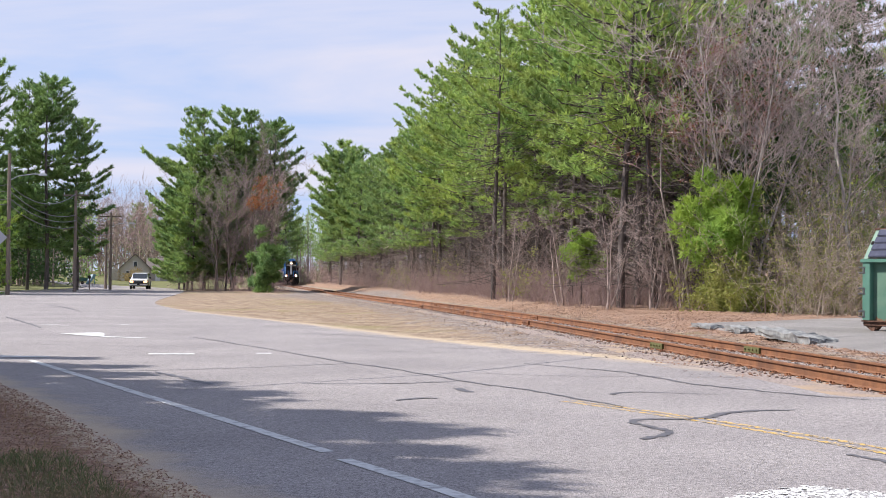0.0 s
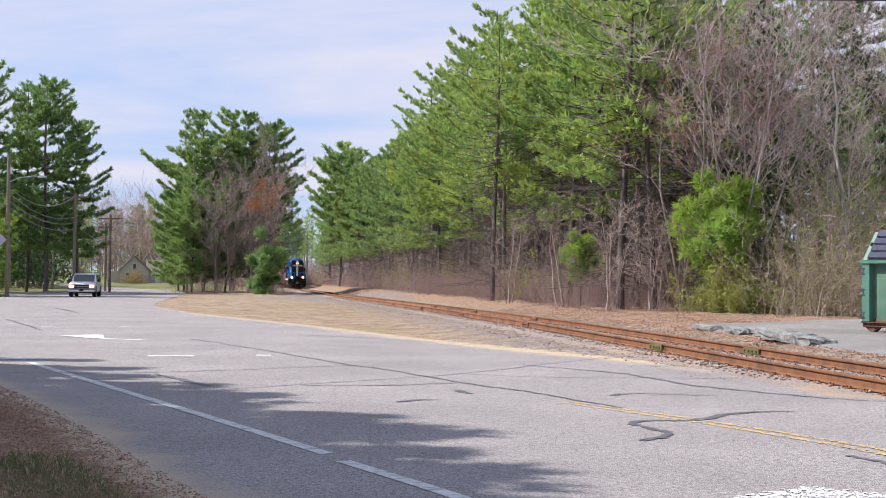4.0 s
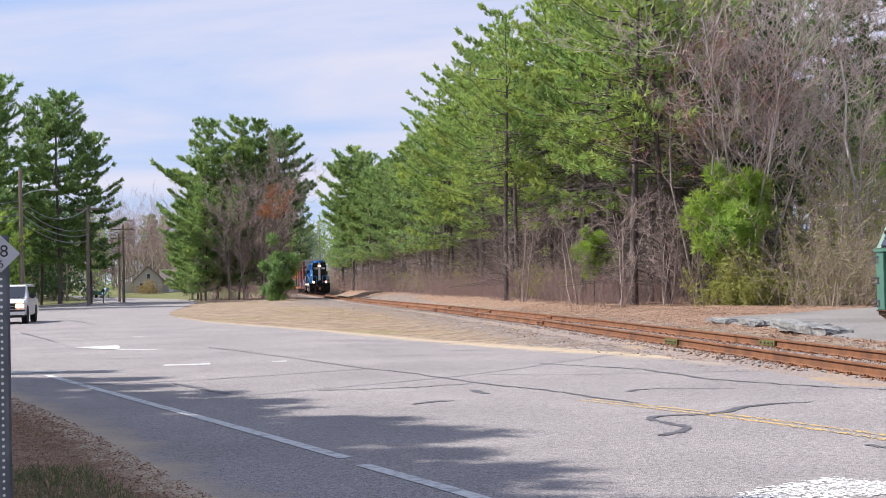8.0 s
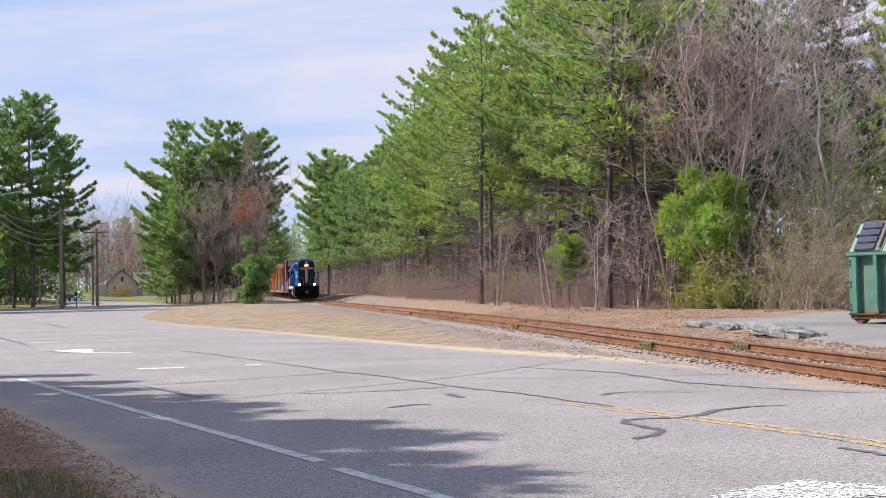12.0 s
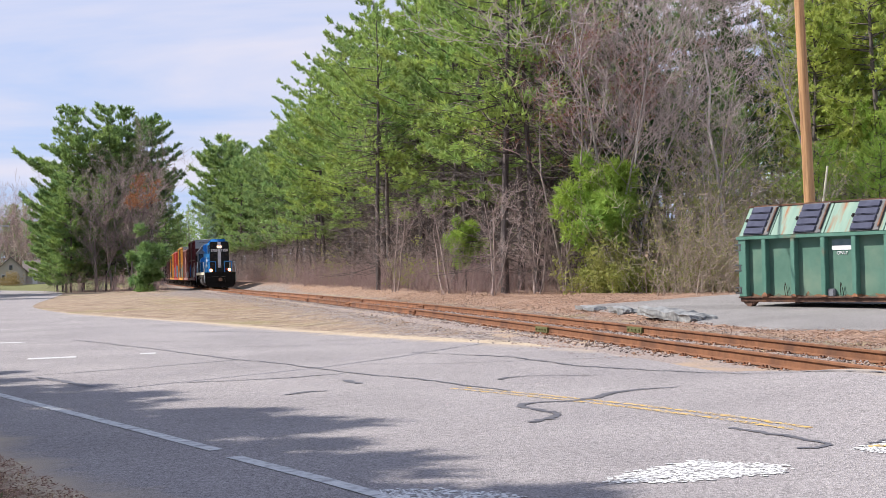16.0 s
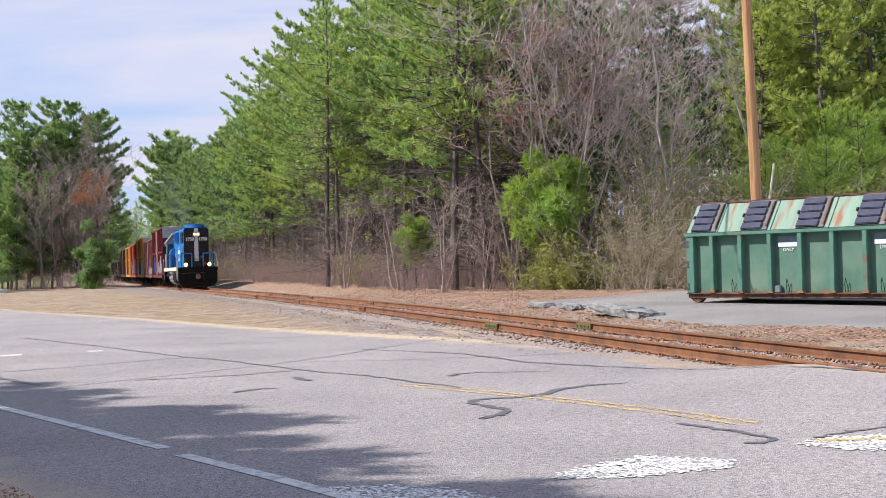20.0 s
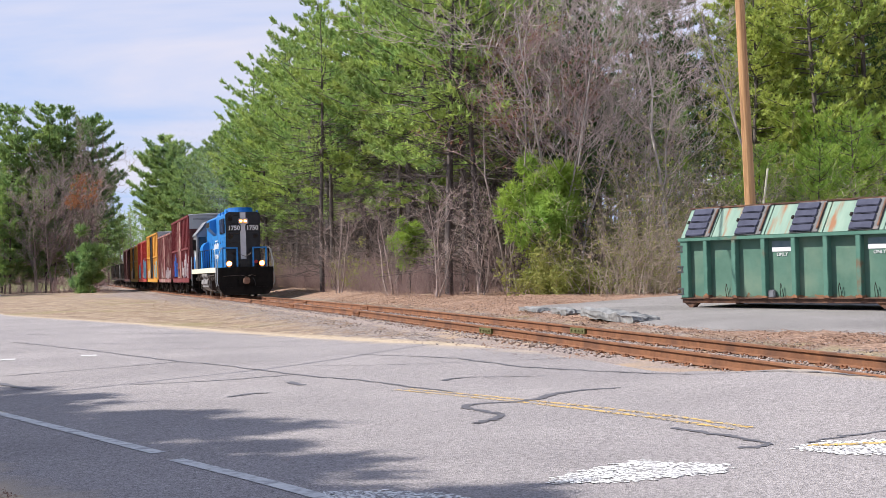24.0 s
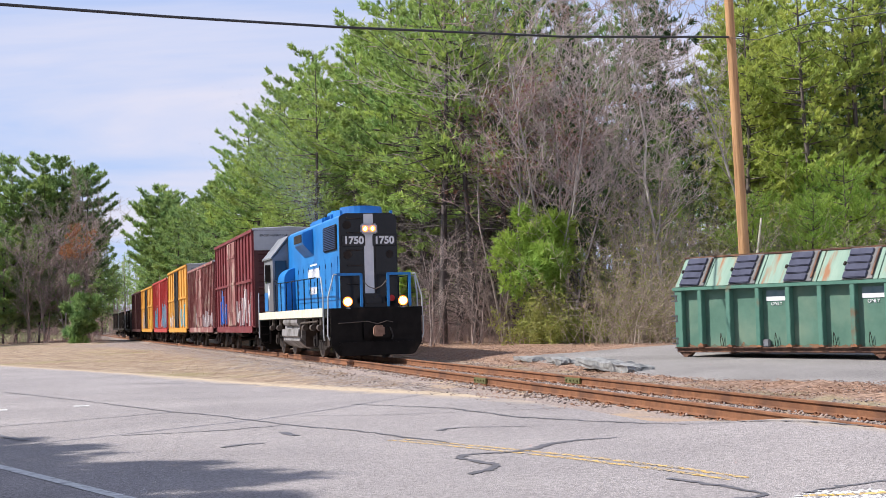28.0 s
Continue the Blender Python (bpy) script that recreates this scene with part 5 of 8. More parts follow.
def far_woods(name, label, spots, seed, H, mat, size=0.5, under=0.0, k=80):
    """Woods too deep to tell trees apart: stems, dead limbs to a height, sprays of foliage above."""
    g = np.random.default_rng(seed)
    segs, cen = [], []
    for x, y in spots:
        z = float(lie(x, y))
        h = H * g.uniform(0.7, 1.15)
        segs.append((x, y, z - 0.3, x + g.normal(0, 0.3), y, z + h, 0.14, 0.03))
        for _ in range(int(under * 0.9)):
            zz = z + g.uniform(0.3, under)
            e = g.normal(0, 1, 3) * np.array([1, 1, 0.3])
            e /= np.linalg.norm(e)
            q = np.array([x, y, zz]) + e * g.uniform(0.8, 2.4)
            segs.append((x, y, zz, *q, 0.022, 0.008))
            segs.append((*(0.5 * q + 0.5 * np.array([x, y, zz])), *(q + g.normal(0, 0.5, 3)), 0.012, 0.006))
        f = g.random(k)
        rad = 2.2 * (1.05 - f)
        a = g.uniform(0, 6.28, k)
        cen.append(np.stack([x + rad * np.cos(a), y + rad * np.sin(a), z + 0.4 + under + f * max(h - under, 2)], -1))
    c = np.vstack(cen)
    v, f = tufts(c, np.zeros_like(c), size, 4, g, 1.0, 0.15)
    tagged(new(name, fast_mesh(name, v, f, mat)), label, "woods", kind="stuff")
    v, f = tubes(segs, 3)
    tagged(new(name + "_stems", fast_mesh(name + "_stems", v, f, M_DEADTWIG)), label + ", its stems and dead limbs", "woods", kind="stuff")


def build_far_woods():
    rng = random.Random(9)
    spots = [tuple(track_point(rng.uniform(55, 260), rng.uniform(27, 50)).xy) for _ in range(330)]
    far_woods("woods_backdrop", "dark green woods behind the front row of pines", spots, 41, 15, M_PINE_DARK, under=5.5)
    spots = [tuple(track_point(rng.uniform(95, 255), rng.uniform(11, 26)).xy) for _ in range(190)]
    far_woods("woods_backdrop", "brown tangled woods along the far track", spots, 44, 11, M_PINE_FAR, under=5.0, k=46)
    spots = [(rng.uniform(-150, -25), rng.uniform(290, 330)) for _ in range(110)] + [(rng.uniform(-95, -52), rng.uniform(130, 210)) for _ in range(80)]
    far_woods("woods_backdrop", "hazy woods behind the houses", spots, 42, 14, M_PINE_FAR, 0.8)
    spots = [(rng.uniform(-88, -40), rng.uniform(236, 285)) for _ in range(120)]
    far_woods("woods_backdrop", "brown leafless woods behind the house", spots, 48, 11, M_BROWNWOOD, 0.5, under=2.0, k=60)
    spots = [(rng.uniform(-62, -8), rng.uniform(262, 300)) for _ in range(90)]
    far_woods("woods_backdrop", "brown and green woods across the end of the line", spots, 46, 13, M_PINE_FAR, 0.6, under=5.0, k=50)
    # Dark needles down to the ground stand in for shade behind the lawn pines.
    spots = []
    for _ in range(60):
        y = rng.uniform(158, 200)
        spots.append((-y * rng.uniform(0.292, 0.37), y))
    far_woods("woods_backdrop", "dark woods put behind the lawn pines as the shade under them", spots, 45, 13, M_PINE_DARK, 0.8, under=0.4, k=80)
    spots = [(rng.uniform(34, 75), rng.uniform(75, 125)) for _ in range(150)]
    far_woods("woods_backdrop", "green woods up the slope", spots, 43, 16, M_PINE, 0.42, k=120)


build_trees()
build_brush()
build_far_woods()



# ---- the train; in each car's space x is to the right, y runs back along the track, z up from the rail tops ----
def wheelset_mesh(r=0.46, gauge=1.5):
    bm = bmesh.new()
    for sx in (-1, 1):
        x = sx * gauge / 2
        rod((x - 0.065, 0, 0), (x + 0.065, 0, 0), r, seg=20, bm=bm)
        rod((x - sx * 0.065 - 0.015, 0, 0), (x - sx * 0.065 + 0.015, 0, 0), r + 0.028, seg=20, bm=bm)
    rod((-gauge / 2, 0, 0), (gauge / 2, 0, 0), 0.08, seg=8, bm=bm)
    me = bpy.data.meshes.new("wheelset")
    bm.to_mesh(me); bm.free()
    me.materials.append(M_WHEEL)
    return me


WHEELS = wheelset_mesh()
LOCO_WHEELS = wheelset_mesh(0.50)


def truck(car, y, base, wheels, r, loco=False):
    """A two-axle truck: side frames, bolster, springs and wheelsets."""
    bm = bmesh.new()
    for sx in (-1, 1):
        x = sx * 0.98
        h = base / 2
        prism([(y - h - 0.35, r + 0.05), (y - h - 0.3, r + 0.22), (y - h + 0.3, r + 0.24), (y - 0.45, r + 0.02), (y + 0.45, r + 0.02), (y + h - 0.3, r + 0.24), (y + h + 0.3, r + 0.22), (y + h + 0.35, r + 0.05), (y + h + 0.2, r - 0.12), (y + h - 0.28, r - 0.05), (y + 0.5, r - 0.24), (y - 0.5, r - 0.24), (y - h + 0.28, r - 0.05), (y - h - 0.2, r - 0.12)], "x", x - 0.07, x + 0.07, 0.015, bm)
        for q in (-h, h):
            box(x - 0.11, x + 0.11, y + q - 0.16, y + q + 0.16, r - 0.14, r + 0.14, 0.03, bm)
        for q in (-0.18, 0.18):
            rod((x, y + q, r - 0.2), (x, y + q, r + 0.1), 0.09, seg=8, bm=bm)
        if loco:
            for q in (-h + 0.55, h - 0.55):
                rod((x + sx * 0.09, y + q, r - 0.1), (x + sx * 0.09, y + q, r + 0.32), 0.05, seg=6, bm=bm)
    box(-1.0, 1.0, y - 0.2, y + 0.2, r - 0.05, r + 0.2, 0.03, bm)
    t = part("truck", bm, M_FRAME, car)
    for q in (-base / 2, base / 2):
        part("wheelset", wheels, None, t, m=pose(0, y + q, r))


def coupler(car, y, sgn):
    bm = bmesh.new()
    box(-0.12, 0.12, min(y, y - sgn * 0.5), max(y, y - sgn * 0.5), 0.76, 0.98, 0.03, bm)
    box(-0.17, 0.15, min(y, y + sgn * 0.14), max(y, y + sgn * 0.14), 0.70, 1.03, 0.05, bm)
    box(-0.20, -0.04, y + sgn * 0.10 - 0.09, y + sgn * 0.10 + 0.09, 0.72, 1.01, 0.04, bm)
    part("coupler", bm, M_COUPLER, car, "rusty knuckle coupler")


def boxcar(body_mat, end_mat, door_mat, L, H, name_label, ribs=9, door_w=2.6, roof_band=False, graffiti=(), seed=1, rib_side=0.06, cross=False):
    car = thing("boxcar", name_label, "boxcar", group="freight cars of the train")
    W = 1.47
    z0 = 1.02
    top = H
    rng = random.Random(seed)
    shell = bmesh.new()
    box(-W, W, 0, L, z0, top - 0.12, 0.02, shell)
    part("body", shell, body_mat, car)
    # car ends: a framed panel with horizontal corrugations and, on high cars, a pale band
    for y, sgn in ((0, -1), (L, 1)):
        bm = bmesh.new()
        a, b = sorted((y + sgn * 0.003, y + sgn * 0.03))
        box(-W + 0.02, W - 0.02, a, b, z0, top - 0.12, 0.004, bm)
        panel = part("end_panel", bm, end_mat, car)
        n = int((top - z0 - 0.9) / 0.28)
        for k in range(n):
            zz = z0 + 0.25 + k * 0.28
            part("corrugation", rod((-W + 0.2, y + sgn * 0.03, zz), (W - 0.2, y + sgn * 0.03, zz), 0.055, seg=6), end_mat, panel)
        if roof_band:
            bm = bmesh.new()
            a, b = sorted((y + sgn * 0.034, y + sgn * 0.05))
            box(-W + 0.02, W - 0.02, a, b, top - 0.95, top - 0.13, 0.004, bm)
            band = part("warning_band", bm, M_CARROOF, car, "pale band across the car's end")
            if sgn < 0:
                lettering("lettering", "EXCESS HEIGHT CAR", 0.125, M_BLACK, pose(-0.62, -0.054, top - 0.34, 90, 0, 0), band)
    roof = bmesh.new()
    prism([(-W - 0.04, top - 0.12), (-W - 0.04, top - 0.06), (0, top), (W + 0.04, top - 0.06), (W + 0.04, top - 0.12)], "y", -0.05, L + 0.05, 0.01, roof)
    n = int(L / 1.1)
    for k in range(n + 1):
        y = 0.02 + k * (L - 0.1) / n
        for sx in (-1, 1):
            rod((sx * (W + 0.02), y, top - 0.05), (0, y, top + 0.01), 0.025, seg=4, bm=roof)
    part("roof", roof, M_CARROOF, car)
    half = L / 2
    for sx in (-1, 1):
        x = sx * W
        for k in range(ribs):
            for y in (0.12 + k * (half - door_w / 2 - 0.3) / (ribs - 1), L - 0.12 - k * (half - door_w / 2 - 0.3) / (ribs - 1)):
                bm = bmesh.new()
                a, b = sorted((x + sx * 0.002, x + sx * rib_side))
                box(a, b, y - 0.045, y + 0.045, z0 + 0.05, top - 0.16, 0.012, bm)
                part("rib", bm, body_mat, car)
        bm = bmesh.new()
        a, b = sorted((x + sx * 0.004, x + sx * 0.085))
        box(a, b, -0.02, L + 0.02, top - 0.2, top - 0.06, 0.015, bm)
        part("eave_rail", bm, body_mat, car)
        bm = bmesh.new()
        a, b = sorted((x + sx * 0.004, x + sx * 0.06))
        box(a, b, 0.5, L - 0.5, z0 - 0.22, z0 + 0.06, 0.01, bm)
        part("side_sill", bm, body_mat, car)
        if cross:
            bm = bmesh.new()
            for y0, y1 in ((0.1, half - door_w / 2 - 0.1), (half + door_w / 2 + 0.1, L - 0.1)):
                a, b = sorted((x + sx * 0.01, x + sx * 0.075))
                box(a, b, y0, y1, z0 + 1.9, z0 + 2.02, 0.01, bm)
            part("belt_rail", bm, body_mat, car)
        # sliding door with its frame, three cross beams and lock bars
        bm = bmesh.new()
        a, b = sorted((x + sx * 0.01, x + sx * 0.10))
        box(a, b, half - door_w / 2, half + door_w / 2, z0 + 0.1, top - 0.24, 0.015, bm)
        door = part("door", bm, door_mat, car, "sliding door")
        bm = bmesh.new()
        for q in (0.18, 0.5, 0.82):
            zz = z0 + 0.1 + (top - 0.34 - z0) * q
            a, b = sorted((x + sx * 0.09, x + sx * 0.13))
            box(a, b, half - door_w / 2 + 0.03, half + door_w / 2 - 0.03, zz - 0.06, zz + 0.06, 0.01, bm)
        part("door_beam", bm, door_mat, door)
        for q in (-0.3, 0.35):
            part("lock_bar", rod((x + sx * 0.14, half + q, z0 + 0.15), (x + sx * 0.14, half + q, top - 0.3), 0.025, seg=6), door_mat, door)
        # ladder and grab irons at the near end
        bm = bmesh.new()
        for k in range(6):
            zz = z0 - 0.1 + k * 0.42
            rod((x + sx * 0.09, 0.06, zz), (x + sx * 0.09, 0.48, zz), 0.014, seg=5, bm=bm)
            rod((x + sx * 0.09, L - 0.48, zz), (x + sx * 0.09, L - 0.06, zz), 0.014, seg=5, bm=bm)
        part("ladder", bm, body_mat, car)
    # sprayed letters: strokes low on the side, over the sheet and over the ribs that stand proud of it
    rib_at = [q for k in range(ribs) for q in (0.12 + k * (half - door_w / 2 - 0.3) / (ribs - 1), L - 0.12 - k * (half - door_w / 2 - 0.3) / (ribs - 1))]
    for mat, y0, y1, z1 in graffiti:
        lay = 0.003
        for _ in range(int((y1 - y0) * 9)):
            y, z = rng.uniform(y0, y1), z0 + 0.06 + abs(rng.gauss(0, 0.5)) * z1
            w, h = rng.uniform(0.05, 0.16), rng.uniform(0.15, 0.6) * z1
            lean = rng.uniform(-0.25, 0.25)
            top_z = min(z + h, z0 + z1 * 1.1)
            x = -W - lay
            lay = 0.003 + (lay + 0.0007) % 0.012
            if top_z > z + 0.1:
                bm = bmesh.new()
                bm.faces.new([bm.verts.new(p) for p in ((x, y, z), (x, y + w, z), (x, y + w * 0.8 + lean, top_z), (x, y + lean, top_z))])
                part("graffiti", bm, mat, car, "sprayed paint")
        for q in rib_at:
            if y0 < q < y1:
                a, b = z0 + rng.uniform(0.06, 0.25), z0 + z1 * rng.uniform(0.6, 1.05)
                part("graffiti", box(-W - rib_side - 0.004, -W - 0.002, q - 0.049, q + 0.049, a, b, 0.006), mat, car, "sprayed paint")
    # underframe
    bm = bmesh.new()
    box(-0.35, 0.35, 0.2, L - 0.2, 0.78, 1.01, 0.02, bm)
    for y in np.linspace(0.4, L - 0.4, 7):
        box(-1.35, 1.35, y - 0.07, y + 0.07, 0.86, 1.015, 0.01, bm)
    rod((-0.8, half + 1.2, 0.75), (-0.8, half + 2.2, 0.75), 0.18, seg=10, bm=bm)
    part("underframe", bm, M_FRAME, car)
    for y in (1.75, L - 1.75):
        truck(car, y, 1.72, WHEELS, 0.46)
    for y, sgn in ((-0.35, -1), (L + 0.35, 1)):
        coupler(car, y, sgn)
    part("brake_rigging", pipe([(-1.3, -0.03, 1.3), (-1.3, -0.12, 1.3), (-1.3, -0.12, 0.55), (-0.9, -0.12, 0.55)], 0.014), M_FRAME, car)
    return car


def flatcar(L, seed):
    car = thing("flatcar", "flatcar loaded with dark and pale wrapped bundles", "flatcar", group="freight cars of the train")
    bm = bmesh.new()
    box(-1.45, 1.45, 0, L, 0.95, 1.18, 0.02, bm)
    box(-0.5, 0.5, 0.3, L - 0.3, 0.7, 0.95, 0.02, bm)
    part("deck", bm, M_FRAME, car)
    rng = random.Random(seed)
    y = 0.5
    while y < L - 1.6:
        w = rng.uniform(1.2, 2.0)
        for z in (1.18, 2.05):
            bm = bmesh.new()
            h = rng.uniform(0.7, 0.86)
            x = rng.uniform(-0.05, 0.05)
            box(-1.3 + x, 1.3 + x, y, y + w - 0.08, z + 0.02, z + h, 0.10, bm)
            for v in bm.verts:
                v.co += Vector((rng.uniform(-0.04, 0.04), rng.uniform(-0.04, 0.04), rng.uniform(-0.03, 0.03)))
            part("bundle", bm, M_LOAD, car)
        part("stake", rod((-1.42, y, 1.1), (-1.42, y, 3.1), 0.05, seg=6), M_FRAME, car)
        part("stake", rod((1.42, y, 1.1), (1.42, y, 3.1), 0.05, seg=6), M_FRAME, car)
        y += w
    for q in (1.75, L - 1.75):
        truck(car, q, 1.72, WHEELS, 0.46)
    for q, sgn in ((-0.35, -1), (L + 0.35, 1)):
        coupler(car, q, sgn)
    return car


LOCO_L = 14.2


def locomotive():
    loco = thing("locomotive", "blue and black diesel locomotive running long hood first, lamps lit", "locomotive")
    L = LOCO_L
    HW = 0.91
    deck = 1.60
    top = 4.52
    # frame and walkway
    bm = bmesh.new()
    box(-1.48, 1.48, 0.06, L - 0.06, 1.30, deck - 0.02, 0.02, bm)
    part("walkway", bm, M_LOCOBLACK, loco)
    for sx in (-1, 1):
        bm = bmesh.new()
        a, b = sorted((sx * 1.483, sx * 1.50))
        box(a, b, 0.9, L - 0.3, 1.33, deck, 0.004, bm)
        part("sill_stripe", bm, M_CREAM, loco, "cream stripe along the sill")
    # pilot and plough at both ends
    for y, s in ((0.0, 1), (L, -1)):
        bm = bmesh.new()
        prism([(-1.42, deck - 0.02), (1.42, deck - 0.02), (1.42, 0.50), (1.18, 0.14), (-1.18, 0.14), (-1.42, 0.50)], "y", min(y, y + s * 0.10), max(y, y + s * 0.10), 0.02, bm)
        prism([(-1.2, 0.55), (1.2, 0.55), (1.1, 0.13), (-1.1, 0.13)], "y", min(y - s * 0.09, y - s * 0.02), max(y - s * 0.09, y - s * 0.02), 0.02, bm)
        box(-0.45, 0.45, min(y, y - s * 0.06), max(y, y - s * 0.06), 0.62, 1.15, 0.03, bm)
        pilot = part("pilot", bm, M_PILOT, loco)
        for sx in (-1, 1):
            bm = bmesh.new()
            for k in range(4):
                zz = 0.42 + 0.32 * k
                box(sx * 1.28 - 0.2, sx * 1.28 + 0.2, min(y + s * 0.12, y + s * 0.42), max(y + s * 0.12, y + s * 0.42), zz - 0.02, zz + 0.02, 0.005, bm)
            box(sx * 1.06 - 0.02, sx * 1.06 + 0.02, min(y + s * 0.12, y + s * 0.46), max(y + s * 0.12, y + s * 0.46), 0.35, 1.35, 0.005, bm)
            part("step", bm, M_FRAME, pilot)
        coupler(loco, y - s * 0.28, -s)
        part("air_hose", pipe([(0.36, y - s * 0.05, 0.98), (0.40, y - s * 0.14, 0.92), (0.46, y - s * 0.16, 0.72), (0.44, y - s * 0.12, 0.6)], 0.025), M_RUBBER, pilot)
        part("cut_lever", pipe([(-1.2, y - s * 0.05, 1.12), (-0.3, y - s * 0.07, 1.16), (0, y - s * 0.12, 1.08), (0.3, y - s * 0.07, 1.16), (0.5, y - s * 0.05, 1.12)], 0.014), M_WHEEL, pilot)
    # long hood
    y0, y1 = 0.85, L - 4.0
    bm = bmesh.new()
    prism([(-HW, deck - 0.02), (-HW, top - 0.12), (-HW + 0.16, top), (HW - 0.16, top), (HW, top - 0.12), (HW, deck - 0.02)], "y", y0 + 0.02, y1, 0.02, bm)
    part("long_hood", bm, M_BLUE, loco)
    bm = bmesh.new()
    prism([(-HW - 0.004, deck - 0.02), (-HW - 0.004, top - 0.11), (-HW + 0.16, top + 0.004), (HW - 0.16, top + 0.004), (HW + 0.004, top - 0.11), (HW + 0.004, deck - 0.02)], "y", y0 - 0.05, y0 + 0.07, 0.02, bm)
    nose = part("hood_end", bm, M_LOCOBLACK, loco, "gloss black hood end")
    part("centre_stripe", box(-0.15, 0.15, y0 - 0.058, y0 - 0.052, 2.02, top - 0.02, 0.002), M_STRIPE, nose, "silver centre stripe")
    # head lamps, number boards
    bm = bmesh.new()
    box(-0.26, 0.28, y0 - 0.13, y0 - 0.05, 3.87, 4.19, 0.07, bm)
    hl = part("headlight", bm, M_STRIPE, nose)
    for sx in (-0.115, 0.115):
        part("bulb", rod((sx, y0 - 0.155, 4.03), (sx, y0 - 0.14, 4.03), 0.05, seg=12), M_LAMPHOT, hl)
        part("lens", rod((sx, y0 - 0.145, 4.03), (sx, y0 - 0.125, 4.03), 0.095, seg=16), M_LAMP_HALO, hl, "lit sealed-beam lamp")
    for sx in (-0.47, 0.50):
        bm = bmesh.new()
        box(sx - 0.38, sx + 0.36, y0 - 0.09, y0 - 0.052, 3.49, 3.84, 0.08, bm)
        nb = part("number_board", bm, M_BLACK, nose, "black number board with white figures")
        lettering("figure", "1750", 0.32, M_LETTER, pose(sx - 0.012, y0 - 0.096, 3.665, 90, 0, 0), nb, offset=0.012)
    # port holes, grab irons on the door side of the hood end
    for zz in (4.16, 3.23):
        bm = bmesh.new()
        rod((-0.68, y0 - 0.085, zz), (-0.68, y0 - 0.05, zz), 0.13, seg=16, bm=bm)
        rod((-0.68, y0 - 0.095, zz), (-0.68, y0 - 0.08, zz), 0.095, seg=16, bm=bm)
        part("porthole", bm, M_FRAME, nose)
    rod_mat = M_RAILWHITE
    for zz in (4.38, 3.94, 3.40, 2.92, 2.35):
        part("grab_iron", pipe([(-0.68, y0 - 0.05, zz), (-0.68, y0 - 0.11, zz - 0.03), (-0.24, y0 - 0.11, zz - 0.03), (-0.24, y0 - 0.05, zz)], 0.013), M_FRAME, nose)
    part("porthole", rod((0.66, y0 - 0.08, 3.24), (0.66, y0 - 0.05, 3.24), 0.12, seg=14), M_FRAME, nose)
    part("door_seam", box(0.20, 0.215, y0 - 0.058, y0 - 0.05, 1.8, 4.2, 0), M_FRAME, nose)
    # sand filler hump at the foot of the nose
    bm = bmesh.new()
    rod((0.03, y0 - 0.45, deck + 0.0), (0.03, y0 - 0.05, deck + 0.42), 0.34, 0.34, seg=14, bm=bm)
    part("bell_housing", box(-0.35, 0.4, y0 - 0.42, y0 - 0.06, deck, deck + 0.42, 0.12), M_LOCOBLACK, nose)
    bm.free()
    # hood side: radiator grille, doors with latches, seams
    for sx in (-1, 1):
        x = sx * HW
        a, b = sorted((x + sx * 0.002, x + sx * 0.05))
        g = part("radiator_grille", box(a, b, y0 + 0.35, y0 + 2.35, 3.42, 4.22, 0.02), M_FRAME, loco, "dark louvred radiator grille")
        for k in range(13):
            zz = 3.47 + k * 0.056
            p = box(min(x + sx * 0.05, x + sx * 0.075), max(x + sx * 0.05, x + sx * 0.075), y0 + 0.40, y0 + 2.30, zz, zz + 0.022, 0.003)
            part("louvre", p, M_GRILLE, g)
        for k in range(9):
            yd = y0 + 0.3 + k * (y1 - y0 - 0.5) / 9
            wd = (y1 - y0 - 0.5) / 9 - 0.03
            a, b = sorted((x + sx * 0.002, x + sx * 0.022))
            d = part("hood_door", box(a, b, yd, yd + wd, deck + 0.25, 3.22, 0.008), M_BLUE, loco)
            for zz in (deck + 0.55, 2.4, 2.9):
                a, b = sorted((x + sx * 0.02, x + sx * 0.045))
                part("latch", box(a, b, yd + wd - 0.12, yd + wd - 0.08, zz, zz + 0.14, 0.004), M_GRILLE, d)
        # air intake box that juts from the hood's shoulder
        bm = bmesh.new()
        ya, yb = y0 + 4.3, y0 + 6.0
        prism([(x * 0.9, 3.35), (sx * 1.28, 3.85), (sx * 1.28, 4.22), (x * 0.85, 4.40)], "y", ya, yb, 0.02, bm)
        part("intake_box", bm, M_BLUE, loco)
        part("intake_screen", box(min(sx * 1.283, sx * 1.295), max(sx * 1.283, sx * 1.295), ya + 0.12, yb - 0.12, 3.9, 4.18, 0.002), M_FRAME, loco)
        # equipment cabinet with a rounded top before the cab
        bm = bmesh.new()
        pts = [(sx * 0.9, deck), (sx * 1.33, deck)] + [(sx * (0.9 + 0.43 * math.cos(q)), 2.75 + 0.43 * math.sin(q)) for q in np.linspace(0, 1.57, 6)]
        prism(pts, "y", y1 - 1.5, y1 - 0.02, 0.015, bm)
        part("equipment_cabinet", bm, M_BLUE, loco)
        # lettering blocks, too small to read
        if sx < 0:
            for yy0, yy1, z0, z1 in ((3.2, 5.3, 2.66, 2.98), (3.7, 4.9, 2.12, 2.36)):
                k = 0
                yy = y0 + yy0
                while yy < y0 + yy1:
                    part("letter_bar", box(x - 0.030, x - 0.024, yy, yy + 0.16, z0, z1, 0), M_LETTER, loco)
                    yy += 0.21
            part("script_bar", box(x - 0.030, x - 0.024, y0 + 3.6, y0 + 4.8, 3.08, 3.14, 0), M_LETTER, loco)
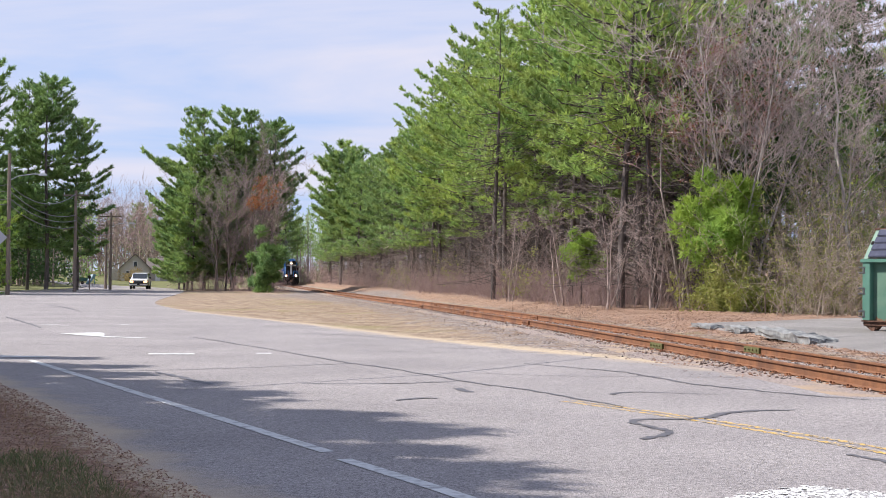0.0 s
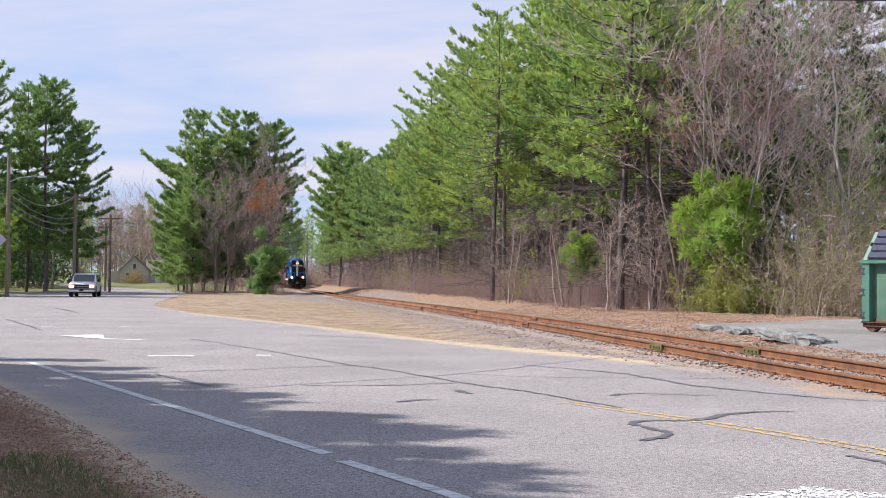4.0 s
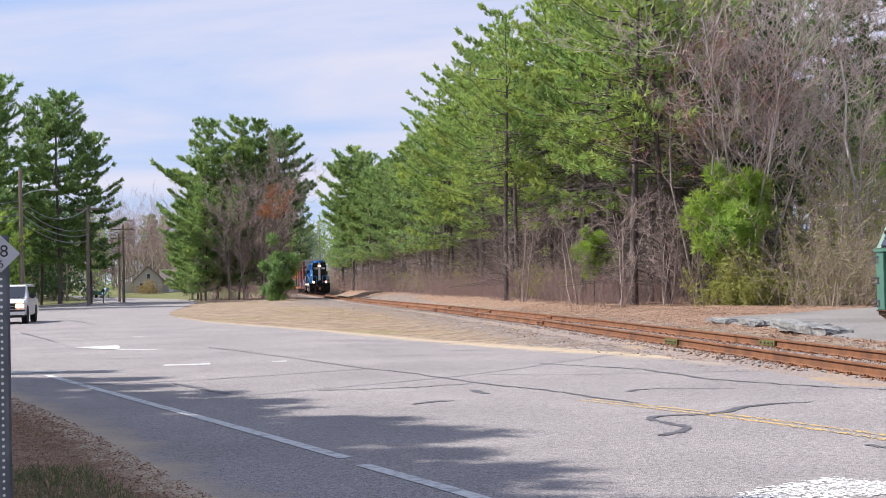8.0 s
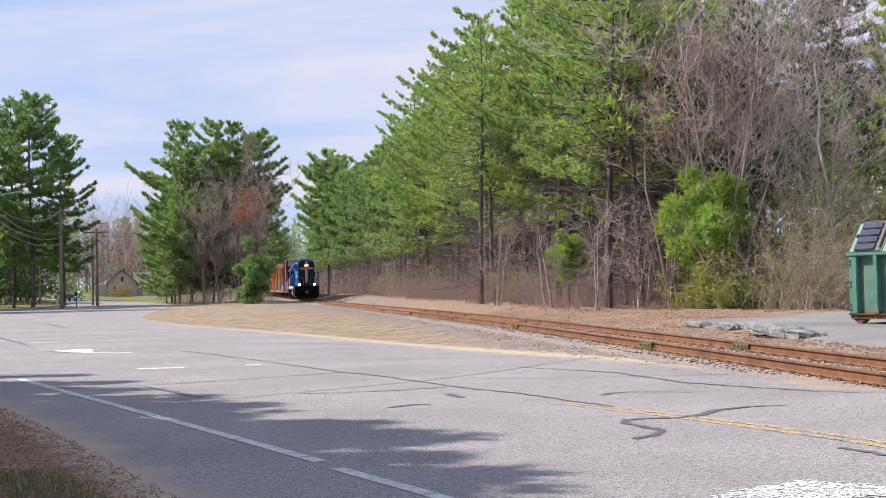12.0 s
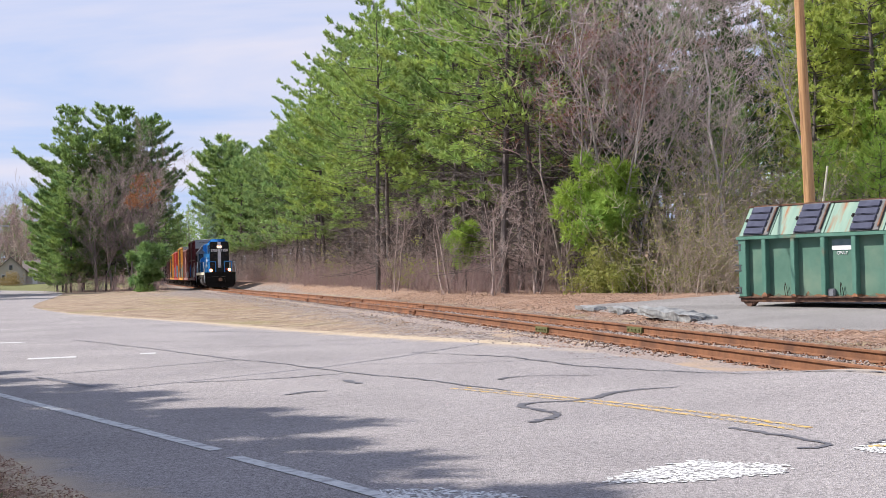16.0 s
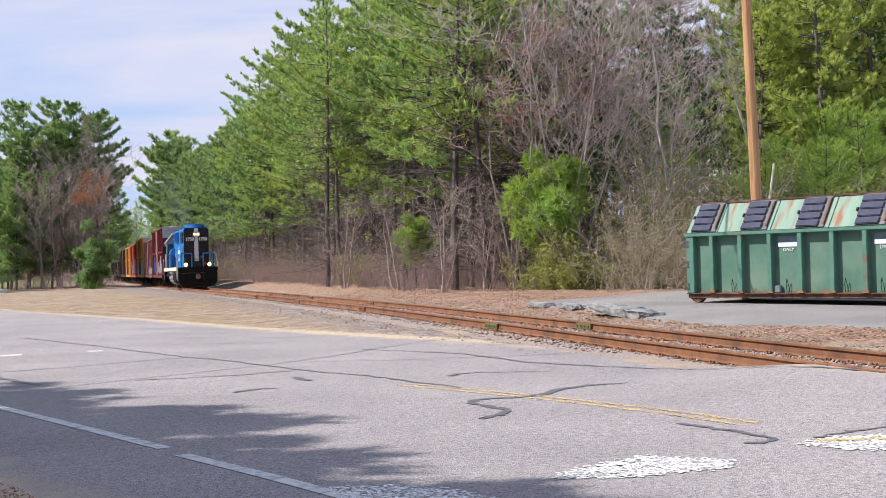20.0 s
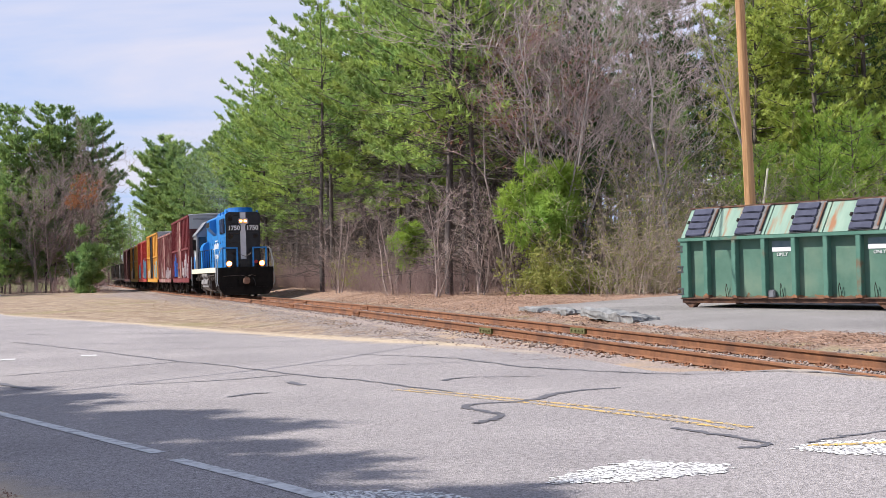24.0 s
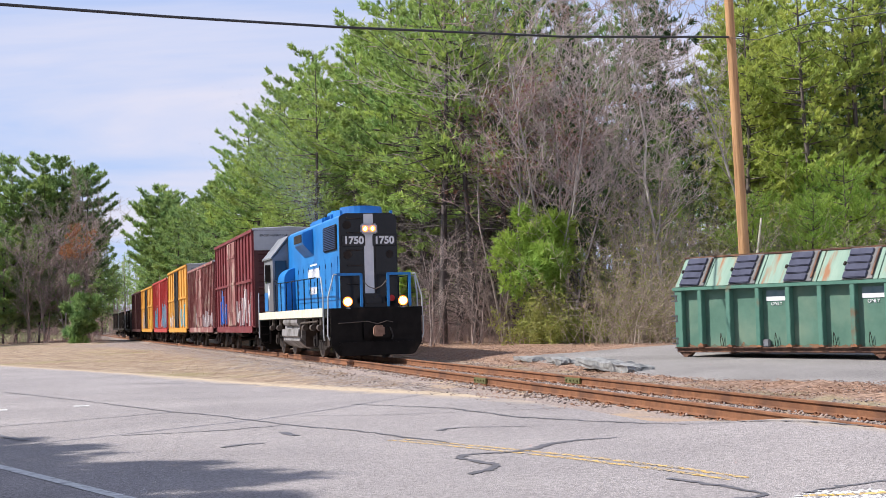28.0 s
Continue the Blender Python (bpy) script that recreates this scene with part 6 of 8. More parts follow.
    # roof: fans, dynamic brake hump, exhaust stack
    for yy in (y0 + 0.95, y0 + 2.35):
        bm = bmesh.new()
        rod((0, yy, top - 0.02), (0, yy, top + 0.26), 0.70, 0.66, seg=24, bm=bm)
        rod((0, yy, top + 0.255), (0, yy, top + 0.275), 0.56, seg=24, bm=bm)
        part("radiator_fan", bm, M_BLUE, loco)
    bm = bmesh.new()
    box(-0.62, 0.62, y0 + 3.9, y0 + 6.4, top - 0.02, top + 0.20, 0.06, bm)
    part("brake_hatch", bm, M_BLUE, loco)
    part("exhaust_stack", rod((0, y0 + 7.4, top), (0, y0 + 7.4, top + 0.25), 0.22, 0.2, seg=14), M_FRAME, loco)
    bm = bmesh.new()
    for q in (-0.16, 0, 0.16):
        rod((-0.35 + q * 0.4, y0 + 3.2, top + 0.18 + abs(q) * 0.3), (-0.35 + q * 0.4, y0 + 3.75, top + 0.18 + abs(q) * 0.3), 0.05, 0.11, seg=10, bm=bm)
    box(-0.42, -0.28, y0 + 3.3, y0 + 3.4, top, top + 0.18, 0.01, bm)
    part("air_horn", bm, M_BLUE, loco)
    for sx in (-1, 1):
        for yy in (y0 + 0.15, y0 + 1.6, y0 + 3.0):
            part("lifting_lug", box(sx * 0.8 - 0.04, sx * 0.8 + 0.04, yy, yy + 0.12, top - 0.05, top + 0.10, 0.01), M_BLUE, loco)
    # cab
    c0, c1 = y1, y1 + 2.1
    CW = 1.50
    bm = bmesh.new()
    prism([(-CW, deck), (-CW, 3.62), (-0.85, 4.36), (0.85, 4.36), (CW, 3.62), (CW, deck)], "y", c0, c1, 0.02, bm)
    cab = part("cab", bm, M_LOCOGREY, loco, "grey cab with sloped roof edges")
    bm = bmesh.new()
    prism([(-CW - 0.06, 3.58), (-0.87, 4.40), (0.87, 4.40), (CW + 0.06, 3.58), (CW + 0.06, 3.65), (0.9, 4.46), (-0.9, 4.46), (-CW - 0.06, 3.65)], "y", c0 - 0.08, c1 + 0.1, 0.01, bm)
    part("cab_roof", bm, M_LOCOGREY, cab)
    for sx in (-1, 1):
        a, b = sorted((sx * (CW + 0.002), sx * (CW + 0.03)))
        w = part("side_window", box(a, b, c0 + 0.55, c0 + 1.75, 2.72, 3.40, 0.02), M_GLASS, cab, "dark cab window")
        part("window_frame", box(min(sx * (CW + 0.01), sx * (CW + 0.05)), max(sx * (CW + 0.01), sx * (CW + 0.05)), c0 + 1.12, c0 + 1.18, 2.72, 3.40, 0.004), M_LOCOGREY, w)
        a, b = sorted((sx * 0.98, sx * 1.42))
        part("front_window", box(a, b, c0 - 0.03, c0 - 0.002, 2.78, 3.52, 0.06), M_GLASS, cab, "dark cab window")
        part("wind_deflector", box(min(sx * (CW + 0.03), sx * (CW + 0.22)), max(sx * (CW + 0.03), sx * (CW + 0.22)), c0 + 0.48, c0 + 0.51, 2.75, 3.38, 0.005), M_FRAME, cab)
        part("diamond_mark", prism([(c0 + 1.0, 2.05), (c0 + 1.22, 2.35), (c0 + 1.0, 2.65), (c0 + 0.78, 2.35)], "x", min(sx * (CW + 0.004), sx * (CW + 0.01)), max(sx * (CW + 0.004), sx * (CW + 0.01))), M_LETTER, cab)
        part("side_panel", box(min(sx * (CW + 0.003), sx * (CW + 0.02)), max(sx * (CW + 0.003), sx * (CW + 0.02)), c0 + 1.2, c0 + 2.0, deck + 0.05, deck + 0.75, 0.004), M_BLUE, cab)
    # short hood behind the cab
    bm = bmesh.new()
    prism([(-HW, deck), (-HW, 3.3), (-HW + 0.14, 3.42), (HW - 0.14, 3.42), (HW, 3.3), (HW, deck)], "y", c1, L - 0.75, 0.02, bm)
    part("short_hood", bm, M_BLUE, loco)
    # ditch lamps on the front deck
    for sx in (-0.865, 0.865):
        bm = bmesh.new()
        rod((sx, 0.08, 1.77), (sx, 0.28, 1.77), 0.15, 0.12, seg=14, bm=bm)
        box(sx - 0.04, sx + 0.04, 0.10, 0.22, 1.58, 1.70, 0.01, bm)
        dl = part("ditch_light", bm, M_LOCOBLACK, loco)
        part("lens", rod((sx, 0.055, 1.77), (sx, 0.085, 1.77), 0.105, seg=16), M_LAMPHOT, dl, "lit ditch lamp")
        # A wider glowing ring behind the lens, added as the lamp's halo.
        part("reflector", rod((sx, 0.065, 1.77), (sx, 0.095, 1.77), 0.15, seg=16), M_LAMP_HALO, dl)
        part("lamp_cap", rod((sx, 0.02, 1.50), (sx, 0.06, 1.50), 0.10, seg=12), M_RAILWHITE, dl)
    part("marker_light", rod((0.62, y0 - 0.35, 1.86), (0.62, y0 - 0.28, 1.86), 0.10, seg=12), M_REDLENS, loco, "red marker lamp")
    # end rails: blue stanchion frames with a chain between, pale corner grab rails
    for xa, xb in ((-1.18, -0.42), (0.42, 1.10)):
        bm = bmesh.new()
        for x in (xa, xb):
            box(x - 0.04, x + 0.04, 0.10, 0.16, deck, 2.62, 0.008, bm)
        box(xa - 0.03, xb + 0.03, 0.10, 0.16, 2.56, 2.64, 0.008, bm)
        part("end_rail", bm, M_BLUE, loco)
    part("chain", pipe([(-0.42, 0.12, 2.45), (-0.2, 0.12, 2.22), (0, 0.12, 2.14), (0.2, 0.12, 2.22), (0.42, 0.12, 2.45)], 0.014), M_WHEEL, loco)
    for sx in (-1, 1):
        part("corner_rail", pipe([(sx * 1.18, 0.12, 2.60), (sx * 1.28, 0.12, 2.60), (sx * 1.47, 0.10, 1.9), (sx * 1.50, 0.10, 0.75), (sx * 1.44, 0.10, 0.62)], 0.024), M_RAILWHITE, loco, "pale grab rail")
        part("corner_rail", pipe([(sx * 1.47, 0.75, 0.6), (sx * 1.50, 0.70, 0.75), (sx * 1.50, 0.75, 2.0), (sx * 1.50, 1.0, 2.55), (sx * 1.50, 1.7, 2.58)], 0.024), M_RAILWHITE, loco, "pale grab rail")
        part("corner_rail", pipe([(sx * 1.50, L - 0.3, 0.6), (sx * 1.50, L - 0.3, 2.4)], 0.024), M_RAILWHITE, loco, "pale grab rail")
        part("hand_rail", pipe([(sx * 1.46, 1.6, 2.58), (sx * 1.46, y1 - 1.0, 2.62), (sx * 1.46, y1 - 0.1, 2.75)], 0.018), M_LOCOBLACK, loco)
        n = 8
        for k in range(n):
            yy = 1.7 + k * (y1 - 2.0) / (n - 1)
            part("stanchion", rod((sx * 1.46, yy, 1.36), (sx * 1.46, yy, 2.60), 0.020, seg=6), M_LOCOBLACK, loco)
    # tanks and air reservoirs under the frame
    bm = bmesh.new()
    ta, tb = 5.35, 8.85
    prism([(-1.42, 1.05), (-1.46, 0.62), (-1.1, 0.28), (1.1, 0.28), (1.46, 0.62), (1.42, 1.05)], "y", ta, tb, 0.10, bm)
    part("fuel_tank", bm, M_TANK, loco, "grey fuel tank with dark ends")
    part("tank_end", box(-1.2, 1.2, ta - 0.015, ta + 0.01, 0.35, 1.0, 0.0), M_FRAME, loco)
    for sx in (-1, 1):
        part("air_reservoir", rod((sx * 1.28, ta + 0.2, 1.22), (sx * 1.28, tb - 0.4, 1.22), 0.18, seg=14), M_TANK, loco)
        bm = bmesh.new()
        pipe([(sx * 1.42, 2.0, 1.2), (sx * 1.42, 5.0, 1.15), (sx * 1.42, 5.1, 0.9)], 0.03, bm=bm)
        part("brake_pipe", bm, M_WHEEL, loco)
        for yy in (1.8, 3.0, 4.4, 9.6, 11.2):
            bm = bmesh.new()
            rod((sx * 1.32, yy, 1.3), (sx * 1.32, yy, 0.95), 0.09, seg=8, bm=bm)
            rod((sx * 1.40, yy - 0.12, 1.0), (sx * 1.40, yy + 0.12, 1.0), 0.10, seg=10, bm=bm)
            part("brake_cylinder", bm, M_WHEEL, loco)
    for yy in (3.2, L - 3.2):
        truck(loco, yy, 2.5, LOCO_WHEELS, 0.50, True)
    return loco


M_GRILLE = surf("dark_blue_louvre", (0.02, 0.05, 0.14), (0.035, 0.08, 0.20), 3, 0.5, bump=0)


def build_train():
    cars = [(locomotive(), LOCO_L)]
    # The maroon car's ends are darker than its sides, their shade put into colour.
    cars.append((boxcar(M_MAROON, M_DARKCAR, M_OLDMAROON, 13.0, 5.15, "maroon high boxcar with a pale end band and graffiti", ribs=6, roof_band=True, cross=True, graffiti=[(M_GRAF_PALE, 0.4, 3.2, 1.6), (M_GRAF_PALE, 3.4, 6.0, 1.2), (M_GRAF_YEL, 6.2, 8.3, 0.8), (M_GRAF_BLUE, 8.5, 11.0, 1.7)], seed=3), 13.0))
    cars.append((boxcar(M_OLDMAROON, M_MAROON, M_OLDMAROON, 13.0, 4.55, "faded maroon boxcar with worn pale ribs", ribs=8, graffiti=[(M_GRAF_PALE, 0.5, 9, 0.9)], seed=4), 13.0))
    cars.append((boxcar(M_YELLOWCAR, M_OLDMAROON, M_BLACK, 13.6, 5.05, "ochre high boxcar with a dark sliding door", ribs=4, roof_band=True, cross=True, graffiti=[(M_GRAF_CYAN, 1.5, 5, 1.5), (M_GRAF_PALE, 9.5, 12.5, 1.1)], seed=5), 13.6))
    cars.append((boxcar(M_RED, M_MAROON, M_RED, 13.6, 4.8, "red boxcar with cyan graffiti", ribs=6, graffiti=[(M_GRAF_CYAN, 1.0, 4.5, 1.9), (M_GRAF_CYAN, 8.6, 12.0, 1.7), (M_GRAF_PALE, 5.0, 8.0, 1.1)], seed=6), 13.6))
    cars.append((boxcar(M_YELLOWCAR, M_DARKCAR, M_BLACK, 14.2, 4.7, "ochre boxcar with a dark sliding door", ribs=4, cross=True, graffiti=[(M_GRAF_YEL, 1.0, 4.0, 1.2), (M_GRAF_PALE, 9.5, 13.0, 1.4)], seed=7), 14.2))
    cars.append((boxcar(M_DARKCAR, M_DARKCAR, M_DARKCAR, 14.2, 4.7, "dark brown boxcar in the train", ribs=7, seed=8), 14.2))
    for k in range(3):
        cars.append((flatcar(15.0, 20 + k), 15.0))
    return cars


TRAIN = build_train()


def exhaust_smoke():
    """Thin bluish smoke over and behind the stack: a loose cloud of specks that travels with the locomotive."""
    g = np.random.default_rng(55)
    n = 9000
    u = g.random(n) ** 0.85
    c = np.stack([-0.9 * u + g.normal(0, 0.25 + 0.8 * u), 8.6 + 9.0 * u + g.normal(0, 0.3 + 1.6 * u), 4.9 + 4.6 * u + g.normal(0, 0.2 + 0.9 * u)], -1)
    c = c[c[:, 2] > 4.85]
    v, f = tufts(c, np.zeros_like(c), 0.026, 1, g, 1.0, 0.4)
    return tagged(new("exhaust_smoke", fast_mesh("exhaust_smoke", v, f, M_SMOKE)), "thin bluish exhaust smoke over the locomotive", "smoke", kind="stuff")


M_SMOKE = leafy("exhaust_soot", (0.20, 0.25, 0.29), (0.27, 0.32, 0.36), (0.24, 0.28, 0.32), 0.5)
SMOKE = exhaust_smoke()


# ---- the dumpster on the lot ----
def dumpster():
    d = thing("dumpster", "large green steel dumpster with rusty base and dark sloping lids", "dumpster", pose(10.76, 33.78, float(lie(12, 32)) + 0.012, 0, 0, -56.6))
    L, DEP = 6.60, 2.25
    base, eave, top, back = 0.25, 1.76, 2.60, 0.50
    bm = bmesh.new()
    box(0.06, L - 0.06, 0.05, DEP - 0.05, base, eave, 0.01, bm)
    prism([(0.05, eave), (back, top - 0.02), (DEP - 0.05, top - 0.02), (DEP - 0.05, eave)], "x", 0.06, L - 0.06, 0.01, bm)
    part("body", bm, M_DUMP, d)
    # rust that has crept up the panels from the floor, and streaks under the eave
    rng = random.Random(8)
    ribs = (0.82, 1.71, 2.60, 3.48, 4.37, 5.25, 6.14)
    for a, b in zip((0.2,) + ribs, ribs + (L - 0.1,)):
        n = 9
        pts = [(a + 0.07, base + 0.02)] + [(a + 0.07 + (b - a - 0.14) * k / n, base + 0.03 + abs(rng.gauss(0, 0.04))) for k in range(n + 1)] + [(b - 0.07, base + 0.02)]
        part("rust_stain", prism(pts, "y", 0.044, 0.0485), M_RUSTSTAIN, d, "rust creeping up the panel")
    # base rails, cross members and rollers
    for y in (-0.04, DEP - 0.12):
        bm = bmesh.new()
        box(-0.02, L, y, y + 0.12, 0.13, base, 0.012, bm)
        box(-0.04, L, y - 0.05, y + 0.13, base - 0.015, base + 0.02, 0.006, bm)
        part("base_rail", bm, M_DARKRUST, d, "rusty base rail")
    for x in np.linspace(0.5, L - 0.5, 8):
        part("cross_member", box(x - 0.05, x + 0.05, 0.12, DEP - 0.12, 0.14, base - 0.01, 0.006), M_DARKRUST, d)
    for x in (0.24, 5.86):
        for y in (0.02, DEP - 0.22):
            bm = bmesh.new()
            prism([(x - 0.24, 0.15), (x + 0.24, 0.15), (x + 0.12, 0.05), (x - 0.12, 0.05)], "y", y - 0.02, y + 0.12, 0.01, bm)
            r = part("roller_bracket", bm, M_DARKRUST, d)
            part("roller", rod((x, y - 0.03, 0.10), (x, y + 0.15, 0.10), 0.10, seg=16), M_DARKRUST, r, "rusty steel roller")
    # upright ribs, deep channels
    part("corner_post", box(0.0, 0.24, -0.10, 0.052, base + 0.02, eave - 0.02, 0.012), M_DUMP_RIB, d)
    for x in ribs + (L - 0.07,):
        w = 0.065
        part("rib", box(x - w, x + w, -0.12, 0.052, base + 0.02, eave - 0.02, 0.012), M_DUMP_RIB, d)
        lump = rng.uniform(0.06, 0.16)
        part("rib_foot", prism([(x - w - 0.02, base + 0.02), (x + w + 0.02, base + 0.02), (x + w + 0.012, base + lump * 0.6), (x + 0.01, base + lump), (x - w - 0.015, base + lump * 0.5)], "y", -0.127, 0.047), M_RUST, d, "rust at the rib's foot")
    # eave beam and roof sheets between
    bm = bmesh.new()
    box(-0.05, L + 0.02, -0.13, 0.06, eave - 0.03, eave + 0.06, 0.012, bm)
    part("eave_beam", bm, M_DUMP_RIB, d)
    edges = [0.0, 1.0, 1.86, 2.62, 3.52, 4.28, 5.16, 5.9, L]
    slope = math.degrees(math.atan2(top - eave - 0.06, back + 0.02))
    run = math.hypot(top - eave - 0.06, back + 0.02)
    for a, b in zip(edges, edges[1:]):
        part("roof_sheet", box(a + 0.012, b - 0.012, 0, run, 0.0, 0.02, 0.003), M_DUMP_ROOF, d, m=pose(0, -0.05, eave + 0.06, slope, 0, 0))
    part("ridge_rail", box(-0.03, L, back - 0.10, back + 0.02, top - 0.03, top + 0.02, 0.012), M_DARKRUST, d)
    # lids of dark slats in their frames
    for x in (0.17, 1.74, 3.37, 4.99):
        w = 0.62
        f = part("lid_frame", box(x - 0.02, x + w + 0.16, 0.0, run - 0.03, 0.022, 0.05, 0.008), M_LIDFRAME, d, m=pose(0, -0.05, eave + 0.06, slope, 0, 0))
        for k in range(4):
            q0 = 0.02 + k * (run - 0.08) / 4
            part("lid_slat", box(x, x + w, q0, q0 + (run - 0.08) / 4 - 0.025, 0.052, 0.095, 0.016), M_LID, f, "dark plastic lid slat")
        part("lid_handle", box(x - 0.10, x - 0.03, run * 0.45, run * 0.55, 0.03, 0.07, 0.01), M_FRAME, f)
        part("hinge_strap", box(x + w + 0.10, x + w + 0.15, run * 0.1, run * 0.9, 0.052, 0.075, 0.006), M_DARKRUST, f)
    # hinge claws at the near corner post
    for z in (0.43, 1.01, 1.54):
        bm = bmesh.new()
        box(-0.12, 0.10, -0.11, -0.02, z - 0.09, z - 0.05, 0.008, bm)
        box(-0.12, 0.10, -0.11, -0.02, z + 0.05, z + 0.09, 0.008, bm)
        box(0.02, 0.08, -0.11, -0.02, z - 0.09, z + 0.09, 0.008, bm)
        part("hinge", bm, M_LIDFRAME, d)
    # notices: a white strip with the one word that can be read
    for x in (3.085, 5.735):
        n = part("notice", box(x - 0.315, x + 0.315, 0.035, 0.045, 1.40, 1.51, 0.002), M_SIGN, d, "white notice strip")
        part("notice", box(x - 0.315, x + 0.315, 0.037, 0.046, 1.515, 1.66, 0.002), M_BLUEGREY, d, "blue-grey faded strip")
        lettering("lettering", "ONLY", 0.12, M_LETTER, pose(x - 0.02, 0.040, 1.325, 90, 0, 0), n)
    # tie hooks and the lock box
    for x in (1.40, 3.04, 4.67, 5.62):
        bm = pipe([(x - 0.04, 0.02, 0.29), (x - 0.03, -0.02, 0.48), (x + 0.0, -0.03, 0.62), (x + 0.03, -0.02, 0.48), (x + 0.04, 0.02, 0.29)], 0.008)
        part("tie_hook", bm, M_FRAME, d)
    part("lock_box", box(2.66, 2.86, -0.06, 0.05, 0.27, 0.46, 0.02), M_LOCOGREY, d)


M_DARKRUST = surf("dark_rust", (0.055, 0.030, 0.024), (0.14, 0.075, 0.05), 6, 0.9, bump=0.4, c3=(0.20, 0.10, 0.06), scale3=2)
M_RUSTSTAIN = surf("rust_stain", (0.13, 0.10, 0.065), (0.24, 0.12, 0.06), 5, 0.85, bump=0.2, c3=(0.09, 0.15, 0.11), scale3=3, cut3=(0.5, 0.62))
M_BLUEGREY = surf("faded_blue_strip", (0.10, 0.17, 0.20), (0.16, 0.23, 0.26), 5, 0.6, bump=0.05)
M_LIDFRAME = surf("dark_lid_frame", (0.05, 0.05, 0.055), (0.10, 0.10, 0.105), 4, 0.6, bump=0.05, c3=(0.2, 0.13, 0.09), scale3=2, cut3=(0.6, 0.7))
dumpster()


# ---- granite blocks beside the lot ----
def granite_block(length, width, height, x, y, turn, seed, label):
    rng = np.random.default_rng(seed)
    bm = bmesh.new()
    bmesh.ops.create_cube(bm, size=1)
    bmesh.ops.subdivide_edges(bm, edges=bm.edges[:], cuts=9, use_grid_fill=True)
    for v in bm.verts:
        p = Vector((v.co.x * width, v.co.y * length, v.co.z * height))
        n = noise.noise_vector(p * 3.1 + Vector((seed, 0, 0))) * 0.06 + noise.noise_vector(p * 11 + Vector((0, seed, 0))) * 0.035
        if v.co.y < -0.33:
            n.y += abs(n.x) * 1.6 + 0.10 * abs(v.co.z)
        v.co = p + n
    z = float(lie(x, y))
    tagged(part("granite_block", bm, M_GRANITE, None, m=pose(x, y, z + height * 0.42, 3, 2, turn)), label, "stone block", group="granite blocks by the track")


granite_block(2.7, 0.70, 0.20, 8.15, 30.6, T_YAW + 4, 1, "split grey granite block lying beside the track")
granite_block(1.3, 0.5, 0.15, 7.72, 34.2, T_YAW - 4, 2, "pale granite block lying in gravel")
granite_block(1.2, 0.45, 0.10, 7.35, 36.6, T_YAW + 8, 3, "low granite block sunk in gravel")


# ---- poles and wires ----
def cable(name, label, pts, r, mat):
    cu = bpy.data.curves.new(name, "CURVE")
    cu.dimensions = "3D"
    cu.bevel_depth, cu.bevel_resolution = r, 1
    sp = cu.splines.new("POLY")
    sp.points.add(len(pts) - 1)
    for p, q in zip(sp.points, pts):
        p.co = (*q, 1)
    tmp = bpy.data.objects.new(name, cu)
    scene.collection.objects.link(tmp)
    me = bpy.data.meshes.new_from_object(tmp.evaluated_get(bpy.context.evaluated_depsgraph_get()))
    bpy.data.objects.remove(tmp)
    me.materials.clear(); me.materials.append(mat)
    return tagged(new(name, me), label, "cable")


def sag(a, b, drop, n=14):
    a, b = Vector(a), Vector(b)
    return [a.lerp(b, k / n) - Vector((0, 0, drop * 4 * (k / n) * (1 - k / n))) for k in range(n + 1)]


def wood_pole(x, y, H, r, mat, label, lean=(0, 0), arm=None, lamp=None, hardware=True):
    z = float(lie(x, y)) - 0.1
    p = thing("utility_pole", label, "utility pole", pose(x, y, z, lean[0], lean[1], 0), group="utility poles")
    bm = rod((0, 0, -0.3), (0, 0, H), r, r * 0.72, seg=14)
    part("pole", bm, mat, p)
    if arm:
        bm = box(-arm, arm, -0.06, 0.06, H - 0.5, H - 0.36, 0.01)
        a = part("crossarm", bm, M_OLDPOLE, p)
        for q in (-arm + 0.1, 0, arm - 0.1):
            part("insulator", rod((q, 0, H - 0.36), (q, 0, H - 0.16), 0.05, 0.035, seg=8), M_GALV, a)
    if lamp:
        dx, h = lamp
        arm_bm = pipe([(0, 0, h - 0.5), (dx * 0.3, 0, h - 0.15), (dx * 0.75, 0, h), (dx, 0, h)], 0.035)
        l = part("lamp_arm", arm_bm, M_GALV, p)
        bm = box(dx - 0.1, dx + 0.62, -0.14, 0.14, h - 0.12, h + 0.06, 0.05, taper=0.25)
        part("lamp_head", bm, M_GALV, l)
    return p


wood_pole(13.78, 36.62, 10.9, 0.17, M_POLE, "new tan wooden utility pole behind the dumpster", lean=(0.3, -1.4))
wood_pole(-16.0, 13.0, 8.2, 0.16, M_OLDPOLE, "weathered utility pole on the near verge")
cable("overhead_cable", "thick black cable strung across the road", [(-16.0, 13.0, 7.3), (-6.42, 22.31, 7.28), (-4.74, 25.09, 7.57), (-1.88, 28.21, 8.06), (1.87, 31.22, 8.51), (8.08, 34.4, 8.96), (13.45, 36.5, 9.40)], 0.032, M_WIRE)
cable("overhead_cable", "thin black drop wire from the pole", [(13.5, 36.5, 9.38), (13.81, 35.15, 9.03), (13.77, 32.13, 8.77), (13.56, 27.15, 7.94), (13.09, 20, 6.6)], 0.012, M_WIRE)
wood_pole(17.4, 46.5, 4.6, 0.05, M_PALEPOLE, "thin pale leaning pole in the thicket", lean=(0, 9))
p1 = wood_pole(-33.0, 101.0, 10.9, 0.17, M_OLDPOLE, "weathered utility pole with a street lamp arm", lamp=(2.3, 9.3))
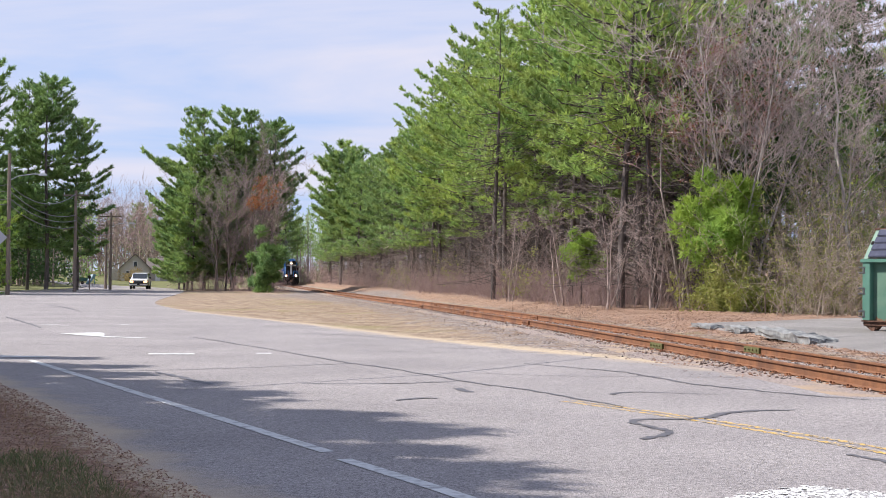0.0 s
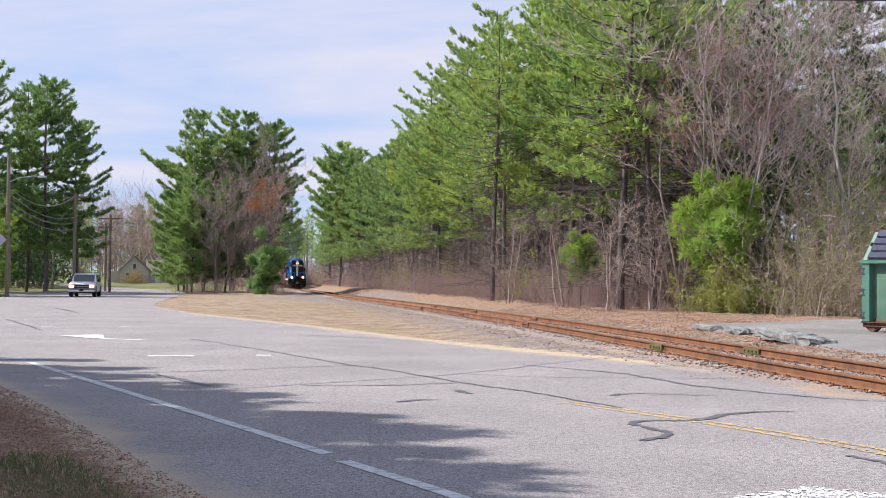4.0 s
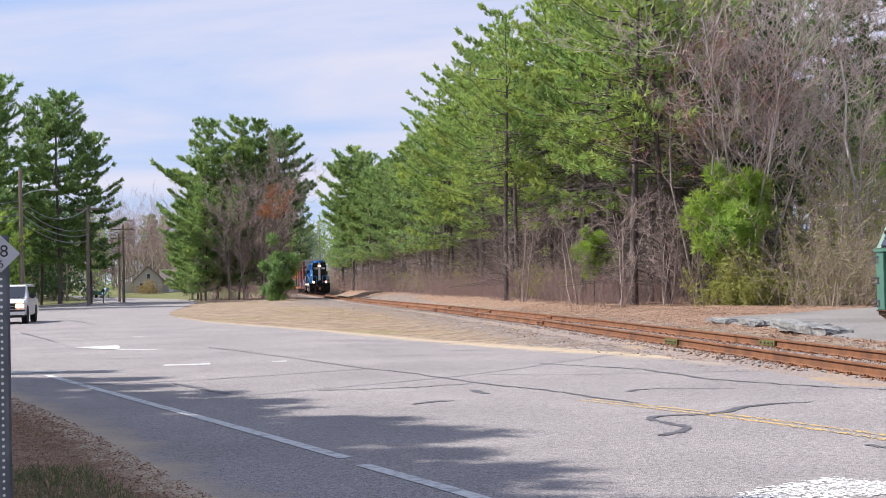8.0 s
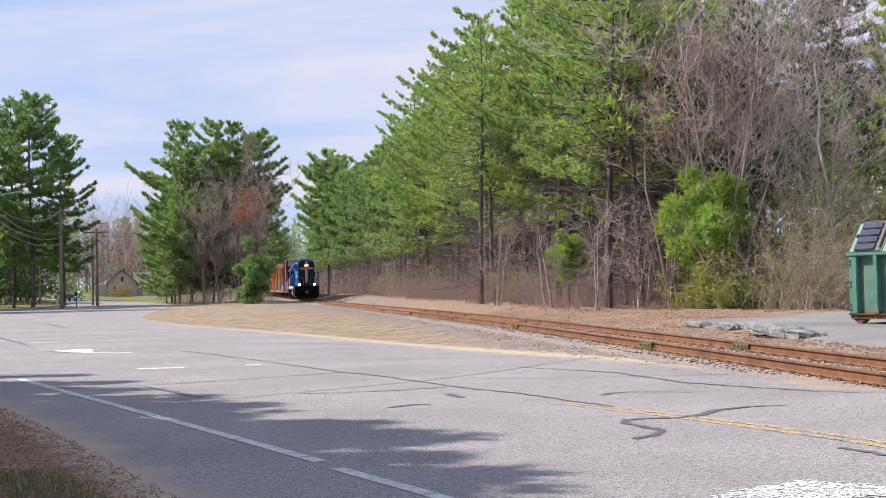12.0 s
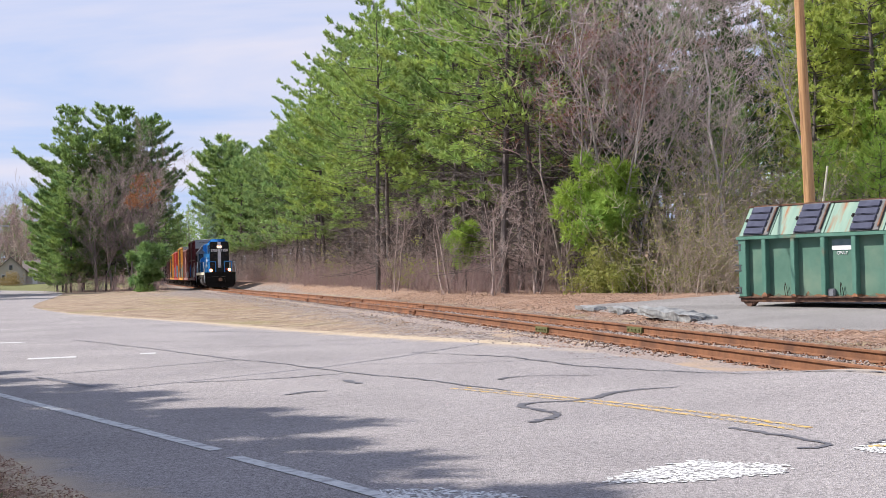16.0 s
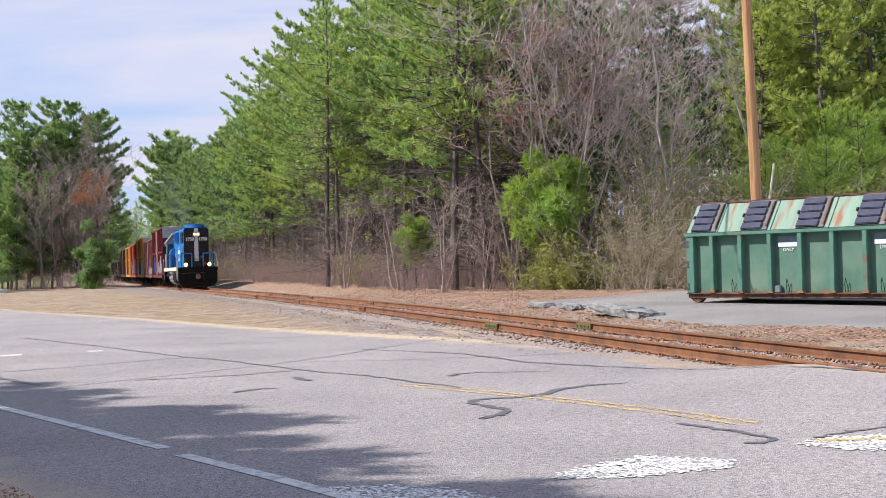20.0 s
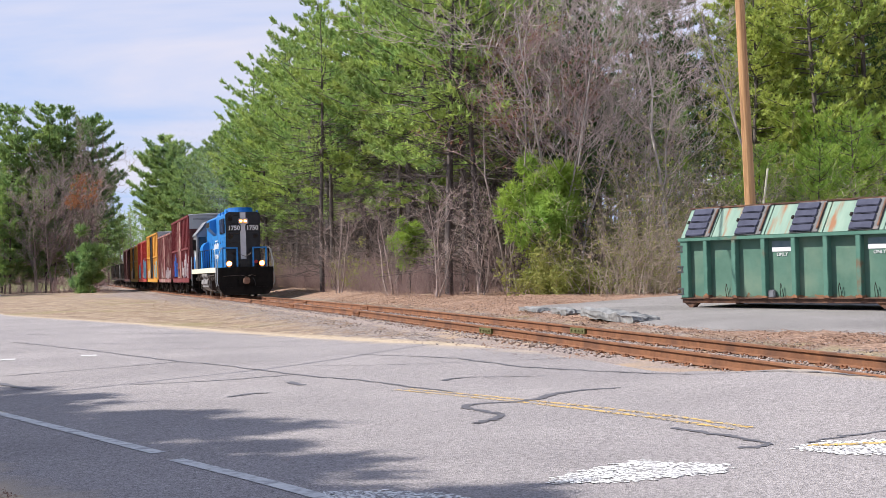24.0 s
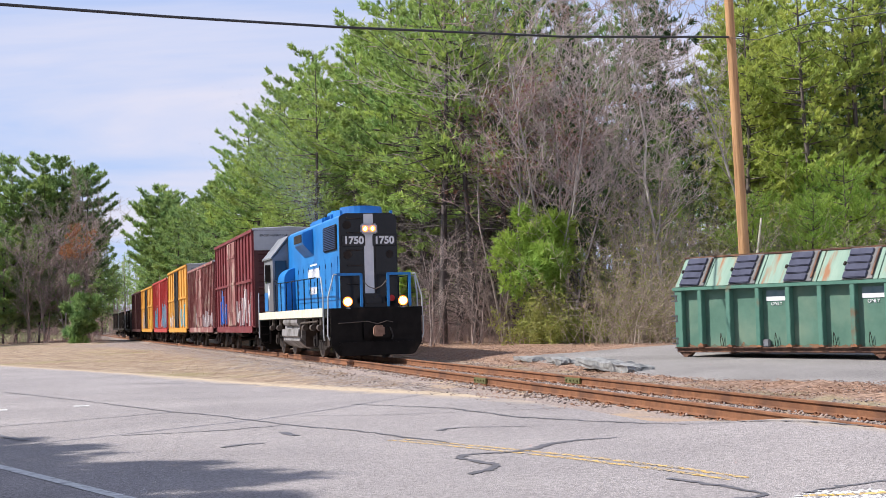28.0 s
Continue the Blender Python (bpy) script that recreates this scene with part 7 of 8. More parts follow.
wood_pole(-33.3, 120.5, 9.3, 0.17, M_OLDPOLE, "weathered utility pole with a crossarm", arm=1.15)
wood_pole(-35.2, 141.0, 8.3, 0.16, M_OLDPOLE, "weathered utility pole with crossarm and lamp", arm=1.2, lamp=(2.0, 7.2))
wood_pole(-37.2, 147.0, 7.6, 0.16, M_OLDPOLE, "weathered utility pole beside another", arm=0.9)
wood_pole(-26.9, 140.5, 6.4, 0.14, M_OLDPOLE, "old bare wooden pole at the wood's edge")
wood_pole(-23.6, 139, 5.9, 0.14, M_OLDPOLE, "old bare wooden pole at the wood's edge")
for h1, h2, dx, drop in ((8.4, 8.9, 0.0, 1.6), (7.9, 7.0, 0.05, 1.1), (7.3, 6.5, 0.1, 1.0), (6.9, 5.9, -0.05, 1.0)):
    cable("overhead_cable", "grey cable sagging between the poles", sag((-33.0 + dx, 101, h1), (-33.3 + dx, 120.5, h2), drop * 0.75), 0.04, M_WIRE_GREY)
    cable("overhead_cable", "grey cable sagging between the poles", sag((-33.3 + dx, 120.5, h2), (-35.2 + dx, 141, h2 * 0.86), drop * 0.7), 0.026, M_WIRE_GREY)
    cable("overhead_cable", "grey cable sagging between the poles", sag((-33.0 + dx, 101, h1), (-40 + dx, 70, h1 - 0.5), drop * 0.7), 0.026, M_WIRE_GREY)
wood_pole(-40.0, 70, 9.5, 0.17, M_OLDPOLE, "weathered utility pole by the side road")


# ---- route marker in the near verge ----
def route_marker():
    x, y = -1.657, 4.84
    z = float(lie(x, y)) + 0.08
    s = thing("route_marker", "small white diamond route marker on a perforated steel post", "road sign", pose(x, y, z, 0, 0, 19))
    H = 1.80 - z
    bm = prism([(-0.021, 0), (0.021, 0), (0.021, 0.026), (0.030, 0.026), (0.030, 0.03), (0.018, 0.03), (0.018, 0.004), (-0.018, 0.004), (-0.018, 0.03), (-0.030, 0.03), (-0.030, 0.026), (-0.021, 0.026)], "z", -0.3, H)
    part("post", bm, M_SIGNPOST, s)
    hole = bmesh.new()
    rod((0, -0.0012, 0), (0, 0.0, 0), 0.0052, seg=10, bm=hole)
    hole_me = bpy.data.meshes.new("hole")
    hole.to_mesh(hole_me); hole.free()
    hole_me.materials.append(M_HOLE)
    post = s.children[0]
    k = H - 0.16
    while k > 0.25:
        part("hole", hole_me, None, post, m=pose(0, 0, k))
        k -= 0.0254
    c = H - 0.068
    q = 0.068
    plate = part("plate", prism([(0, c - q), (q, c), (0, c + q), (-q, c)], "y", -0.006, -0.003), M_PLATE, s)
    lettering("figure", "28", 0.062, M_BLACK, pose(-0.004, -0.0065, c + 0.008, 90, 0, 0), plate, depth=0.0003)
    lettering("figure", "6", 0.042, M_BLACK, pose(0, -0.0065, c - 0.038, 90, 0, 0), plate, depth=0.0003)
    for dz in (0.05, -0.055):
        part("bolt", rod((0, -0.010, c + dz), (0, -0.006, c + dz), 0.006, seg=8), M_GALV, plate)


route_marker()


# ---- the white car ----
def wheel_part(car, x, y, r=0.37):
    t = part("wheel", rod((x - 0.12, y, r), (x + 0.12, y, r), r, seg=20), M_RUBBER, car)
    part("rim", rod((x - 0.13, y, r), (x + 0.13, y, r), r * 0.6, seg=14), M_CHROME, t)


def suv():
    """A full-size white wagon; y runs back from its front bumper."""
    s = thing("suv", "white full-size sport utility vehicle with its headlamps lit", "car")
    L, W = 5.3, 0.98
    bm = bmesh.new()
    prism([(0.05, 0.45), (0.02, 0.95), (0.25, 1.08), (1.35, 1.16), (L - 0.05, 1.16), (L, 0.5), (L - 0.3, 0.38), (0.3, 0.38)], "x", -W, W, 0.05, bm)
    part("body", bm, M_CARWHITE, s)
    bm = bmesh.new()
    own = bmesh.new()
    prism([(1.35, 1.14), (2.15, 1.80), (L - 0.35, 1.84), (L - 0.08, 1.14)], "x", -W + 0.04, W - 0.04, 0.05, own)
    for v in own.verts:
        if v.co.z > 1.5:
            v.co.x *= 0.87
    join(bm, own)
    part("cabin", bm, M_CARWHITE, s)
    ang = math.degrees(math.atan2(0.66, 0.80))
    part("windscreen", box(-0.78, 0.78, 0.10, 0.92, 0.004, 0.02, 0.006), M_GLASS, s, "dark windscreen", m=pose(0, 1.33, 1.145, ang, 0, 0))
    for sx in (-1, 1):
        for a, b in ((2.15, 2.95), (3.05, 3.85), (3.95, L - 0.45)):
            bm = box(0, 0.012, a, b, 0.06, 0.56, 0.004)
            part("side_window", bm, M_GLASS, s, "dark side window", m=pose(sx * (W - 0.035) - (0.012 if sx < 0 else 0), 0, 1.17, 0, -sx * 9.5, 0))
        part("mirror", box(sx * W if sx > 0 else sx * W - 0.24, sx * W + 0.24 if sx > 0 else sx * W, 1.75, 1.87, 1.17, 1.36, 0.04), M_BLACK, s)
        l = part("headlamp", box(sx * 0.74 - 0.19, sx * 0.74 + 0.19, -0.02, 0.06, 0.74, 0.92, 0.02), M_AMBER if sx > 0 else M_AMBER, s, "lit headlamp")
        for y in (1.0, L - 1.15):
            wheel_part(s, sx * (W - 0.12), y)
            part("wheel_arch", rod((sx * W - 0.012, y, 0.44), (sx * W + 0.012, y, 0.44), 0.43, seg=20), M_RUBBER, s)
    g = part("grille", box(-0.60, 0.60, -0.015, 0.06, 0.68, 0.97, 0.02), M_CHROME, s)
    for k in range(2):
        part("grille_bar", box(-0.56, 0.56, -0.03, -0.012, 0.70 + 0.14 * k, 0.81 + 0.14 * k, 0.004), M_BLACK, g)
    part("bumper", box(-W - 0.01, W + 0.01, -0.12, 0.12, 0.42, 0.64, 0.04), M_CARWHITE, s)
    part("bumper_trim", box(-W - 0.02, W + 0.02, -0.135, 0.10, 0.58, 0.66, 0.01), M_BLACK, s, "dark rubber bumper strip")
    part("air_dam", box(-0.85, 0.85, -0.02, 0.2, 0.30, 0.43, 0.02), M_RUBBER, s)
    part("licence_plate", box(-0.16, 0.16, -0.135, -0.12, 0.46, 0.60, 0.004), M_BLACK, s)
    part("roof_rack", pipe([(-0.6, 2.6, 1.90), (-0.6, 4.7, 1.92)], 0.02), M_BLACK, s)
    part("roof_rack", pipe([(0.6, 2.6, 1.90), (0.6, 4.7, 1.92)], 0.02), M_BLACK, s)
    return s


SUV = suv()


# ---- house and yard far beyond the road ----
def house():
    z = 0.45
    h = thing("house", "cream gabled house with a grey shingle roof and a wing", "house", pose(-50.1, 217, z, 0, 0, 14) @ Matrix.Diagonal((0.78, 0.9, 0.96, 1)))
    w = part("wall", prism([(-2.9, 0), (2.9, 0), (2.9, 2.5), (0, 4.6), (-2.9, 2.5)], "y", 0, 7, 0), M_SIDING, h)
    for sx in (-1, 1):
        part("roof", prism([(sx * 3.3, 2.15), (sx * 3.3, 2.33), (0, 4.84), (0, 4.64)], "y", -0.3, 7.3, 0), M_SHINGLE, h)
    win = part("window", box(-0.4, 0.4, -0.05, -0.003, 2.5, 3.5, 0.01), M_SIGN, h)
    part("pane", box(-0.33, 0.33, -0.07, -0.05, 2.57, 3.43, 0), M_GLASS, win)
    win = part("window", box(-1.9, -1.1, -0.05, -0.003, 0.8, 1.9, 0.01), M_SIGN, h)
    part("pane", box(-1.83, -1.17, -0.07, -0.05, 0.87, 1.83, 0), M_GLASS, win)
    part("wing", box(2.9, 8.5, 1.5, 6.5, 0, 2.3, 0), M_SIDING, h)
    part("wing_roof", prism([(1.2, 2.3), (4, 4.2), (6.8, 2.3)], "x", 2.4, 8.8, 0), M_SHINGLE, h)
    part("side_shed", box(-5.6, -2.9, 1.5, 5.5, 0, 2.2, 0), M_SIDING, h)
    part("shed_roof", prism([(-5.9, 2.2), (-2.9, 3.2), (-2.9, 3.35), (-5.9, 2.35)], "y", 1.2, 5.8, 0), M_SHINGLE, h)
    d = part("door", box(4.2, 5.2, 1.44, 1.497, 0, 2.05, 0.01), M_SIGN, h)
    part("door_handle", rod((5.05, 1.42, 1.0), (5.05, 1.38, 1.0), 0.04), M_CHROME, d)


house()


def yard_things():
    t = thing("parked_pickup", "white pickup truck parked on the lawn", "truck", pose(-56.8, 206, float(lie(-56.8, 206)), 0, 0, 20))
    part("body", box(-0.9, 0.9, 0, 5.0, 0.5, 1.0, 0.06), M_CARWHITE, t)
    part("cab", box(-0.85, 0.85, 1.4, 3.2, 1.0, 1.7, 0.10, taper=0.2), M_CARWHITE, t)
    part("side_window", box(0.80, 0.86, 1.6, 3.0, 1.1, 1.5, 0.01), M_GLASS, t)
    for x in (-0.8, 0.8):
        for y in (0.9, 4.0):
            wheel_part(t, x, y, 0.36)
    b = thing("slide", "light blue plastic play slide in the yard", "play slide", pose(-50.3, 191, float(lie(-50.3, 191)), 0, 0, 60))
    part("chute", prism([(-0.8, 0), (0.5, 1.3), (0.5, 1.45), (0.0, 1.5), (-0.9, 0.2)], "y", -0.3, 0.3, 0.04), M_BLUEPAINT, b)
    part("ladder", pipe([(0.5, 0, 0), (0.5, 0, 1.45)], 0.05), M_BLUEPAINT, b)
    m = thing("mailbox", "dark mailbox on a wooden post by the kerb", "mailbox", pose(-36.6, 138, float(lie(-36.6, 138)), 0, 0, 10))
    part("post", box(-0.06, 0.06, -0.06, 0.06, -0.2, 1.1, 0.01), M_OLDPOLE, m)
    part("box", box(-0.16, 0.16, -0.35, 0.35, 1.1, 1.5, 0.08), M_BLACK, m)
    m = thing("barrow", "small green and tan yard cart", "cart", pose(-51.6, 192, float(lie(-51.6, 192)), 0, 0, 30))
    part("tray", box(-0.7, 0.7, -0.4, 0.4, 0.45, 0.95, 0.06), M_DUMP, m)
    for x in (-0.45, 0.45):
        part("wheel", rod((x, -0.45, 0.22), (x, -0.38, 0.22), 0.22, seg=12), M_RUBBER, m)
    e = thing("excavator", "small orange machine parked by the house", "excavator", pose(-46.5, 224, float(lie(-46.5, 224)), 0, 0, 0))
    part("track", box(-1.1, 1.1, -0.8, 0.8, 0, 0.6, 0.12), M_RUBBER, e)
    part("cab", box(-0.8, 0.3, -0.6, 0.6, 0.62, 2.0, 0.08), M_MACHINE, e)
    part("boom", pipe([(0.3, 0, 1.2), (1.4, 0, 2.3), (2.2, 0, 1.0)], 0.14), M_MACHINE, e)


yard_things()
thicket("shrub", "yellow flowering shrub before the house", [(-49.2, 212.5, 1.0), (-48.2, 212.2, 0.9), (-50.0, 212.8, 0.8)], 61, 2.4, M_TWIG, stems=14, leaf=M_FORSYTHIA, leaf_n=3, leaf_size=0.13)


def kerb_run(pts, label, high=0.13):
    k = thing("kerb", label, "kerb", kind="structure")
    p = resample(pts, 4)
    for a, b in zip(p, p[1:]):
        d = b - a
        ln = float(np.hypot(*d))
        if ln < 0.2:
            continue
        bm = box(-0.08, 0.08, 0.01, ln - 0.01, -0.12, high, 0.015)
        x, y = a
        part("kerbstone", bm, M_KERB, k, m=pose(x, y, float(lie(x, y)), 0, 0, math.degrees(math.atan2(-d[0], d[1]))))


kerb_run([(-37.2, 72), (-35.7, 92), (-36.7, 112), (-38.2, 135), (-44.2, 165)], "granite kerb along the far road")


def side_road():
    p = soften(resample([(-30, 46), (-48, 38), (-80, 30), (-165, 14)], 6), 4)
    d = np.gradient(p, axis=0)
    d /= np.linalg.norm(d, axis=1)[:, None]
    n = np.stack([-d[:, 1], d[:, 0]], -1) * 5
    v = np.vstack([p + n, p - n])
    z = lie(v[:, 0], v[:, 1]) + 0.008
    k = len(p)
    tagged(new("road", mesh_of("road", np.column_stack([v, z]), [(i, i + 1, k + i + 1, k + i) for i in range(k - 1)], M_ROAD)), "grey asphalt side road", "road", kind="structure")


side_road()



# ---- paint and sealed cracks on the road ----
def paint(name, label, pts, width, mat, up=0.005, n=4):
    v, f = strip(soften(resample(pts, n), 1), width, up)
    return tagged(new(name, mesh_of(name, v, f, mat)), label, "road marking", kind="structure")


def patch(name, label, poly, mat, up=0.005):
    """A filled flat shape on the road."""
    p = np.array(poly, float)
    c = p.mean(0)
    q = soften(np.vstack([resample(np.vstack([p, p[:1]]), 3)]), 1)[:-1]
    v = np.vstack([[c], q])
    z = lie(v[:, 0], v[:, 1]) + 0.012 + up
    s = (v[:, 0] - (TRACK_X + TRACK_K * v[:, 1])) / T_LEN
    ramp = smooth01((17.6 - v[:, 1]) / 2.5) * smooth01((s + 3.2) / 2.4)
    z = z + ramp * (np.interp(v[:, 1], RAIL_Y, RAIL_Z) - 0.047 - lie(v[:, 0], v[:, 1]))
    m = len(q)
    tagged(new(name, mesh_of(name, np.column_stack([v, z]), [(0, 1 + i, 1 + (i + 1) % m) for i in range(m)], mat)), label, "road marking", kind="structure")


def flakes(name, label, poly, mat, cell, seed, keep=0.98, fringe=0.11, up=0.005):
    """Road paint broken into flakes, thinning out towards its ragged edges."""
    g = np.random.default_rng(seed)
    p = np.array(poly, float)
    lo, hi = p.min(0), p.max(0)
    gx, gy = np.meshgrid(np.arange(lo[0], hi[0], cell), np.arange(lo[1], hi[1], cell))
    x, y = gx.ravel() + g.normal(0, cell * 0.2, gx.size), gy.ravel() + g.normal(0, cell * 0.2, gx.size)
    d = edge_distance(np.vstack([p, p[:1]]), x, y)
    worn = np.array([noise.noise(Vector((a * 5, b * 5, seed))) for a, b in zip(x, y)])
    ok = inside(p, x, y) & (g.random(len(x)) < np.clip(d / fringe, 0.12, 1) * keep) & (worn < 0.34 + d / fringe * 0.5)
    x, y = x[ok], y[ok]
    n = len(x)
    a = np.arange(6) * np.pi / 3
    r = cell * g.uniform(0.50, 0.80, (n, 6))
    vx, vy = (x[:, None] + r * np.cos(a)).ravel(), (y[:, None] + r * np.sin(a)).ravel()
    s = (vx - (TRACK_X + TRACK_K * vy)) / T_LEN
    ramp = smooth01((17.6 - vy) / 2.5) * smooth01((s + 3.2) / 2.4)
    z = lie(vx, vy) + 0.012 + up + ramp * (np.interp(vy, RAIL_Y, RAIL_Z) - 0.035 - lie(vx, vy)) + np.repeat(g.uniform(0, 0.002, n), 6)
    i = 6 * np.arange(n)[:, None]
    f = np.vstack([i + np.array([0, 1, 2, 3]), i + np.array([0, 3, 4, 5])])
    tagged(new(name, fast_mesh(name, np.column_stack([vx, vy, z]), f, mat)), label, "road marking", kind="structure")


paint("edge_line", "worn white edge line", [(-7.55, 24.45), (-5.6, 20.75), (-3.98, 17.68), (-2.17, 14.25), (-1.02, 12.04)], 0.145, M_LINE)
paint("edge_line", "worn white edge line", [(-0.84, 11.57), (-0.12, 10.22), (0.43, 9.11), (1.4, 7.2), (3.4, 3.2)], 0.145, M_LINE)
paint("stop_line", "white line across the side lane", [(-13.0, 25.4), (-9.15, 25.55), (-7.55, 25.5)], 0.45, M_LINE)
for k, off in enumerate((-0.085, 0.085)):
    mid = soften(resample([(1.65, 17.26), (2.36, 16.07), (2.93, 15.01), (3.56, 13.64), (3.98, 12.63), (4.27, 11.71)], 3), 2)
    ribbon = np.vstack([mid + (off - 0.05, (off - 0.05) * 0.4), (mid + (off + 0.05, (off + 0.05) * 0.4))[::-1]])
    flakes("centre_line", "worn double yellow centre line", ribbon, M_YELLOW, 0.026, 20 + k, 0.72, 0.03)
paint("lane_dash", "white lane dash", [(-5.89, 26.72), (-4.98, 26.85)], 0.42, M_LINE)
paint("lane_dash", "white lane dash", [(-3.78, 27.22), (-3.48, 27.26)], 0.40, M_LINE)
paint("lane_dash", "white lane dash", [(-12.67, 41.95), (-11.58, 41.23)], 0.16, M_LINE)
paint("lane_dash", "white lane dash", [(-10.32, 42.53), (-9.9, 42.13)], 0.16, M_LINE)
paint("lane_arrow", "white turn arrow", [(-7.5, 33.55), (-8.5, 33.9), (-9.5, 34.9)], 0.36, M_LINE)
patch("lane_arrow", "white head of the turn arrow", [(-10.2, 35.5), (-9.30, 36.5), (-8.9, 35.2), (-8.55, 33.6)], M_LINE, 0.010)
flakes("crossing_paint", "flaked white crossing paint", [(1.85, 9.42), (2.2, 9.9), (2.85, 10.36), (3.15, 10.12), (3.55, 9.86), (3.3, 9.45), (2.79, 9.36), (2.39, 9.25)], M_LINE_WORN, 0.034, 31)
flakes("crossing_paint", "flaked white crossing paint", [(0.26, 9.6), (0.8, 9.5), (1.25, 9.2), (1.5, 8.6), (1.2, 7.9), (0.4, 8.9)], M_LINE_WORN, 0.034, 32)
flakes("crossing_paint", "flaked white crossing paint", [(4.15, 10.45), (4.56, 10.74), (5.0, 10.6), (5.35, 10.2), (4.95, 9.6), (4.35, 9.95)], M_LINE_WORN, 0.034, 33)
flakes("centre_line", "worn yellow stub on the white paint", [(4.34, 10.46), (4.36, 10.56), (4.93, 10.42), (5.27, 10.27), (5.23, 10.17), (4.89, 10.30)], M_YELLOW, 0.026, 34, 0.85, 0.02, 0.009)


def cracks():
    """Cracks sealed with tar, all in one sheet of ribbons."""
    rows = [
        ([(-6.39, 34.11), (-4.74, 30.94), (-3.02, 27.33), (-1.65, 24.31), (-0.78, 22.93), (0.18, 20.66), (0.67, 19.74), (1.28, 18.83), (1.92, 17.34), (2.25, 16.54)], (0.035, 0.05, 0.06, 0.05)),
        ([(2.71, 15.07), (2.41, 15.09), (2.19, 14.99), (2.12, 14.71), (2.23, 14.36), (2.38, 14.02), (2.37, 13.74), (2.2, 13.44), (1.99, 13.21)], 0.095),
        ([(2.71, 15.07), (3.07, 15.25), (3.34, 15.7), (3.8, 15.88), (4.21, 15.81)], (0.10, 0.14, 0.05)),
        ([(1.53, 24.59), (2.42, 23.12), (3.06, 21.95), (3.3, 21.09), (3.67, 19.63), (4.46, 18.28), (5.24, 17.09), (5.36, 16.49), (5.79, 15.84), (6.28, 14.91), (6.64, 13.96)], (0.035, 0.055, 0.05, 0.06)),
        ([(-2.06, 19.64), (-1.26, 19.66), (-0.53, 19.92), (0.22, 20.3)], 0.06),
        ([(2.33, 18.21), (2.5, 18.47), (2.81, 18.52), (3.75, 17.98)], (0.12, 0.06, 0.03)),
        ([(-0.57, 17.11), (-0.33, 17.39), (-0.03, 17.51)], (0.05, 0.12, 0.05)),
        ([(3.7, 12.1), (3.85, 11.73), (4.03, 11.35), (4.05, 11.11), (4.14, 10.77), (3.99, 10.63), (3.82, 10.65)], 0.07),
        ([(-7.28, 21.99), (-5.83, 21.78), (-4.53, 22.2), (-3.23, 23.05), (-1.65, 24.31)], 0.05),
        ([(-4.67, 21.79), (-4.03, 20.64), (-3.36, 19.41)], (0.06, 0.14, 0.10)),
        ([(-5.78, 32.67), (-2.49, 31.28), (0.84, 29.53)], 0.035),
        ([(0.21, 19.07), (0.39, 18.43)], 0.12),
        ([(-15.96, 48.72), (-13.54, 43.29), (-11.68, 38.94)], (0.06, 0.11, 0.05)),
        ([(-20.02, 67.66), (-17.95, 63.4), (-15.5, 56.91)], (0.06, 0.13, 0.05)),
        ([(4.44, 10.69), (4.81, 10.86), (5.26, 10.85), (6.2, 10.6)], 0.05),
        ([(-7.39, 38.5), (-3.62, 37.0), (0.3, 33.0)], 0.04),
        ([(-9.5, 30.0), (-6.0, 29.4), (-2.0, 28.6), (2.2, 27.6)], 0.03),
        ([(0.5, 22.2), (2.6, 21.3), (4.6, 20.6)], 0.03),
    ]
    V, F, base = [], [], 0
    for k, (pts, w) in enumerate(rows):
        p = resample(pts, 7)
        g = np.random.default_rng(k)
        p = soften(p, 1)
        p[1:-1] += g.normal(0, 0.022, p[1:-1].shape)
        v, f = strip(p, w, 0.007, 0.28, k)
        V.append(v)
        F += [tuple(i + base for i in q) for q in f]
        base += len(v)
    tagged(new("crack_sealant", mesh_of("crack_sealant", np.vstack(V), F, M_TAR)), "dark tar seams over cracks in the asphalt", "crack sealant", kind="stuff")


cracks()


# ---- grass, straw and leaves lying about ----
def scatter(name, label, category, x, y, size, mat, seed, up=0.3, slim=0.05, n=3, spread=0.6, base=0.0, flat=1.0):
    g = np.random.default_rng(seed)
    z = lie(x, y) + base
    c = np.stack([x, y, z], -1)
    o = np.tile([0, 0, up], (len(c), 1))
    v, f = tufts(c, o, size, n, g, spread, slim, lift=0)
    v[:, 2] = np.repeat(np.repeat(z, n), 3) + (v[:, 2] - np.repeat(np.repeat(z, n), 3)) * flat
    v[:, 2] = np.maximum(v[:, 2], np.repeat(np.repeat(z, n), 3) - 0.01)
    tagged(new(name, fast_mesh(name, v, f, mat)), label, category, kind="stuff")


def verge_points(n, d0, d1, y0, y1, seed):
    """Points left of the road's near edge."""
    g = np.random.default_rng(seed)
    y = g.uniform(y0, y1, n)
    d = g.uniform(d0, d1, n)
    xe = np.interp(y, LE[:, 1], LE[:, 0])
    return xe - d * 1.15, y


vx, vy = verge_points(22000, 0.02, 3.6, 7.5, 21, 1)
scatter("leaf_litter", "brown pine needles and leaves on the verge", "leaf litter", vx, vy, 0.034, M_LITTER, 71, 0.05, 0.25, 3, 0.6, 0.10, 0.5)
vx, vy = verge_points(2600, 0.25, 4.0, 7.2, 16, 2)
scatter("dry_grass", "dry straw grass on the verge", "grass", vx, vy, 0.10, M_STRAW, 72, 0.35, 0.03, 3, 0.5, 0.08)
vx, vy = verge_points(6500, 0.5, 3.6, 6.5, 11.0, 3)
scatter("grass", "short green grass on the verge", "grass", vx, vy, 0.08, M_GRASSBLADE, 73, 0.7, 0.03, 5, 0.5, 0.08)

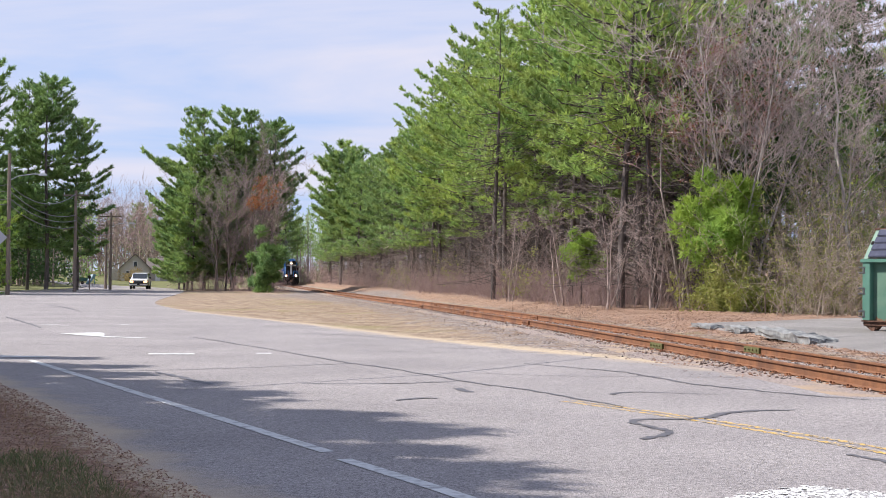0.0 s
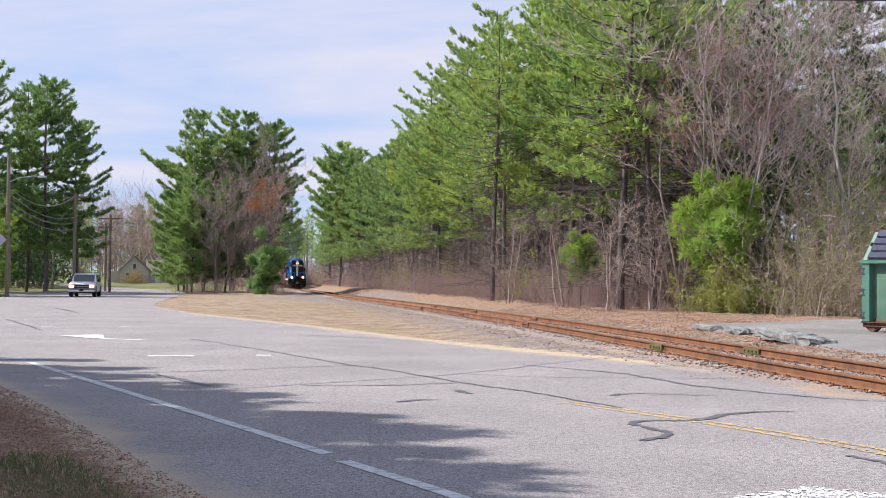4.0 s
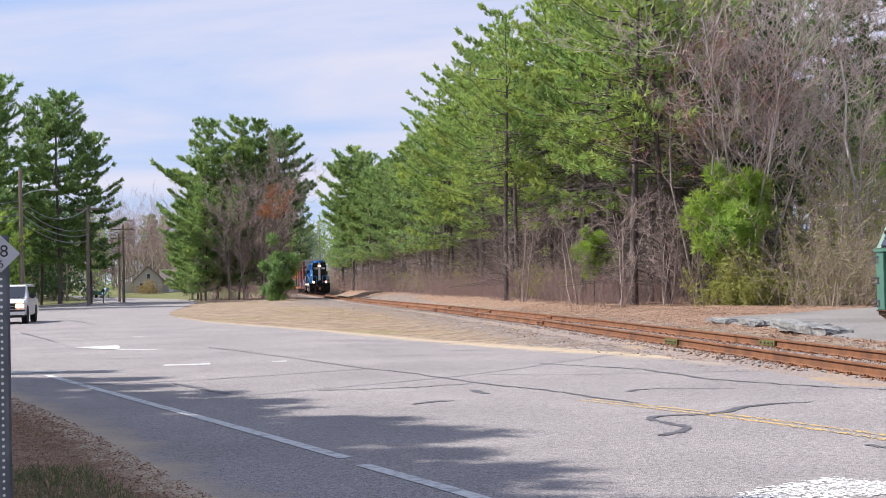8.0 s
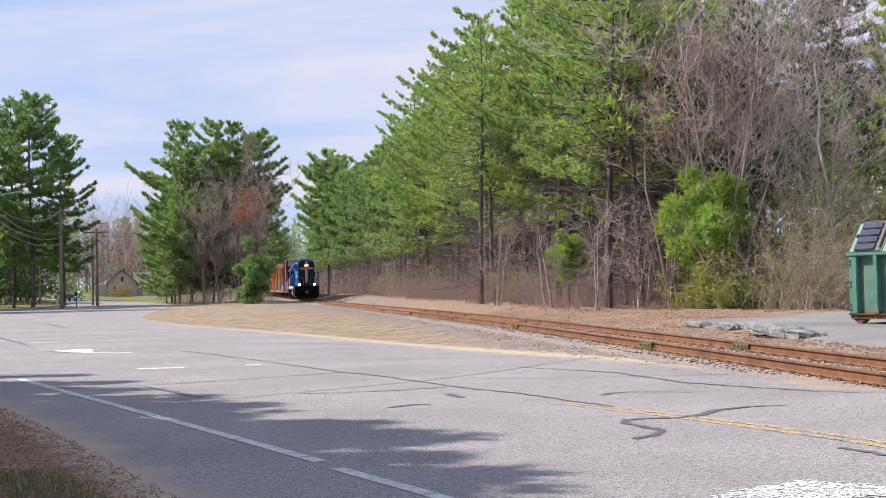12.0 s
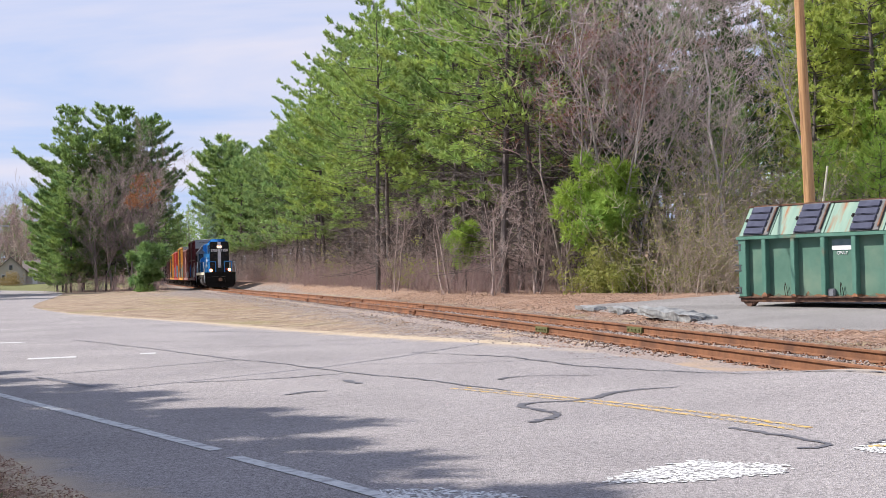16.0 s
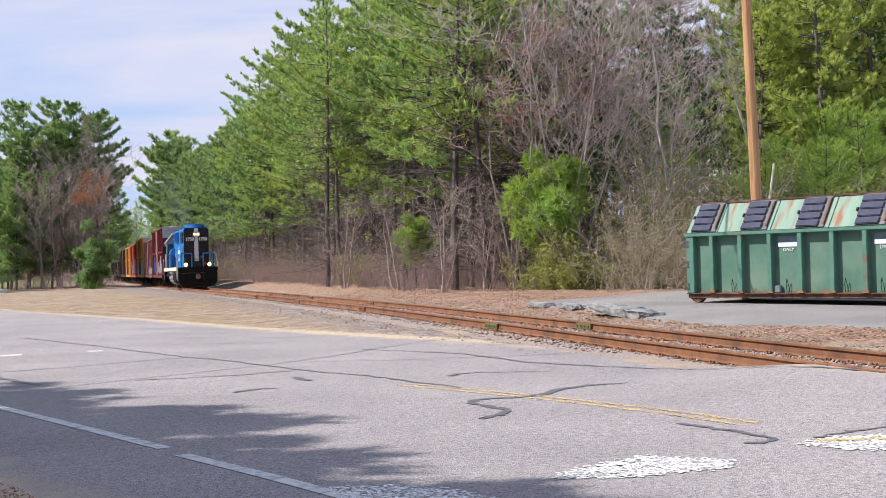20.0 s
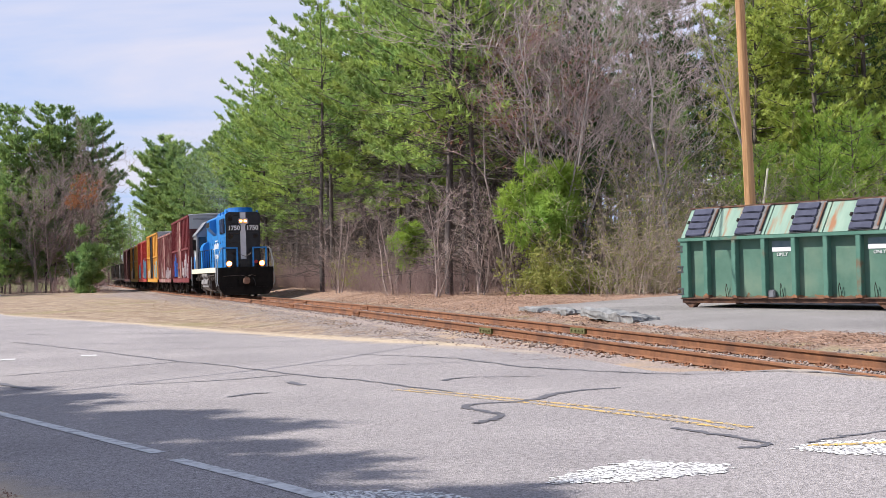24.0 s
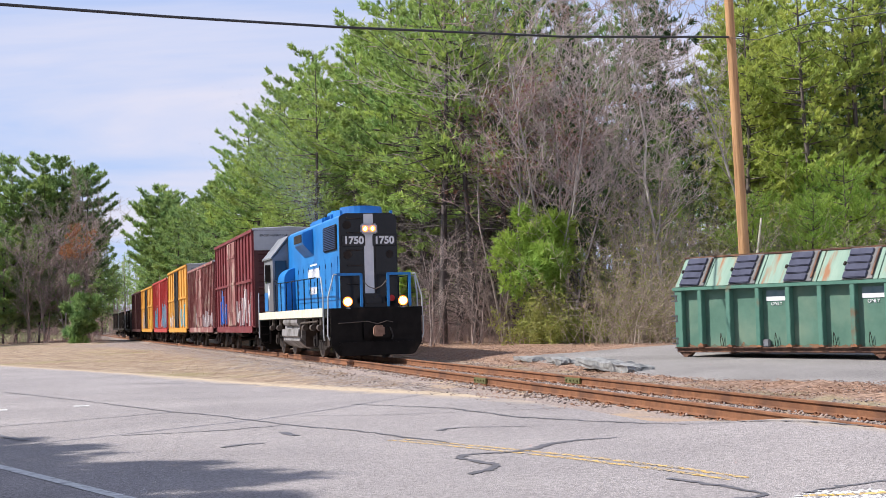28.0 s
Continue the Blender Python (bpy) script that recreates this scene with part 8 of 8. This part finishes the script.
g = np.random.default_rng(12)
n = 26000
yy = 20 + 42 * g.random(n) ** 1.2
ss = 1.9 + np.abs(g.normal(0, 3.6, n))
lx, ly = TRACK_X + TRACK_K * yy + ss * T_RIGHT.x, yy + ss * T_RIGHT.y
keep = ~inside(LOT_POLY, lx, ly)
scatter("leaf_litter", "dry brown leaves between the track and the wood", "leaf litter", lx[keep], ly[keep], 0.055, M_LITTER, 74, 0.05, 0.3, 2, 0.5, 0.012, 0.3)
n = 12000
yy = 22 + 60 * g.random(n) ** 1.3
ss = -1.9 - np.abs(g.normal(0, 5.0, n))
lx, ly = TRACK_X + TRACK_K * yy + ss, yy
keep = ~inside(ROAD_POLY, lx, ly) & (edge_distance(RE, lx, ly) > 0.9)
scatter("dry_grass", "thin dry grass between the road and the track", "grass", lx[keep], ly[keep], 0.075, M_STRAW, 75, 0.25, 0.022, 4, 0.7, 0.0)


# ---- what moves ----
NOSE = [(0, 242.2), (3, 221.2), (8, 186), (11, 165), (14, 143.2), (17, 121.3), (20, 99.9), (24, 71.0), (26, 55.6), (28, 40.3)]
CAR_PATH = [(0, -33.8, 148), (1.5, -31.7, 132), (3, -29.6, 115.5), (5, -25.6, 88.4), (5.5, -25.25, 83.6), (6, -24.61, 79), (6.5, -23.99, 75), (7, -23.03, 70.5), (7.5, -22.02, 65.8), (8, -20.83, 61), (8.5, -20.2, 56.2), (9, -23.6, 51.4), (9.5, -26.4, 48.6), (10, -30.0, 46.2), (11, -37.2, 42.4), (13, -53.0, 37.0), (17, -88, 28.4), (24, -130, 20.6), (28, -142, 18.4)]


def nose_y(t):
    ts, ys = np.array(NOSE, float).T
    return float(np.polyval(np.polyfit(ts, ys, 4), t))


def motions():
    """The train rolls towards the camera along its straight track; the white car drives up and turns off."""
    ahead = 0.0
    for car, length in TRAIN:
        rows = []
        for k in range(29):
            y = nose_y(k) + ahead * T_DIR.y
            a, b = track_point(y), track_point(y + length * T_DIR.y)
            tilt = math.degrees(math.atan2(b.z - a.z, (b - a).length))
            rows.append((float(k), pose(a.x, a.y, a.z, tilt, 0, T_YAW)))
        walk(car, rows)
        if car is TRAIN[0][0]:
            walk(SMOKE, rows)
        ahead += length + 1.1
    ts, xs, ys = np.array(CAR_PATH, float).T
    rows = []
    for t in np.arange(0, 28.01, 0.5):
        x, y = np.interp(t, ts, xs), np.interp(t, ts, ys)
        w = 0.5
        dx = np.interp(t + w, ts, xs) - np.interp(t - w, ts, xs)
        dy = np.interp(t + w, ts, ys) - np.interp(t - w, ts, ys)
        if t + w > 28:
            dx, dy = xs[-1] - xs[-2], ys[-1] - ys[-2]
        # its length runs back from the front bumper, so it faces against its own y
        yaw = math.degrees(math.atan2(dx, -dy))
        rows.append((float(t), pose(float(x), float(y), float(lie(x, y)) + 0.012, 0, 0, yaw)))
    walk(SUV, rows)


motions()
